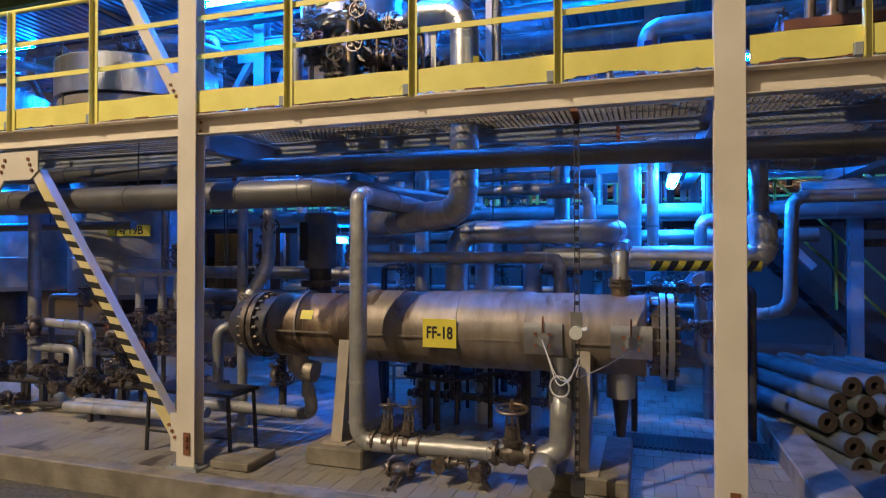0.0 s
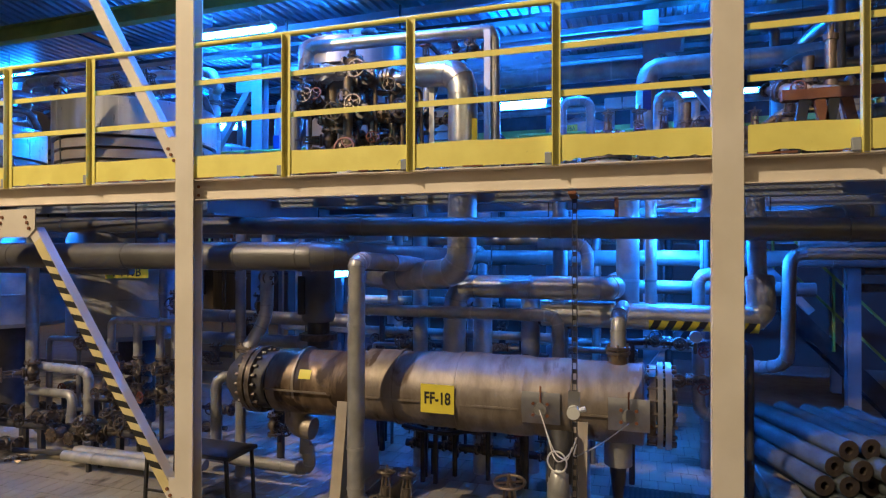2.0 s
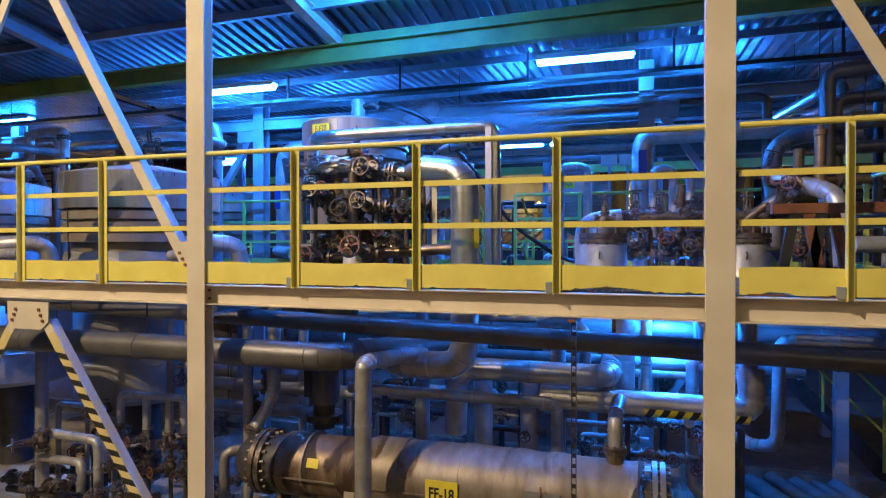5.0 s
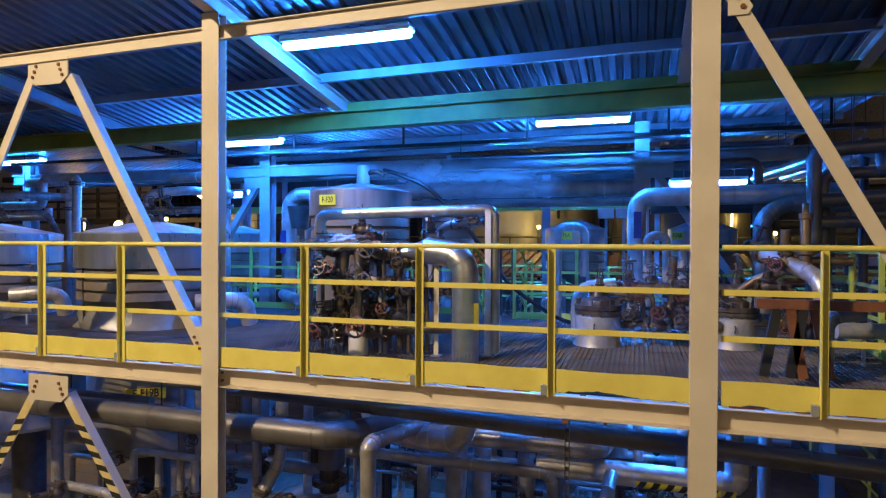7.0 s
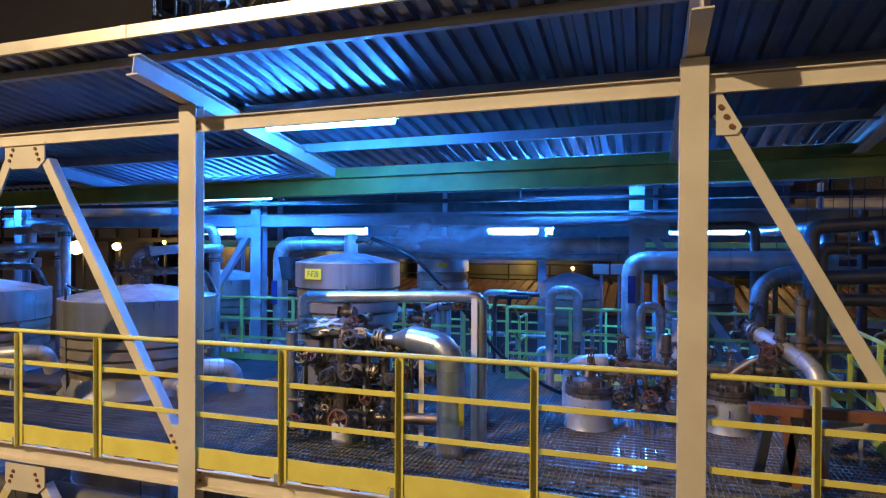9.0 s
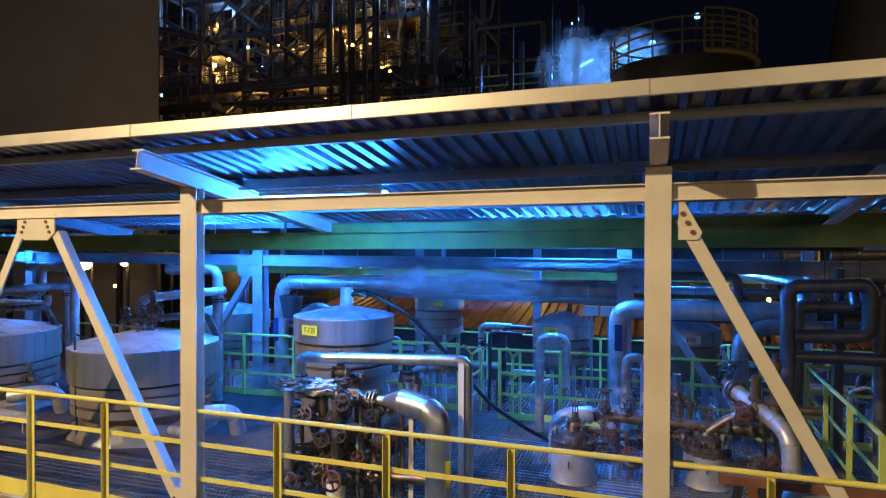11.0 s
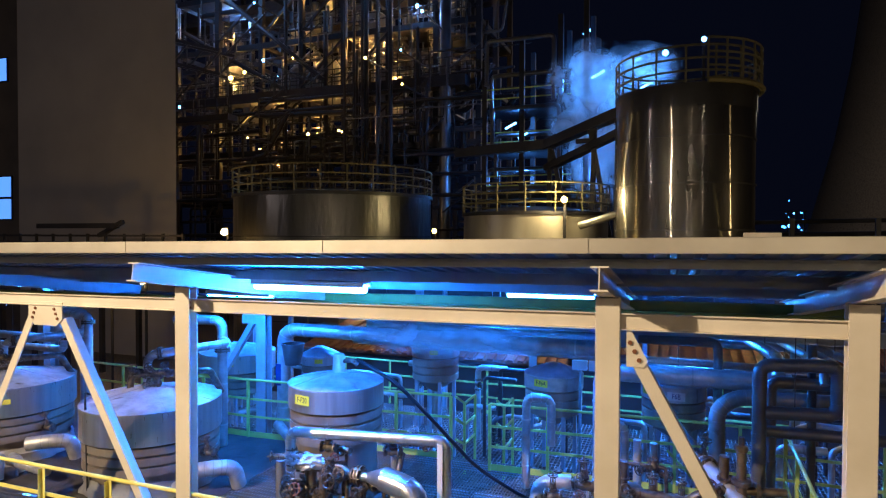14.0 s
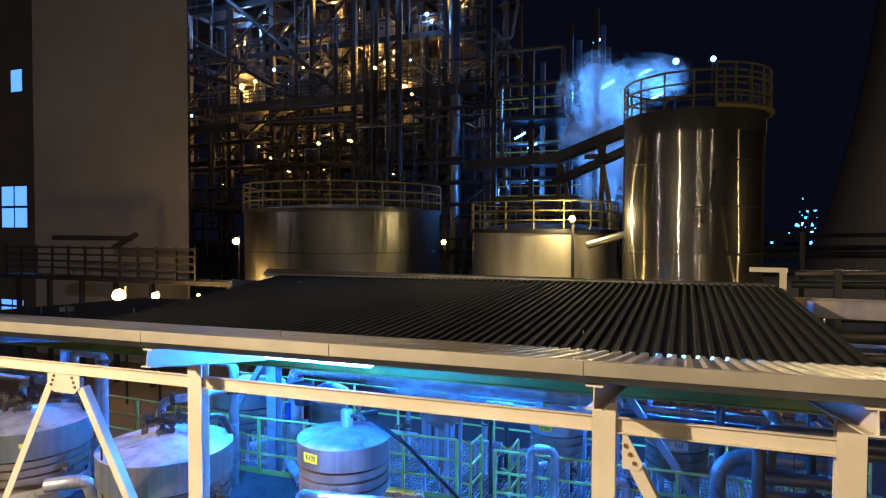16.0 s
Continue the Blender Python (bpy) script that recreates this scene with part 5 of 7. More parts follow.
for a, c in (((-0.25, 8.6, 0.3), (1.4, 8.6, 2.7)), ((0.9, 8.4, 2.7), (1.9, 8.4, 1.6))):
    single("rear_brace", bar(B(), a, c, 0.09, 0.09), GREY_STEEL, "grey diagonal steel brace under the deck", "brace", "rear braces")
# oily valves and thin pipes crowding the floor behind the exchanger and the tank feet
random.seed(83)
for k in range(44):
    if k < 28:
        at = (random.uniform(-3.2, 0.2), random.uniform(6.2, 7.8), random.choice((0.35, 0.6, 0.9, 1.25, 1.6)) + random.uniform(-0.08, 0.08))
    else:
        at = (random.uniform(-7.3, -4.3), random.uniform(5.5, 6.0), random.choice((0.35, 0.6, 0.9, 1.2)) + random.uniform(-0.08, 0.08))
    valve(at, random.choice(((1, 0, 0), (0, 0, 1))), (random.uniform(-0.8, 0.8), -0.8, random.uniform(-0.2, 0.8)), random.uniform(0.65, 0.95), random.choice(("iron", "iron", "iron", "red")))
    w = random.uniform(0.25, 0.6)
    pipe([(at[0] - w, at[1] + 0.01, 0.0), (at[0] - w, at[1] + 0.01, at[2]), (at[0] + 0.2, at[1] + 0.01, at[2])], random.choice((0.02, 0.026, 0.034)), random.choice((DARK_STEEL, DARK_STEEL, CLAD_DULL)), "thin pipe crowding the plant floor", 0)

# ---- upper level: tanks ----
def tank(x, y, r, rim, label, band_low=0.9, text="", lidrise=0.16, base=None, face=None, wrap=True, sheet_material=None):
    base = DECK if base is None else base
    t = thing("process_tank", label, "tank", "deck tanks", (x, y, base))
    sheet = 0.46 * r
    z1 = rim - sheet
    z0 = max(base + 0.28, z1 - 0.42)
    part("sheet_shell", lathe(B(), [(r * 0.95, z1), (r, z1 + 0.004), (r, rim - 0.01), (r - 0.012, rim), (r * 0.9, rim)], (x, y, 0), 48), sheet_material or TANK_METAL, t)
    part("lid", lathe(B(), [(r * 1.005, rim - 0.006), (r * 1.005, rim + 0.006), (r * 0.55, rim + lidrise * 0.62), (r * 0.2, rim + lidrise), (0, rim + lidrise * 1.02)], (x, y, 0), 48), TANK_LID, t)
    n = 3
    h = (z1 - z0) / n
    for k in range(n):
        a = z0 + k * h
        part("band", lathe(B(), [(r * 0.88, a), (r * 0.965, a + 0.008), (r * 0.965, a + h - 0.03), (r * 0.90, a + h - 0.022), (r * 0.90, a + h)], (x, y, 0), 44), TANK_BAND, t)
    if base < DECK - 0.1:
        part("conical_bottom", lathe(B(), [(0.07, base + 0.55), (0.07, z0 - 0.24), (r * 0.84, z0 - 0.02), (r * 0.84, z0 + 0.02)], (x, y, 0), 32), TANK_BAND, t)
        for k in range(4):
            s = k * math.tau / 4 + 0.6
            part("leg", box(B(), x + math.cos(s) * r * 0.8 - 0.03, x + math.cos(s) * r * 0.8 + 0.03, y + math.sin(s) * r * 0.8 - 0.03, y + math.sin(s) * r * 0.8 + 0.03, base - 0.01, z0 + 0.01), GREY_STEEL, t)
    else:
        part("core", cyl(B(), (x, y, base - 0.1), (x, y, z0 + 0.02), r * 0.86, 36), TANK_BAND, t)
    if wrap:
        random.seed(int(abs(x) * 100))
        bm = B()
        seg = 40
        rows = []
        for j in range(4):
            rows.append([bm.verts.new((x + math.cos(i * math.tau / seg) * q, y + math.sin(i * math.tau / seg) * q, base + 0.004 + 0.075 * j + (0.03 * random.random() if j == 3 else 0))) for i in range(seg) for q in (r * (0.98 - 0.02 * j) + random.uniform(-0.045, 0.03),)])
        for a, c in zip(rows, rows[1:]):
            for i in range(seg):
                bm.faces.new((a[i], a[(i + 1) % seg], c[(i + 1) % seg], c[i]))
        part("crumpled_wrap", bm, CLAD_DULL, t, "crumpled foil wrap round the tank foot")
    for k in range(7):
        s = k * math.tau / 7 + x
        part("sheet_seam", bar(B(), (x + math.cos(s) * (r + 0.001), y + math.sin(s) * (r + 0.001), z1 + 0.01), (x + math.cos(s) * (r + 0.001), y + math.sin(s) * (r + 0.001), rim - 0.012), 0.025, 0.005, (math.cos(s), math.sin(s), 0)), sheet_material or TANK_METAL, t)
    for k in range(8):
        s = k * math.tau / 8 + 0.2
        part("lid_seam", bar(B(), (x + math.cos(s) * r * 0.2, y + math.sin(s) * r * 0.2, rim + lidrise + 0.004), (x + math.cos(s) * r * 0.98, y + math.sin(s) * r * 0.98, rim + 0.012), 0.02, 0.008), TANK_LID, t)
    if text is not None and face:
        n_ = V((*face, 0)).normalized()
        sign(x + n_.x * (r + 0.008), y + n_.y * (r + 0.008), rim - sheet * 0.42, 0.24 if text else 0.15, 0.12 if text else 0.08, SIGN_YELLOW, n_, text, BLACK, 0.085, "small yellow tank label" + (" with lettering " + text if text else ""))
    return t


tank(-6.40, 6.5, 0.98, 4.15, "wide clad process tank with a dusty conical lid", face=(-0.2, -1), text=None)
tank(-9.67, 6.6, 0.98, 4.15, "wide clad process tank with a yellow label", face=(0.75, -0.6), text="")
tank(-3.26, 6.55, 0.63, 4.66, "clad process tank with a top vent and label F-F20", face=(-0.2, -1), text="F-F20", lidrise=0.11, sheet_material=TANK_DRIP)
tank(-0.95, 9.9, 0.50, 4.27, "smaller clad tank with a label F-F6A", face=(-0.25, -1), text="F-F6A", base=2.5, wrap=False, sheet_material=CLAD)
tank(0.98, 9.9, 0.50, 4.27, "smaller pale clad tank with a label F-F6B", face=(-0.75, -0.7), text="F-F6B", base=2.5, wrap=False, sheet_material=CLAD)
tank(-3.13, 9.9, 0.44, 4.62, "smaller clad tank beyond the inner railing", face=(0.3, -1), text="", base=2.5, wrap=False)
tank(-7.57, 9.9, 0.76, 4.20, "smaller clad tank beyond the inner railing", face=(0.5, -1), text="", base=2.5, wrap=False)
tank(-5.58, 9.9, 0.38, 4.26, "smaller clad tank beyond the inner railing", face=(0.5, -1), text="", base=2.5, wrap=False)
vp = thing("vent_pipe", "short vent pipe on the tank lid", "vent", base=(-3.2, 6.6, 4.8))
part("stub", lathe(B(), [(0.10, 4.70), (0.085, 4.80), (0.08, 4.98), (0.06, 5.01), (0, 5.01)], (-3.26, 6.62, 0), 20), TANK_LID, vp)
part("side_elbow", tube(B(), [(-3.26, 6.62, 4.9), (-3.06, 6.62, 4.94), (-2.98, 6.62, 4.88)], 0.03, 10), VALVE_IRON, vp)
hs = [(-2.98, 6.62, 4.95), (-2.75, 6.55, 4.88), (-2.35, 6.5, 4.72), (-1.9, 6.7, 4.2), (-1.5, 7.2, 3.5), (-0.9, 7.5, 3.05), (-0.4, 7.4, 3.0)]
single("black_hose", tube(B(), hs, 0.026, 8, 0.25), RUBBER, "black rubber hose sagging from the tank to the deck", "hose")
# piping on the wide tanks
for dx in (0.0, -3.27):
    x = -6.40 + dx
    pipe([(x - 0.31, 6.7, 4.22), (x - 0.31, 6.7, 4.73), (x + 0.15, 7.0, 4.80), (x + 0.35, 7.75, 4.80), (x + 0.03, 8.0, 4.80)], 0.065, CLAD, "blue lit clad pipe bent up from the tank lid", 0.4, 0.14)
    pipe([(x - 0.40, 6.45, 4.24), (x - 0.38, 6.45, 4.48), (x + 0.42, 6.85, 4.50), (x + 0.55, 7.1, 4.50), (x + 0.60, 7.3, 4.1)], 0.05, VALVE_IRON, "oily dark pipe with valves over the tank lid", 0)
    pipe([(x - 1.0, 8.0, 5.10), (x + 0.03, 8.0, 5.13), (x + 0.03, 8.0, 2.95)], 0.085, CLAD, "blue lit clad drop pipe behind the tank", 0.6)
    flange_pair((x + 0.03, 8.0, 4.62), (0, 0, 1), 0.13)
    flange_pair((x - 0.15, 6.80, 4.76), (1, 0.65, 0.1), 0.10)
    for k in range(3):
        valve((x - 0.30 + 0.20 * k, 6.5 + 0.1 * k, 4.48), (1, 0.5, 0), (0.1 - 0.3 * k, -0.8, 0.5), 0.8)
    valve((x - 0.20, 6.62, 4.33), (0, 0, 1), (0.6, -0.8, 0.1), 0.7)
    valve((x + 0.06, 6.55, 4.36), (0, 0, 1), (-0.4, -0.9, 0.1), 0.7)
    pipe([(x - 0.5, 5.95, 4.25), (x - 0.48, 5.75, 4.35), (x - 0.30, 5.6, 4.3), (x - 0.27, 5.6, 3.0)], 0.014, RUBBER, "thin dark sensor conduit on the tank side", 0)
    pipe([(x + 0.95, 6.2, 3.25), (x + 1.25, 6.4, 3.28), (x + 1.42, 6.6, 3.24), (x + 1.42, 6.7, 2.95)], 0.11, CLAD, "fat clad elbow pipe on the deck beside the tank", 0, 0.2, seg=18)
    pipe([(x + 0.90, 6.0, 3.12), (x + 1.2, 5.9, 3.14), (x + 1.25, 5.9, 2.95)], 0.06, CLAD, "clad pipe elbow on the deck", 0)
    valve((x + 1.05, 6.5, 3.45), (1, 0, 0), (0, -0.3, 1), 0.8)
pipe([(-8.6, 5.85, 3.12), (-7.6, 5.7, 3.14)], 0.07, CLAD, "clad pipe lying low on the deck between tanks", 0.5)
pipe([(-8.55, 5.55, 3.3), (-8.5, 5.5, 2.95)], 0.16, CLAD, "fat clad pipe stub on the deck", 0)
# left corner loops
pipe([(-12.5, 7.6, 4.66), (-9.82, 7.6, 4.66), (-9.82, 7.6, 5.13), (-9.05, 7.6, 5.13), (-9.05, 7.6, 2.95)], 0.075, CLAD, "blue lit clad pipe loop at the deck corner", 0.6, 0.12)
pipe([(-12.5, 7.65, 4.46), (-9.75, 7.65, 4.46), (-9.75, 7.65, 4.62)], 0.065, CLAD, "blue lit clad pipe at the deck corner", 0.6)
flange_pair((-9.05, 7.6, 5.02), (0, 0, 1), 0.12)
sign(1.02, 9.385, 4.15, 0.26, 0.13, WHITE, (0.0, -1, 0), "F6B", SIGN_BLUE, 0.1, "white tank mark with blue lettering F6B")

# ---- upper level: valve skid in front of the labelled tank ----
pipe([(-3.16, 5.36, 3.90), (-3.17, 5.36, 4.34), (-1.33, 5.56, 4.38), (-1.32, 5.56, 2.95)], 0.060, CLAD_BRIGHT, "clad pipe across the valve skid", 0.7, 0.11)
pipe([(-1.53, 5.24, 2.90), (-1.53, 5.24, 3.92), (-1.95, 5.32, 3.97)], 0.130, CLAD_BRIGHT, "bright clad duct elbow rising from the deck", 0.45, 0.26, seg=24)
rd = thing("pipe_reducer", "clad reducer between duct and valve", "pipe", base=(-2.0, 5.3, 3.97))
part("cone", cyl(B(), (-1.93, 5.32, 3.97), (-2.14, 5.35, 3.95), 0.128, 22, 0.062), CLAD_BRIGHT, rd)
part("stub", cyl(B(), (-2.14, 5.35, 3.95), (-2.30, 5.36, 3.95), 0.055, 16), CLAD_BRIGHT, rd)
flange_pair((-2.27, 5.36, 3.95), (1, -0.07, 0), 0.11, BRONZE)
valve((-2.46, 5.36, 3.95), (1, -0.05, 0), (0.1, -1, 0.1), 1.1, "iron")
flange_pair((-2.66, 5.37, 3.96), (1, 0, 0), 0.11, BRONZE)
pipe([(-2.66, 5.37, 3.96), (-2.9, 5.38, 3.99), (-2.9, 5.38, 3.55)], 0.062, BRONZE, "brownish bare pipe elbow on the skid", 0)
fo = thing("foil_wrap", "crumpled foil insulation on the skid", "insulation", base=(-2.95, 5.3, 4.05))
random.seed(4)
bm = bmesh.new()
bmesh.ops.create_icosphere(bm, subdivisions=5, radius=1)
for v in bm.verts:
    q = noise.noise(v.co * 3.0) * 0.35 + noise.noise(v.co * 9.0) * 0.12
    v.co = V((-2.95 + v.co.x * 0.24 * (1 + q), 5.32 + v.co.y * 0.12 * (1 + q), 4.04 + v.co.z * 0.085 * (1 + q)))
part("foil", bm, CLAD, fo)
random.seed(31)
SK = ((-2.78, 5.30, 3.60, (0, 0, 1), (0.3, -1, 0), 1.05, "iron"), (-3.02, 5.34, 3.70, (1, 0, 0), (-0.3, -1, 0.3), 1.0, "iron"), (-2.50, 5.32, 3.62, (1, 0, 0), (0.1, -1, 0.15), 1.05, "iron"),
      (-3.03, 5.28, 3.12, (1, 0, 0), (-0.3, -1, 0.1), 1.1, "red"), (-2.52, 5.27, 3.16, (1, 0, 0), (0.2, -1, 0.2), 1.3, "red"), (-2.25, 5.35, 3.28, (0, 0, 1), (0.3, -1, 0), 0.9, "iron"),
      (-2.92, 5.35, 3.40, (0, 0, 1), (-1, -0.6, 0), 0.9, "iron"), (-2.30, 5.45, 3.55, (1, 0, 0), (0, -0.3, 1), 0.9, "iron"), (-2.65, 5.5, 3.35, (0, 0, 1), (0, -1, 0.2), 1.0, "iron"),
      (-3.15, 5.36, 4.05, (0, 0, 1), (-1, -0.4, 0), 0.8, "iron"), (-2.72, 5.45, 4.18, (1, 0, 0), (0, 0, 1), 0.75, "iron"), (-1.95, 5.55, 3.55, (0, 0, 1), (1, -0.5, 0.1), 0.8, "iron"),
      (-2.05, 5.75, 4.12, (1, 0, 0), (0.1, -0.2, 1), 0.8, "red"), (-1.75, 5.8, 4.25, (1, 0, 0), (0, -0.5, 0.6), 0.75, "iron"), (-1.55, 5.75, 4.28, (1, 0, 0), (0, -1, 0.1), 0.7, "iron"))
for x, y, z, f_, s_, k, kind in SK:
    valve((x, y, z), f_, s_, k, kind)
for pts, r, m_ in (([(-3.1, 5.34, 3.70), (-2.3, 5.34, 3.62)], 0.05, BRONZE), ([(-3.15, 5.3, 3.12), (-2.2, 5.3, 3.18), (-1.6, 5.3, 3.22)], 0.055, BRONZE), ([(-2.9, 5.38, 3.6), (-2.9, 5.36, 3.0)], 0.05, VALVE_IRON),
                   ([(-2.64, 5.2, 2.92), (-2.64, 5.2, 3.95)], 0.045, BRONZE), ([(-2.25, 5.35, 2.95), (-2.25, 5.35, 3.8)], 0.035, VALVE_IRON),
                   ([(-2.2, 5.55, 3.4), (-1.95, 5.55, 3.7), (-1.95, 5.8, 4.1)], 0.035, VALVE_IRON), ([(-2.1, 5.9, 2.95), (-2.1, 5.9, 4.12), (-1.85, 5.78, 4.25), (-1.45, 5.75, 4.27)], 0.045, CLAD), ([(-3.2, 5.45, 3.3), (-2.2, 5.5, 3.45)], 0.04, VALVE_IRON)):
    pipe(pts, r, m_, "bare oily pipe in the valve skid", 0)
random.seed(63)
for k in range(22):
    at = (random.uniform(-3.15, -2.0), random.uniform(5.22, 5.62), random.uniform(3.05, 4.12))
    valve(at, random.choice(((1, 0, 0), (0, 0, 1), (1, 0.4, 0))), (random.uniform(-0.8, 0.8), -1, random.uniform(-0.2, 0.7)), random.uniform(0.6, 0.9), random.choice(("iron", "iron", "brass", "red")))
    if k % 2:
        pipe([(at[0] + 0.02, at[1] + 0.03, 2.95), (at[0] + 0.02, at[1] + 0.03, at[2])], 0.02, random.choice((VALVE_IRON, BRONZE)), "thin bare pipe in the valve skid", 0)
    else:
        pipe([(at[0] - 0.25, at[1] + 0.02, at[2]), (at[0] + 0.2, at[1] + 0.02, at[2]), (at[0] + 0.22, at[1] + 0.04, 2.95)], 0.022, random.choice((VALVE_IRON, BRONZE)), "thin bare pipe in the valve skid", 0)
for x, z in ((-2.95, 3.62), (-2.35, 3.62), (-2.80, 3.16), (-2.25, 3.2), (-3.0, 3.98)):
    flange_pair((x, 5.34, z), (1, 0, 0), 0.085, BRONZE)
pd = thing("pipe_pedestal", "pale round pedestal under the valve skid", "pedestal", base=(-2.64, 5.2, 2.92))
part("drum", lathe(B(), [(0, 2.92), (0.10, 2.92), (0.10, 3.12), (0.085, 3.15), (0, 3.15)], (-2.64, 5.2, 0), 20), CREAM, pd)
angle_post(-1.37, 5.48, DECK, 4.36)
angle_post(-1.86, 5.34, DECK, 3.84, 0.05)
sign(-1.40, 5.15, 3.35, 0.05, 0.26, SIGN_YELLOW, (0.6, -0.8, 0), label="narrow yellow pipe marker on the duct")
pipe([(-3.36, 5.45, 2.92), (-3.36, 5.45, 3.95)], 0.06, CLAD_DULL, "blue grey vertical pipe beside the skid", 0)
bb = thing("control_box", "small blue grey control box in the skid", "box", base=(-2.3, 5.6, 3.3))
part("case", box(B(), -2.42, -2.14, 5.60, 5.75, 3.30, 3.52, 0.01), SIGN_BLUE, bb)
part("post", box(B(), -2.31, -2.25, 5.66, 5.70, DECK, 3.299), GREY_STEEL, bb)

# ---- upper level: drums and valves to the right ----
for x, y in ((-0.38, 6.62), (1.05, 6.95)):
    dr = thing("filter_drum", "squat clad filter drum with a bolted rusty lid", "drum", "filter drums", (x, y, DECK))
    part("drum_body", lathe(B(), [(0, DECK), (0.27, DECK), (0.25, DECK + 0.06), (0.245, 3.24), (0.22, 3.27), (0, 3.27)], (x, y, 0), 32), CLAD, dr)
    part("lower_flange", cyl(B(), (x, y, 3.27), (x, y, 3.31), 0.255, 32), VALVE_IRON, dr)
    part("upper_flange", cyl(B(), (x, y, 3.32), (x, y, 3.37), 0.255, 32), VALVE_IRON, dr)
    for k in range(14):
        t = k * math.tau / 14
        part("stud_bolt", cyl(B(), (x + 0.225 * math.cos(t), y + 0.225 * math.sin(t), 3.24), (x + 0.225 * math.cos(t), y + 0.225 * math.sin(t), 3.43), 0.014, 6), BRONZE, dr)
    part("lid_dome", lathe(B(), [(0.18, 3.37), (0.16, 3.42), (0.08, 3.46), (0.05, 3.55), (0, 3.55)], (x, y, 0), 20), VALVE_IRON, dr)
    part("handle", ring(B(), (x - 0.02, y - 0.25, 3.14), (1, 0, 0), 0.035, 0.008, 12, 5), VALVE_IRON, dr)
    valve((x + 0.02, y, 3.52), (1, 0, 0), (0, 0, 1), 0.8)
for x, y, z, f_, s_, k, kind in ((0.02, 6.7, 3.15, (1, 0, 0), (0, -0.4, 1), 0.9, "iron"), (0.25, 6.65, 3.14, (1, 0, 0), (0.1, -0.8, 0.6), 1.0, "red"), (0.48, 6.7, 3.15, (1, 0, 0), (0.1, -0.9, 0.3), 0.9, "iron"), (-0.05, 7.0, 3.55, (1, 0, 0), (0, 0, 1), 1.0, "iron"), (0.2, 7.0, 3.55, (1, 0, 0), (0, -0.5, 1), 0.9, "iron"),
                               (0.42, 7.0, 3.6, (0, 0, 1), (0.4, -1, 0), 0.9, "iron"), (0.75, 7.0, 3.5, (1, 0, 0), (0, 0, 1), 0.9, "iron"), (1.35, 6.8, 3.6, (1, 0, 0), (0, -0.3, 1), 0.95, "red"), (1.50, 6.7, 3.85, (0, 0, 1), (-0.6, -1, 0), 0.9, "red"), (0.15, 7.6, 3.6, (0, 0, 1), (0.3, -1, 0), 0.8, "iron"), (0.75, 7.5, 3.65, (0, 0, 1), (0.8, -0.6, 0), 0.8, "iron"), (-0.45, 7.5, 3.4, (0, 0, 1), (0.8, -0.6, 0), 0.8, "iron")):
    valve((x, y, z), f_, s_, k, kind)
for pts, r, m_ in (([(-0.2, 6.7, 3.14), (0.9, 6.75, 3.16)], 0.055, BRONZE), ([(-0.4, 7.0, 3.55), (1.6, 6.9, 3.55)], 0.06, VALVE_IRON), ([(0.42, 7.0, 2.95), (0.42, 7.0, 3.9)], 0.05, VALVE_IRON), ([(-0.62, 6.95, 2.95), (-0.62, 6.95, 3.52), (-0.2, 7.0, 3.56)], 0.09, CLAD), ([(0.62, 7.3, 3.0), (0.62, 7.2, 3.48), (0.3, 7.1, 3.52)], 0.10, CLAD),
                   ([(1.30, 7.1, 3.98), (1.75, 6.35, 3.72), (1.78, 6.3, 3.05)], 0.085, CLAD), ([(1.05, 6.9, 3.5), (1.3, 6.9, 3.7), (1.5, 6.75, 3.75), (1.5, 6.7, 4.2)], 0.05, BRONZE), ([(0.15, 7.6, 2.95), (0.15, 7.6, 4.15), (0.38, 7.65, 4.15), (0.38, 7.65, 2.95)], 0.055, CLAD), ([(0.75, 7.5, 2.95), (0.75, 7.5, 4.0)], 0.05, CLAD), ([(0.55, 7.5, 3.0), (0.55, 7.5, 4.02)], 0.05, CLAD)):
    pipe(pts, r, m_, "clad or bare pipe around the filter drums", 0.5 if m_ is CLAD else 0)
random.seed(64)
for k in range(16):
    at = (random.uniform(-0.15, 1.75), random.uniform(6.6, 7.4), random.uniform(3.1, 3.75))
    valve(at, random.choice(((1, 0, 0), (0, 0, 1))), (random.uniform(-0.8, 0.8), -0.7, random.uniform(-0.1, 1)), random.uniform(0.6, 0.9), random.choice(("iron", "iron", "brass", "red")))
    pipe([(at[0] - 0.3, at[1] + 0.02, at[2]), (at[0] + 0.15, at[1] + 0.02, at[2]), (at[0] + 0.17, at[1] + 0.04, 2.95)], 0.024, random.choice((VALVE_IRON, BRONZE)), "thin bare pipe among the filter drums", 0)
valve((1.27, 7.14, 4.0), (0.5, -0.8, -0.3), (0, 0.2, 1), 0.85)
flange_pair((1.34, 7.03, 3.96), (0.5, -0.8, -0.3), 0.12)
rv = thing("relief_valve", "tall rusty spring relief valve", "valve", base=(1.66, 6.6, 3.8))
part("body", lathe(B(), [(0, 3.75), (0.10, 3.75), (0.10, 3.80), (0.06, 3.82), (0.06, 3.93), (0.10, 3.95), (0.10, 4.0), (0.05, 4.01), (0.05, 4.30), (0.065, 4.31), (0.065, 4.36), (0.03, 4.37), (0.03, 4.46), (0, 4.46)], (1.66, 6.6, 0), 18), BRONZE, rv)
part("outlet", cyl(B(), (1.66, 6.6, 3.88), (2.10, 6.7, 3.88), 0.045, 14), BRONZE, rv)
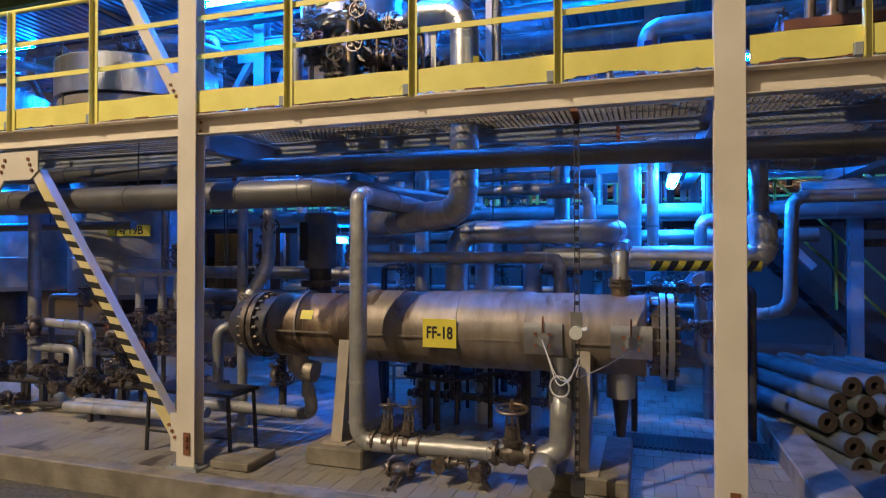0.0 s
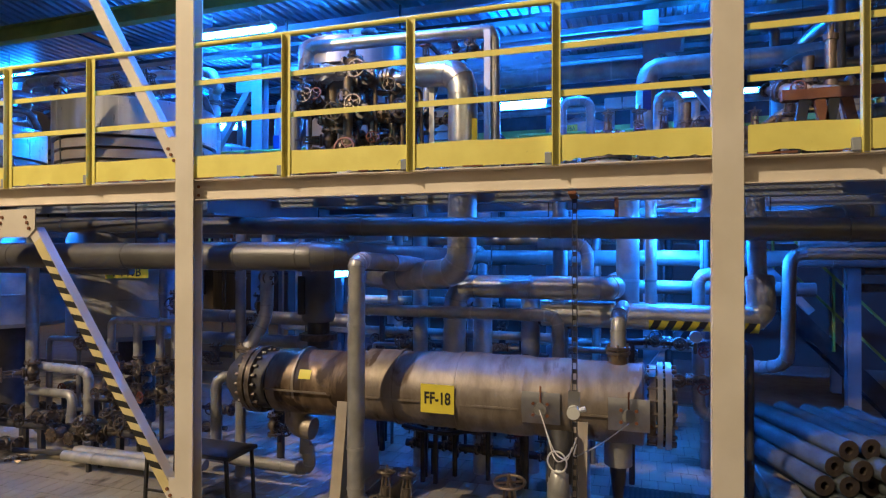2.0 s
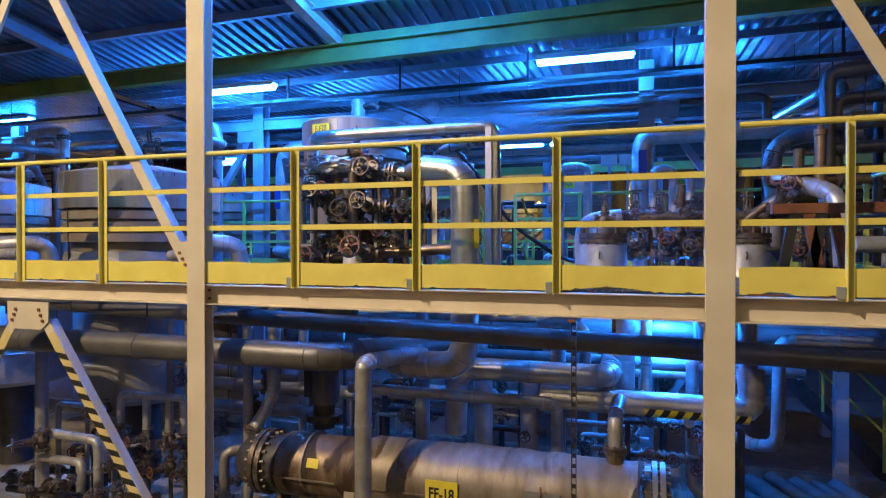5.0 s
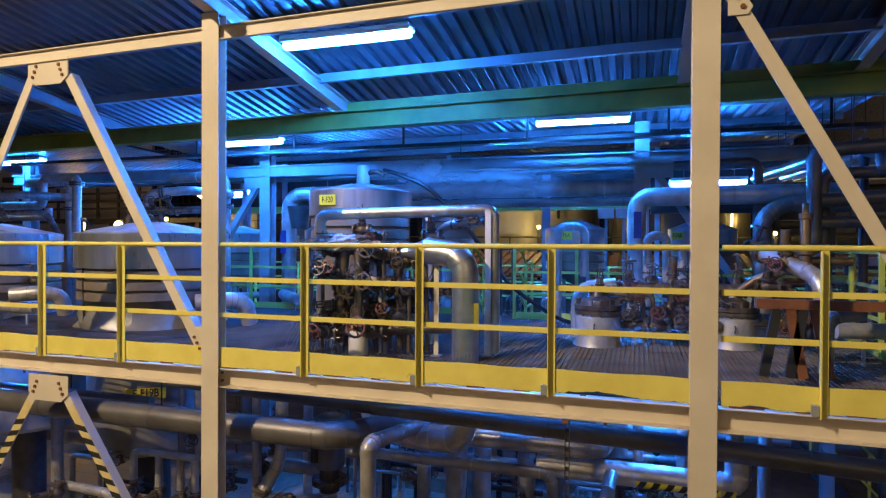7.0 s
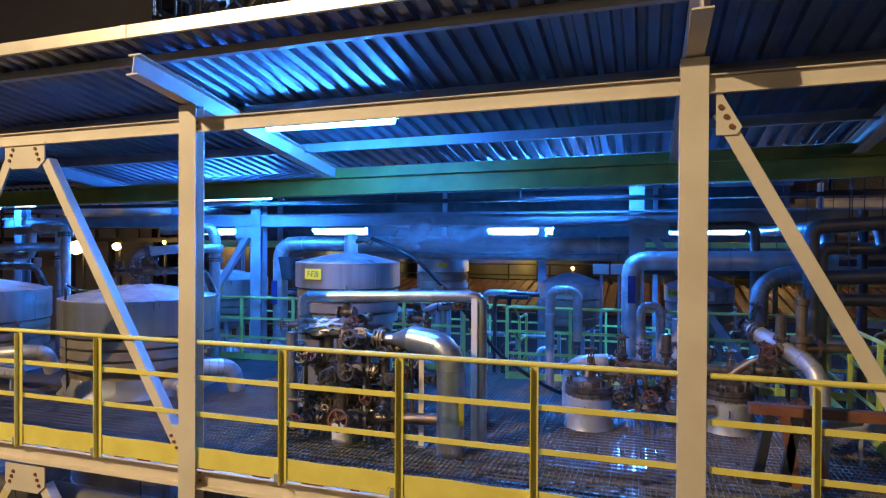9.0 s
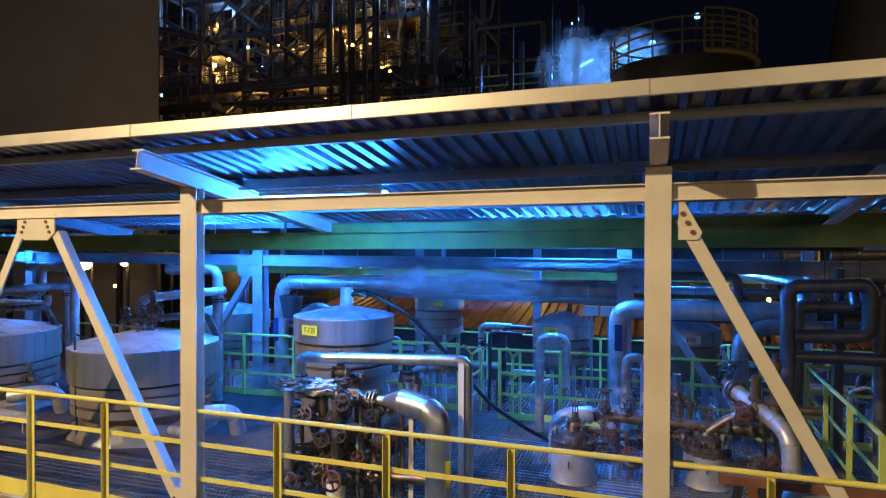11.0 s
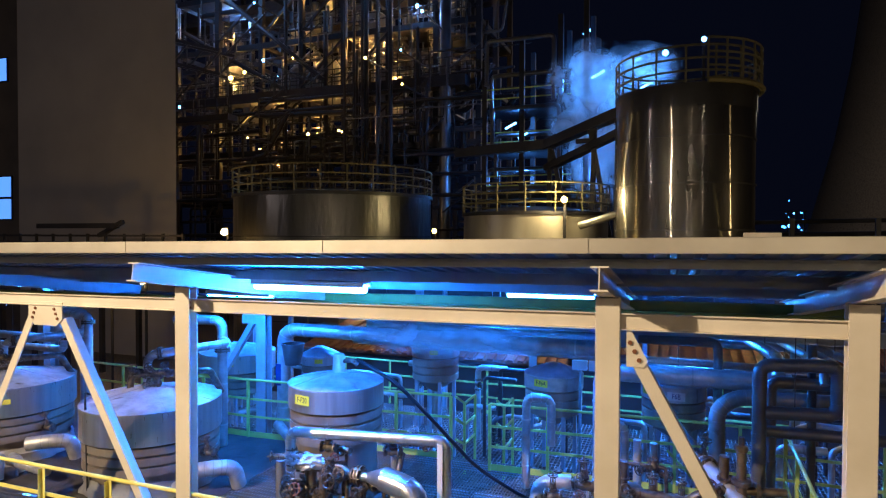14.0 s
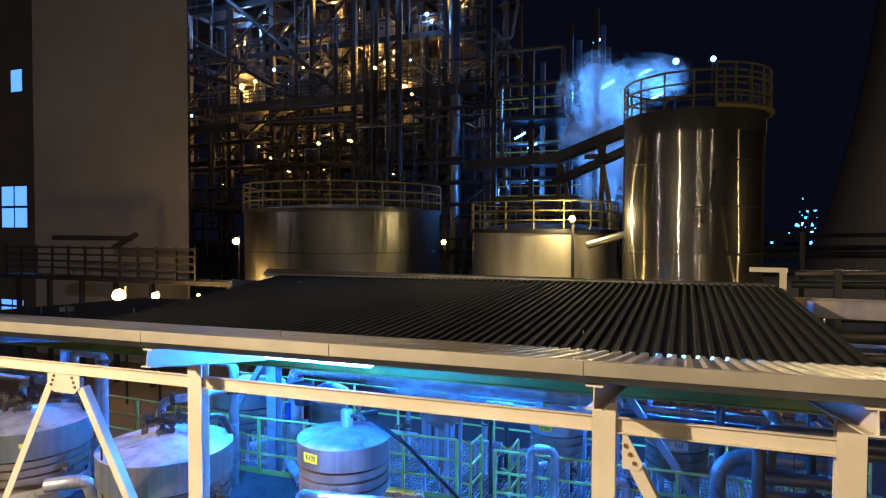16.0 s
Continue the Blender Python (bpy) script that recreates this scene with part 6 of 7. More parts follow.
part("outlet_flange", cyl(B(), (1.80, 6.63, 3.88), (1.83, 6.64, 3.88), 0.09, 16), VALVE_IRON, rv)
for x, y in ((-1.02, 8.1),):
    pipe([(x, y, 2.95), (x, y, 4.28), (x + 0.36, y + 0.02, 4.28), (x + 0.36, y + 0.02, 3.6)], 0.06, CLAD, "blue lit clad pipe bent as an upside down U", 0.5, 0.14)
pipe([(0.02, 8.35, 2.92), (0.02, 8.35, 4.68), (2.4, 8.35, 4.70)], 0.125, CLAD, "fat blue lit riser pipe with a square elbow", 0.7, 0.2, seg=20)
sign(0.03, 8.21, 4.30, 0.10, 0.36, SIGN_BLUE, (0, -1, 0), label="blue arrow shaped pipe marker on the riser")
pipe([(-5.79, 8.98, 2.95), (-5.79, 8.98, 4.88), (0.0, 9.0, 4.88), (0.2, 9.0, 4.88)], 0.125, CLAD, "fat blue lit riser pipe under the roof", 0.9, 0.3, seg=20)
pipe([(-5.79, 8.80, 3.15), (-5.2, 8.3, 3.12)], 0.09, CLAD, "clad branch at the riser foot", 0)
sign(-5.82, 8.845, 4.05, 0.10, 0.40, SIGN_BLUE, (0.3, -1, 0), label="blue arrow shaped pipe marker on the riser")
fu = thing("hanging_funnel", "dark grey hanging funnel bucket on the riser", "funnel", base=(-5.46, 8.78, 4.4))
part("cone", lathe(B(), [(0.14, 4.28), (0.20, 4.62), (0.205, 4.62), (0.205, 4.66), (0.18, 4.66)], (-5.46, 8.78, 0), 24), DARK_STEEL, fu)
part("strap", bar(B(), (-5.74, 8.9, 4.6), (-5.64, 8.8, 4.6), 0.02, 0.05), GREY_STEEL, fu)
pipe([(1.52, 8.0, 3.2), (1.50, 8.0, 4.38), (1.75, 8.05, 4.55), (2.9, 8.1, 4.55)], 0.10, CLAD_DULL, "dark clad riser with a mitred elbow", 0.5, 0.15)
# rack of dark pipes at the right end
pipe([(1.92, 7.4, 2.95), (1.92, 7.4, 5.10), (2.72, 7.4, 5.14), (2.72, 7.4, 4.58), (1.98, 7.4, 4.54)], 0.078, PIPE_GREY, "dark clad pipe bent into a square loop", 0.5, 0.13)
pipe([(2.06, 7.62, 2.95), (2.06, 7.62, 4.86), (3.6, 7.62, 4.88)], 0.07, PIPE_GREY, "dark clad riser with a square elbow", 0.5, 0.13)
pipe([(1.98, 7.5, 4.30), (3.6, 7.5, 4.32)], 0.07, PIPE_GREY, "dark clad pipe of the end rack", 0.5)
pipe([(2.86, 7.55, 2.95), (2.86, 7.55, 5.0), (3.7, 7.55, 5.0)], 0.06, PIPE_GREY, "dark clad riser of the end rack", 0.5)
pipe([(2.55, 7.9, 2.95), (2.55, 7.9, 5.3)], 0.05, PIPE_GREY, "dark clad riser of the end rack", 0.5)
for k, (xa, xb, yb) in enumerate(((1.93, 2.17, 7.9), (2.33, 2.60, 7.6), (2.50, 2.74, 7.7), (2.72, 2.95, 7.8))):
    pipe([(xa - 0.1, 10.6, 5.11), (xb, yb, 5.11), (xb, yb - 0.12, 4.9)], 0.075 if k == 0 else 0.05, CLAD_BRIGHT, "blue lit pipe running back under the roof", 0.8)
pipe([(0.5, 8.6, 5.13), (1.55, 8.6, 5.15), (1.55, 8.6, 2.95)], 0.06, PIPE_GREY, "slim dark pipe with an elbow down", 0.8)
# long pipes under the rear roof
for y, z, r, x0, x1 in ((9.3, 4.70, 0.06, -4.5, 4.2), (9.7, 5.24, 0.06, -12, 4.2), (8.9, 4.60, 0.125, 0.2, 4.4), (10.8, 4.78, 0.07, -5, 4)):
    pipe([(x0, y, z), (x1, y, z)], r, PIPE_GREY if z > 5 or y == 8.9 else CLAD_DULL, "long blue lit pipe below the rear roof", 1.6)
# brown trestle on the deck
tr = thing("pipe_trestle", "rust brown steel trestle standing on the deck", "trestle", base=(1.35, 5.4, DECK))
part("top_beam", box(B(), 1.02, 3.3, 5.36, 5.46, 3.50, 3.58), RUSTY, tr)
for x, dx, m_ in ((1.18, -0.10, BLACK), (1.28, 0.10, RUSTY), (1.46, 0.12, RUSTY), (1.38, -0.10, BLACK), (2.6, 0.12, RUSTY)):
    part("leg", bar(B(), (x, 5.40, 3.50), (x + dx, 5.40, DECK), 0.075, 0.06, (0, 1, 0)), m_, tr)
pipe([(1.60, 5.6, 2.93), (1.60, 5.6, 3.42), (1.9, 5.7, 3.45)], 0.06, CLAD, "pale clad pipe beside the trestle", 0)
pipe([(1.8, 6.1, 3.25), (3.0, 6.3, 3.25)], 0.075, CLAD, "clad pipe on the deck by the end railing", 0.5)

# ---- inner railings and rear platform ----
REARDECK = 2.5
bm = B()
k = -11.0
while k < 4.6:
    box(bm, k, k + 0.01, 9.02, 13.0, REARDECK - 0.03, REARDECK)
    k += 0.07
for j in range(30):
    box(bm, -11, 4.6, 9.02 + j * 0.135, 9.035 + j * 0.135, REARDECK - 0.025, REARDECK - 0.005)
single("rear_grating", bm, GRATE, "open bar grating of the lower rear platform", "grating", kind="structure")
# Plate added to stop lamp light falling through and darken the floor below.
single("rear_platform_plate", box(B(), -11, 4.6, 9.12, 13.0, 2.30, 2.34), DECK_PLATE, "added dark plate blocking lamp light under the rear platform", "deck", kind="structure")
single("rear_roof_fascia", box(B(), -11, 3.0, 14.80, 14.84, 6.10, 6.19), GREY_STEEL, "grey sheet fascia at the rear roof edge", "fascia", kind="structure")
blue_rail([(-1.72, 8.62), (1.0, 8.75), (4.4, 8.75)], 0.9, DECK)
blue_rail([(-10.5, 8.75), (-6.3, 8.6), (-2.45, 8.85)], 1.0, DECK)
for x in (-2.38, -1.68):
    hr = thing("stair_handrail", "faded green handrail sloping down beside the steps", "handrail", "stair handrails", (x, 8.9, DECK))
    for h in (1.03, 0.66, 0.32):
        part("rail", bar(B(), (x, 8.9, DECK + h), (x, 9.35, DECK + h - 0.22), 0.03, 0.035), GREEN_RAIL, hr)
        part("rail", bar(B(), (x, 9.35, DECK + h - 0.22), (x, 9.95, DECK + h - 0.22), 0.03, 0.035), GREEN_RAIL, hr)
    part("post", box(B(), x - 0.02, x + 0.02, 9.33, 9.37, REARDECK, DECK + 0.80), GREEN_RAIL, hr)
    part("post", box(B(), x - 0.02, x + 0.02, 9.93, 9.97, REARDECK, DECK + 0.80), GREEN_RAIL, hr)
blue_rail([(-10.5, 13.0), (4.4, 13.0)], 1.2, REARDECK, kick=False)
blue_rail([(2.3, 5.6), (2.4, 8.7)], 1.0, DECK, kick=True)
blue_rail([(-8.4, 8.2), (-7.0, 8.55)], 0.8, DECK, kick=False)
rs = thing("rear_steps", "short steps with green rails down to the rear platform", "stair", base=(-2.1, 9.2, REARDECK))
for k in range(3):
    part("step", box(B(), -2.4, -1.75, 9.05 + 0.25 * k, 9.28 + 0.25 * k, DECK - 0.14 * (k + 1), DECK - 0.14 * (k + 1) + 0.03), GRATE, rs)
random.seed(17)
for k in range(34):
    x, y = random.uniform(-8.5, 3.5), random.uniform(9.3, 11.6)
    z = random.uniform(3.0, 4.0)
    r = random.choice((0.035, 0.045, 0.06))
    d = random.choice(((0.6, 0, 0), (-0.5, 0.1, 0), (0.3, 0.4, 0)))
    pipe([(x, y, REARDECK), (x, y, z), (x + d[0], y + d[1], z)], r, CLAD if k % 3 else DARK_STEEL, "clad pipe on the rear platform", 0.6)
    if k % 2:
        valve((x, y, z - 0.35), (0, 0, 1), (random.uniform(-1, 1), -1, 0), 0.9, "iron")
for x in (-0.445, -0.18):
    eb = thing("switch_box", "pale blue lit switch box on a post", "box", "switch boxes", (x, 9.4, 4.4))
    part("case", box(B(), x - 0.12, x + 0.12, 9.4, 9.48, 4.44, 4.60, 0.01), WHITE, eb)
    part("post", box(B(), x - 0.02, x + 0.02, 9.482, 9.52, REARDECK, 4.58), GREY_STEEL, eb)
for x in (-8.6, -4.2, -1.7, 3.0):
    single("rear_post", h_section(B(), x, 11.63, 0, 5.48, 0.14, 0.14), GREY_STEEL, "grey steel post of the rear platform", "column", "rear posts")
single("rear_tie_beam", box(B(), -11, 4.4, 13.20, 13.25, 4.78, 4.95), GREEN_RAIL, "yellow green tie beam behind the rear platform", "beam")
for x in (-8.6, -4.2, 0.4, 3.4):
    single("tie_post", box(B(), x - 0.05, x + 0.05, 13.255, 13.355, 0, 6.10), GREY_STEEL, "grey steel post behind the rear platform", "column", "rear posts")
# Dark sheet added to hide the lit yard below the rear roof.
single("rear_apron", box(B(), -11, 2.9, 13.40, 13.44, 4.96, 6.08), DARK_STEEL, "added dark sheet filling the gap below the rear roof", "apron", kind="structure")
single("lamp_rail", box(B(), -11, 4.5, 11.66, 11.74, 5.481, 5.54), GREY_STEEL, "steel rail carrying tube lamps over the rear platform", "beam")

# ---- distance ----
def far_lamp(place, material, r=0.16, post=0.0, name="plant_lamp", label="bright plant lamp far off", flat=1.0):
    t = thing(name, label, "lamp", "plant lamps", place)
    bm = bmesh.new()
    if flat < 0.65:
        cyl(bm, V(place) - V((r * 1.6, 0, r * 0.8)), V(place) + V((r * 1.6, 0, r * 0.8)), r * 0.28, 10)
    else:
        bmesh.ops.create_icosphere(bm, subdivisions=2, radius=r * 0.75, matrix=Matrix.Translation(place))
        for v in bm.verts:
            v.co.z = place[2] + (v.co.z - place[2]) * flat
    part("bulb", bm, material, t)
    if post:
        part("post", cyl(B(), (place[0], place[1] + r, place[2] - post), (place[0], place[1] + r, place[2] + r), 0.06, 6), TOWER_STEEL, t)
    return t


def ring_rail(parent, x, y, r, z, h=1.1, n=24, material=None, a0=0.0, a1=math.tau):
    for k in range(n + 1):
        s = a0 + (a1 - a0) * k / n
        part("rail_post", cyl(B(), (x + r * math.cos(s), y + r * math.sin(s), z), (x + r * math.cos(s), y + r * math.sin(s), z + h), 0.035, 6), material, parent)
    for q in (1.0, 0.66, 0.33):
        pts = [(x + r * math.cos(a0 + (a1 - a0) * k / 48), y + r * math.sin(a0 + (a1 - a0) * k / 48), z + h * q) for k in range(49)]
        part("rail_hoop", tube(B(), pts, 0.035, 6, 0.01, steps=1), material, parent)


def big_tank(x, y, r, top, label, courses, material, rail=True):
    t = thing("storage_tank", label, "tank", "storage tanks", (x, y, GROUND))
    random.seed(int(r * 100))
    prof = [(r, GROUND)]
    for k in range(courses):
        z0 = GROUND + (top - GROUND) * k / courses
        z1 = GROUND + (top - GROUND) * (k + 1) / courses
        prof += [(r, z0 + 0.02), (r + 0.004, (z0 + z1) / 2), (r, z1 - 0.03), (r + 0.02, z1 - 0.03), (r + 0.02, z1)]
    bm = lathe(B(), prof, (x, y, 0), 72)
    for v in bm.verts:
        d = V((v.co.x - x, v.co.y - y, 0))
        s = math.atan2(d.y, d.x)
        v.co += d.normalized() * 0.014 * noise.noise(V((s * 7, v.co.z * 0.9, r)))
    part("shell", bm, material, t)
    for k in range(1, courses):
        z = GROUND + (top - GROUND) * k / courses
        part("course_seam", cyl(B(), (x, y, z - 0.03), (x, y, z + 0.015), r + 0.035, 64, caps=False), TOWER_STEEL, t)
    part("roof", lathe(B(), [(r + 0.08, top - 0.02), (r + 0.08, top + 0.12), (r * 0.5, top + 0.35), (0, top + 0.45)], (x, y, 0), 64), TOWER_STEEL, t)
    if rail:
        ring_rail(t, x, y, r + 0.05, top + 0.1, 1.1, max(16, int(r * 6)), RAIL_FAR)
    return t


RAIL_FAR = surf("far_yellow_rail", (0.13, 0.115, 0.05), (0.10, 0.085, 0.04), 0.6, 0, 1.0, bump=0.0)
TALL = 11.05
bt = big_tank(1.258, 21.1, 2.11, TALL, "tall shiny clad storage tank with a railed top", 8, FAR_TANK)
part("dark_top_band", cyl(B(), (1.258, 21.1, TALL - 0.55), (1.258, 21.1, TALL + 0.01), 2.15, 64, caps=False), TOWER_STEEL, bt)
ring_rail(bt, 1.258, 21.1, 2.26, TALL + 0.18, 1.2, 6, RAIL_FAR, -1.3, 0.2)
pts = [V((1.258 + 2.28 * math.cos(a / 10), 21.1 + 2.28 * math.sin(a / 10), TALL + 0.15)) for a in range(-13, 3)]
part("top_platform", tube(B(), pts, 0.09, 6, 0.01, steps=1), RAIL_FAR, bt)
big_tank(-13.9, 24.6, 4.5, 8.30, "wide dull clad storage tank with a railed top", 5, FAR_TANK_WIDE)
big_tank(-4.5, 24.95, 2.98, 7.45, "squat shiny storage tank lit by a yellow lamp", 4, FAR_TANK_DULL)
pipe([(-2.2, 21.9, 7.0), (0.2, 20.9, 7.7)], 0.14, TOWER_PIPE, "pale clad pipe between storage tanks", 1.2)
lamp("tank_lamp", "POINT", (-2.75, 21.5, 8.0), 420, (1.0, 0.72, 0.28), 0.12)
far_lamp((-2.75, 21.75, 7.95), LAMP_SODIUM, 0.16, 3.0, label="sodium lamp over the squat storage tank")

bd = thing("plaster_building", "tall windowless pale plaster building wall", "building", base=(-31, 26, GROUND))
bm = B()
foot = [(-37.0, 25.9), (-24.6, 25.9), (-56.0, 56.0), (-60.0, 56.0)]
lo, hi = [[bm.verts.new((x, y, z)) for x, y in foot] for z in (GROUND, 45)]
for i in range(4):
    bm.faces.new((lo[i - 1], lo[i], hi[i], hi[i - 1]))
bm.faces.new(hi)
part("wall", bm, PLASTER, bd)
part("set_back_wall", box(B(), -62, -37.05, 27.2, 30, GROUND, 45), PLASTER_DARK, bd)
for x0, x1, z0, z1, n in ((-40.9, -39.7, 16.6, 18.2, 1), (-42.0, -39.4, 7.6, 10.5, 2), (-42.2, -39.9, 1.9, 2.9, 2)):
    w = part("window", box(B(), x0, x1, 27.12, 27.19, z0, z1), TOWER_STEEL, bd)
    for i in range(n):
        for j in range(n):
            a, c = x0 + (x1 - x0) * i / n, z0 + (z1 - z0) * j / n
            part("pane", box(B(), a + 0.08, a + (x1 - x0) / n - 0.08, 27.09, 27.115, c + 0.08, c + (z1 - z0) / n - 0.08), WINDOW_GLOW, w)

# the process tower: floors, columns, vessels, pipes and its lamps
random.seed(77)
tw = thing("process_tower", "dark steel process tower full of pipes and lamps", "industrial plant", base=(-20, 40, GROUND))
XS = [-40, -36, -32, -28, -24.5, -21, -17.5, -14, -11]
YS = [38, 42, 46]
ZS = [5.5, 9.5, 13.0, 17.0, 21.0, 25.0, 29.0]
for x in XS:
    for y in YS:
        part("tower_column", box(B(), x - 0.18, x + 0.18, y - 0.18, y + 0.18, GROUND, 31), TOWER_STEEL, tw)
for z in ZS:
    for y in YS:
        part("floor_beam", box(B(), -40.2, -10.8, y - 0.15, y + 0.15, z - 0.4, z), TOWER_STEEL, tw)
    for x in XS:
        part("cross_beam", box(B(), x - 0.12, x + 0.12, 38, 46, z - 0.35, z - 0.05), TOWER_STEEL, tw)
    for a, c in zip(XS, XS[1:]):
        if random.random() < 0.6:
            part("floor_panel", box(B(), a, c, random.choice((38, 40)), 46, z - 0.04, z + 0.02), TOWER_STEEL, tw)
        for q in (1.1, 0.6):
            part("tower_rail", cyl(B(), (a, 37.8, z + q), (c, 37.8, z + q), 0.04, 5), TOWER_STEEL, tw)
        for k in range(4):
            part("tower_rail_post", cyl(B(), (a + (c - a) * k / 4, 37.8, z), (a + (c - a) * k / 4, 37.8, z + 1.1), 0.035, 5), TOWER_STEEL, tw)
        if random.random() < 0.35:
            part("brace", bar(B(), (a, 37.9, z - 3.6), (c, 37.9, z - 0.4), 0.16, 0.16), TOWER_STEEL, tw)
for k in range(70):
    x, z = random.uniform(-40, -11), random.choice(ZS) + random.uniform(0.3, 3.2)
    y, r = random.uniform(37.2, 45), random.choice((0.06, 0.09, 0.13, 0.2))
    kind = random.random()
    if kind < 0.45:
        pts = [(x, y, z), (x + random.uniform(3, 9), y, z)]
    elif kind < 0.8:
        pts = [(x, y, z - random.uniform(3, 9)), (x, y, z + random.uniform(2, 6))]
    else:
        h = random.uniform(2, 5)
        pts = [(x, y, z - h), (x, y, z), (x + random.uniform(2, 4), y, z), (x + 4, y, z + h * 0.6)]
    part("tower_pipe", tube(B(), pts, r, 10, r * 3), TOWER_PIPE if k % 2 else TOWER_STEEL, tw)
for x, y, z, r, h in ((-33.5, 41, 17, 1.0, 3.2), (-26.5, 41, 17.1, 1.1, 2.6), (-23.5, 40, 17.1, 0.9, 2.8), (-18.5, 40.5, 13, 1.2, 6), (-13.0, 37, 2, 0.36, 30), (-30.0, 43, 9.6, 1.3, 3), (-21.5, 43, 21.2, 1.4, 3.0)):
    part("tower_vessel", lathe(B(), [(0, z), (r * 0.7, z + 0.1), (r, z + 0.45), (r, z + h - 0.45), (r * 0.7, z + h - 0.1), (0, z + h)], (x, y, 0), 24), TOWER_PIPE, tw)
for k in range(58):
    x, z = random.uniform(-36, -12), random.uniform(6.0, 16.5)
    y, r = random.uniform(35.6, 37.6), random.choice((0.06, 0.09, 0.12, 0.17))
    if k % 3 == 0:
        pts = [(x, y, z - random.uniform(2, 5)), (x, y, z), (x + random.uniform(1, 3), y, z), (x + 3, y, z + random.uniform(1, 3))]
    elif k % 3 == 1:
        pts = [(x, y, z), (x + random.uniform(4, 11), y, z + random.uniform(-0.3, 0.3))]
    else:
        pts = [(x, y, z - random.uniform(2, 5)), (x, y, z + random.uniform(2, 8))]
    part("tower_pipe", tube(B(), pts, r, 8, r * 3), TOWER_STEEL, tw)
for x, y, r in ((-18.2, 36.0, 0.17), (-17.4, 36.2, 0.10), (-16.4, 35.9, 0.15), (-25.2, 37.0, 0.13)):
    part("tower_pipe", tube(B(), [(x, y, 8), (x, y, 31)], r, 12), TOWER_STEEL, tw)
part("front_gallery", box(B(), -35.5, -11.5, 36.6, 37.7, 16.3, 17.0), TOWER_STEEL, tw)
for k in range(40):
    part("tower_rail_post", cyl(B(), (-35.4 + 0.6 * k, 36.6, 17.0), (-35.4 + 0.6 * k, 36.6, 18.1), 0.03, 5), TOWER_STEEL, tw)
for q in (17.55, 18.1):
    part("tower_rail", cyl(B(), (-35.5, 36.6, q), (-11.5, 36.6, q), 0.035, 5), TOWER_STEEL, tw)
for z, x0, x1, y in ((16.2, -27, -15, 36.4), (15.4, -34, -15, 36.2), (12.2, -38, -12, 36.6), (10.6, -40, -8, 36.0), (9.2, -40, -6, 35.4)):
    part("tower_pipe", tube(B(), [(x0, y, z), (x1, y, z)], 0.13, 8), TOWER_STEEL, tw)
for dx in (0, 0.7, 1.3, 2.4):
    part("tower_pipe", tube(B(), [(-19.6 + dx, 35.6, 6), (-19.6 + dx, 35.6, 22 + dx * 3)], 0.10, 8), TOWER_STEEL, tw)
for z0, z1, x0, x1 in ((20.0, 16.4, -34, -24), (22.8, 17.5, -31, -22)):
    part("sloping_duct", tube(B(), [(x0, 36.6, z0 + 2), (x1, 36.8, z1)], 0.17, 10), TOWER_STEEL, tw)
# crowded bays of the tower that glow from within: slim columns, ladders and platforms round a lamp
random.seed(90)
for cx, cz, wide, tall, e in ((-20.1, 19.6, 2.2, 3.4, 620), (-17.5, 20.4, 1.2, 3.0, 420), (-17.6, 17.0, 1.4, 2.6, 340), (-25.6, 19.9, 2.8, 2.0, 460), (-32.4, 18.4, 1.8, 2.2, 420), (-29.3, 13.6, 2.2, 2.0, 360), (-24.2, 14.3, 2.4, 1.6, 260), (-14.6, 19.2, 1.6, 4.2, 320), (-32.5, 22.0, 1.6, 2.0, 200), (-23.7, 24.0, 3.0, 1.8, 260), (-13.4, 22.6, 1.2, 2.6, 160)):
    lamp("plant_lamp_light", "POINT", (cx, 39.6, cz + tall * 0.35), e * 0.8, (1.0, 0.50, 0.10), 0.15)
    for k in range(9):
        x, y = cx + random.uniform(-wide, wide), random.uniform(39.9, 42.5)
        part("tower_pipe", cyl(B(), (x, y, cz - tall), (x, y, cz + tall * random.uniform(0.3, 1.0)), random.choice((0.07, 0.1, 0.16, 0.3)), 10), TOWER_PIPE, tw)
    for k in range(5):
        z, x = cz + random.uniform(-tall, tall), cx + random.uniform(-0.5, 0.5) * wide
        part("tower_pipe", cyl(B(), (x - wide, 39.7, z), (x + wide, 39.8, z), random.choice((0.05, 0.08, 0.12)), 8), TOWER_PIPE, tw)
    part("bay_floor", box(B(), cx - wide, cx + wide, 39.0, 43.0, cz - tall - 0.1, cz - tall), TOWER_PIPE, tw)
    x = cx + random.uniform(-0.6, 0.6) * wide
    for s in (-0.22, 0.22):
        part("ladder_side", box(B(), x + s - 0.03, x + s + 0.03, 39.3, 39.36, cz - tall, cz + tall), TOWER_STEEL, tw)
    for k in range(int(tall * 2 / 0.4)):
        part("ladder_rung", box(B(), x - 0.22, x + 0.22, 39.32, 39.35, cz - tall + 0.4 * k, cz - tall + 0.4 * k + 0.04), TOWER_STEEL, tw)
for k in range(150):
    x, z, y = random.uniform(-40, -9), random.uniform(7.0, 27.0), random.uniform(35.2, 37.4)
    r, run = random.choice((0.035, 0.05, 0.07)), random.uniform(1.0, 5.0)
    kind = k % 4
    if kind == 0:
        pts = [(x, y, z), (x, y, z + run)]
    elif kind == 1:
        pts = [(x, y, z), (x + run, y, z)]
    elif kind == 2:
        pts = [(x, y, z), (x, y, z + run * 0.5), (x + run * 0.5, y, z + run * 0.5), (x + run * 0.5, y, z + run)]
    else:
        pts = [(x, y, z), (x + run * 0.7, y, z + run * 0.5)]
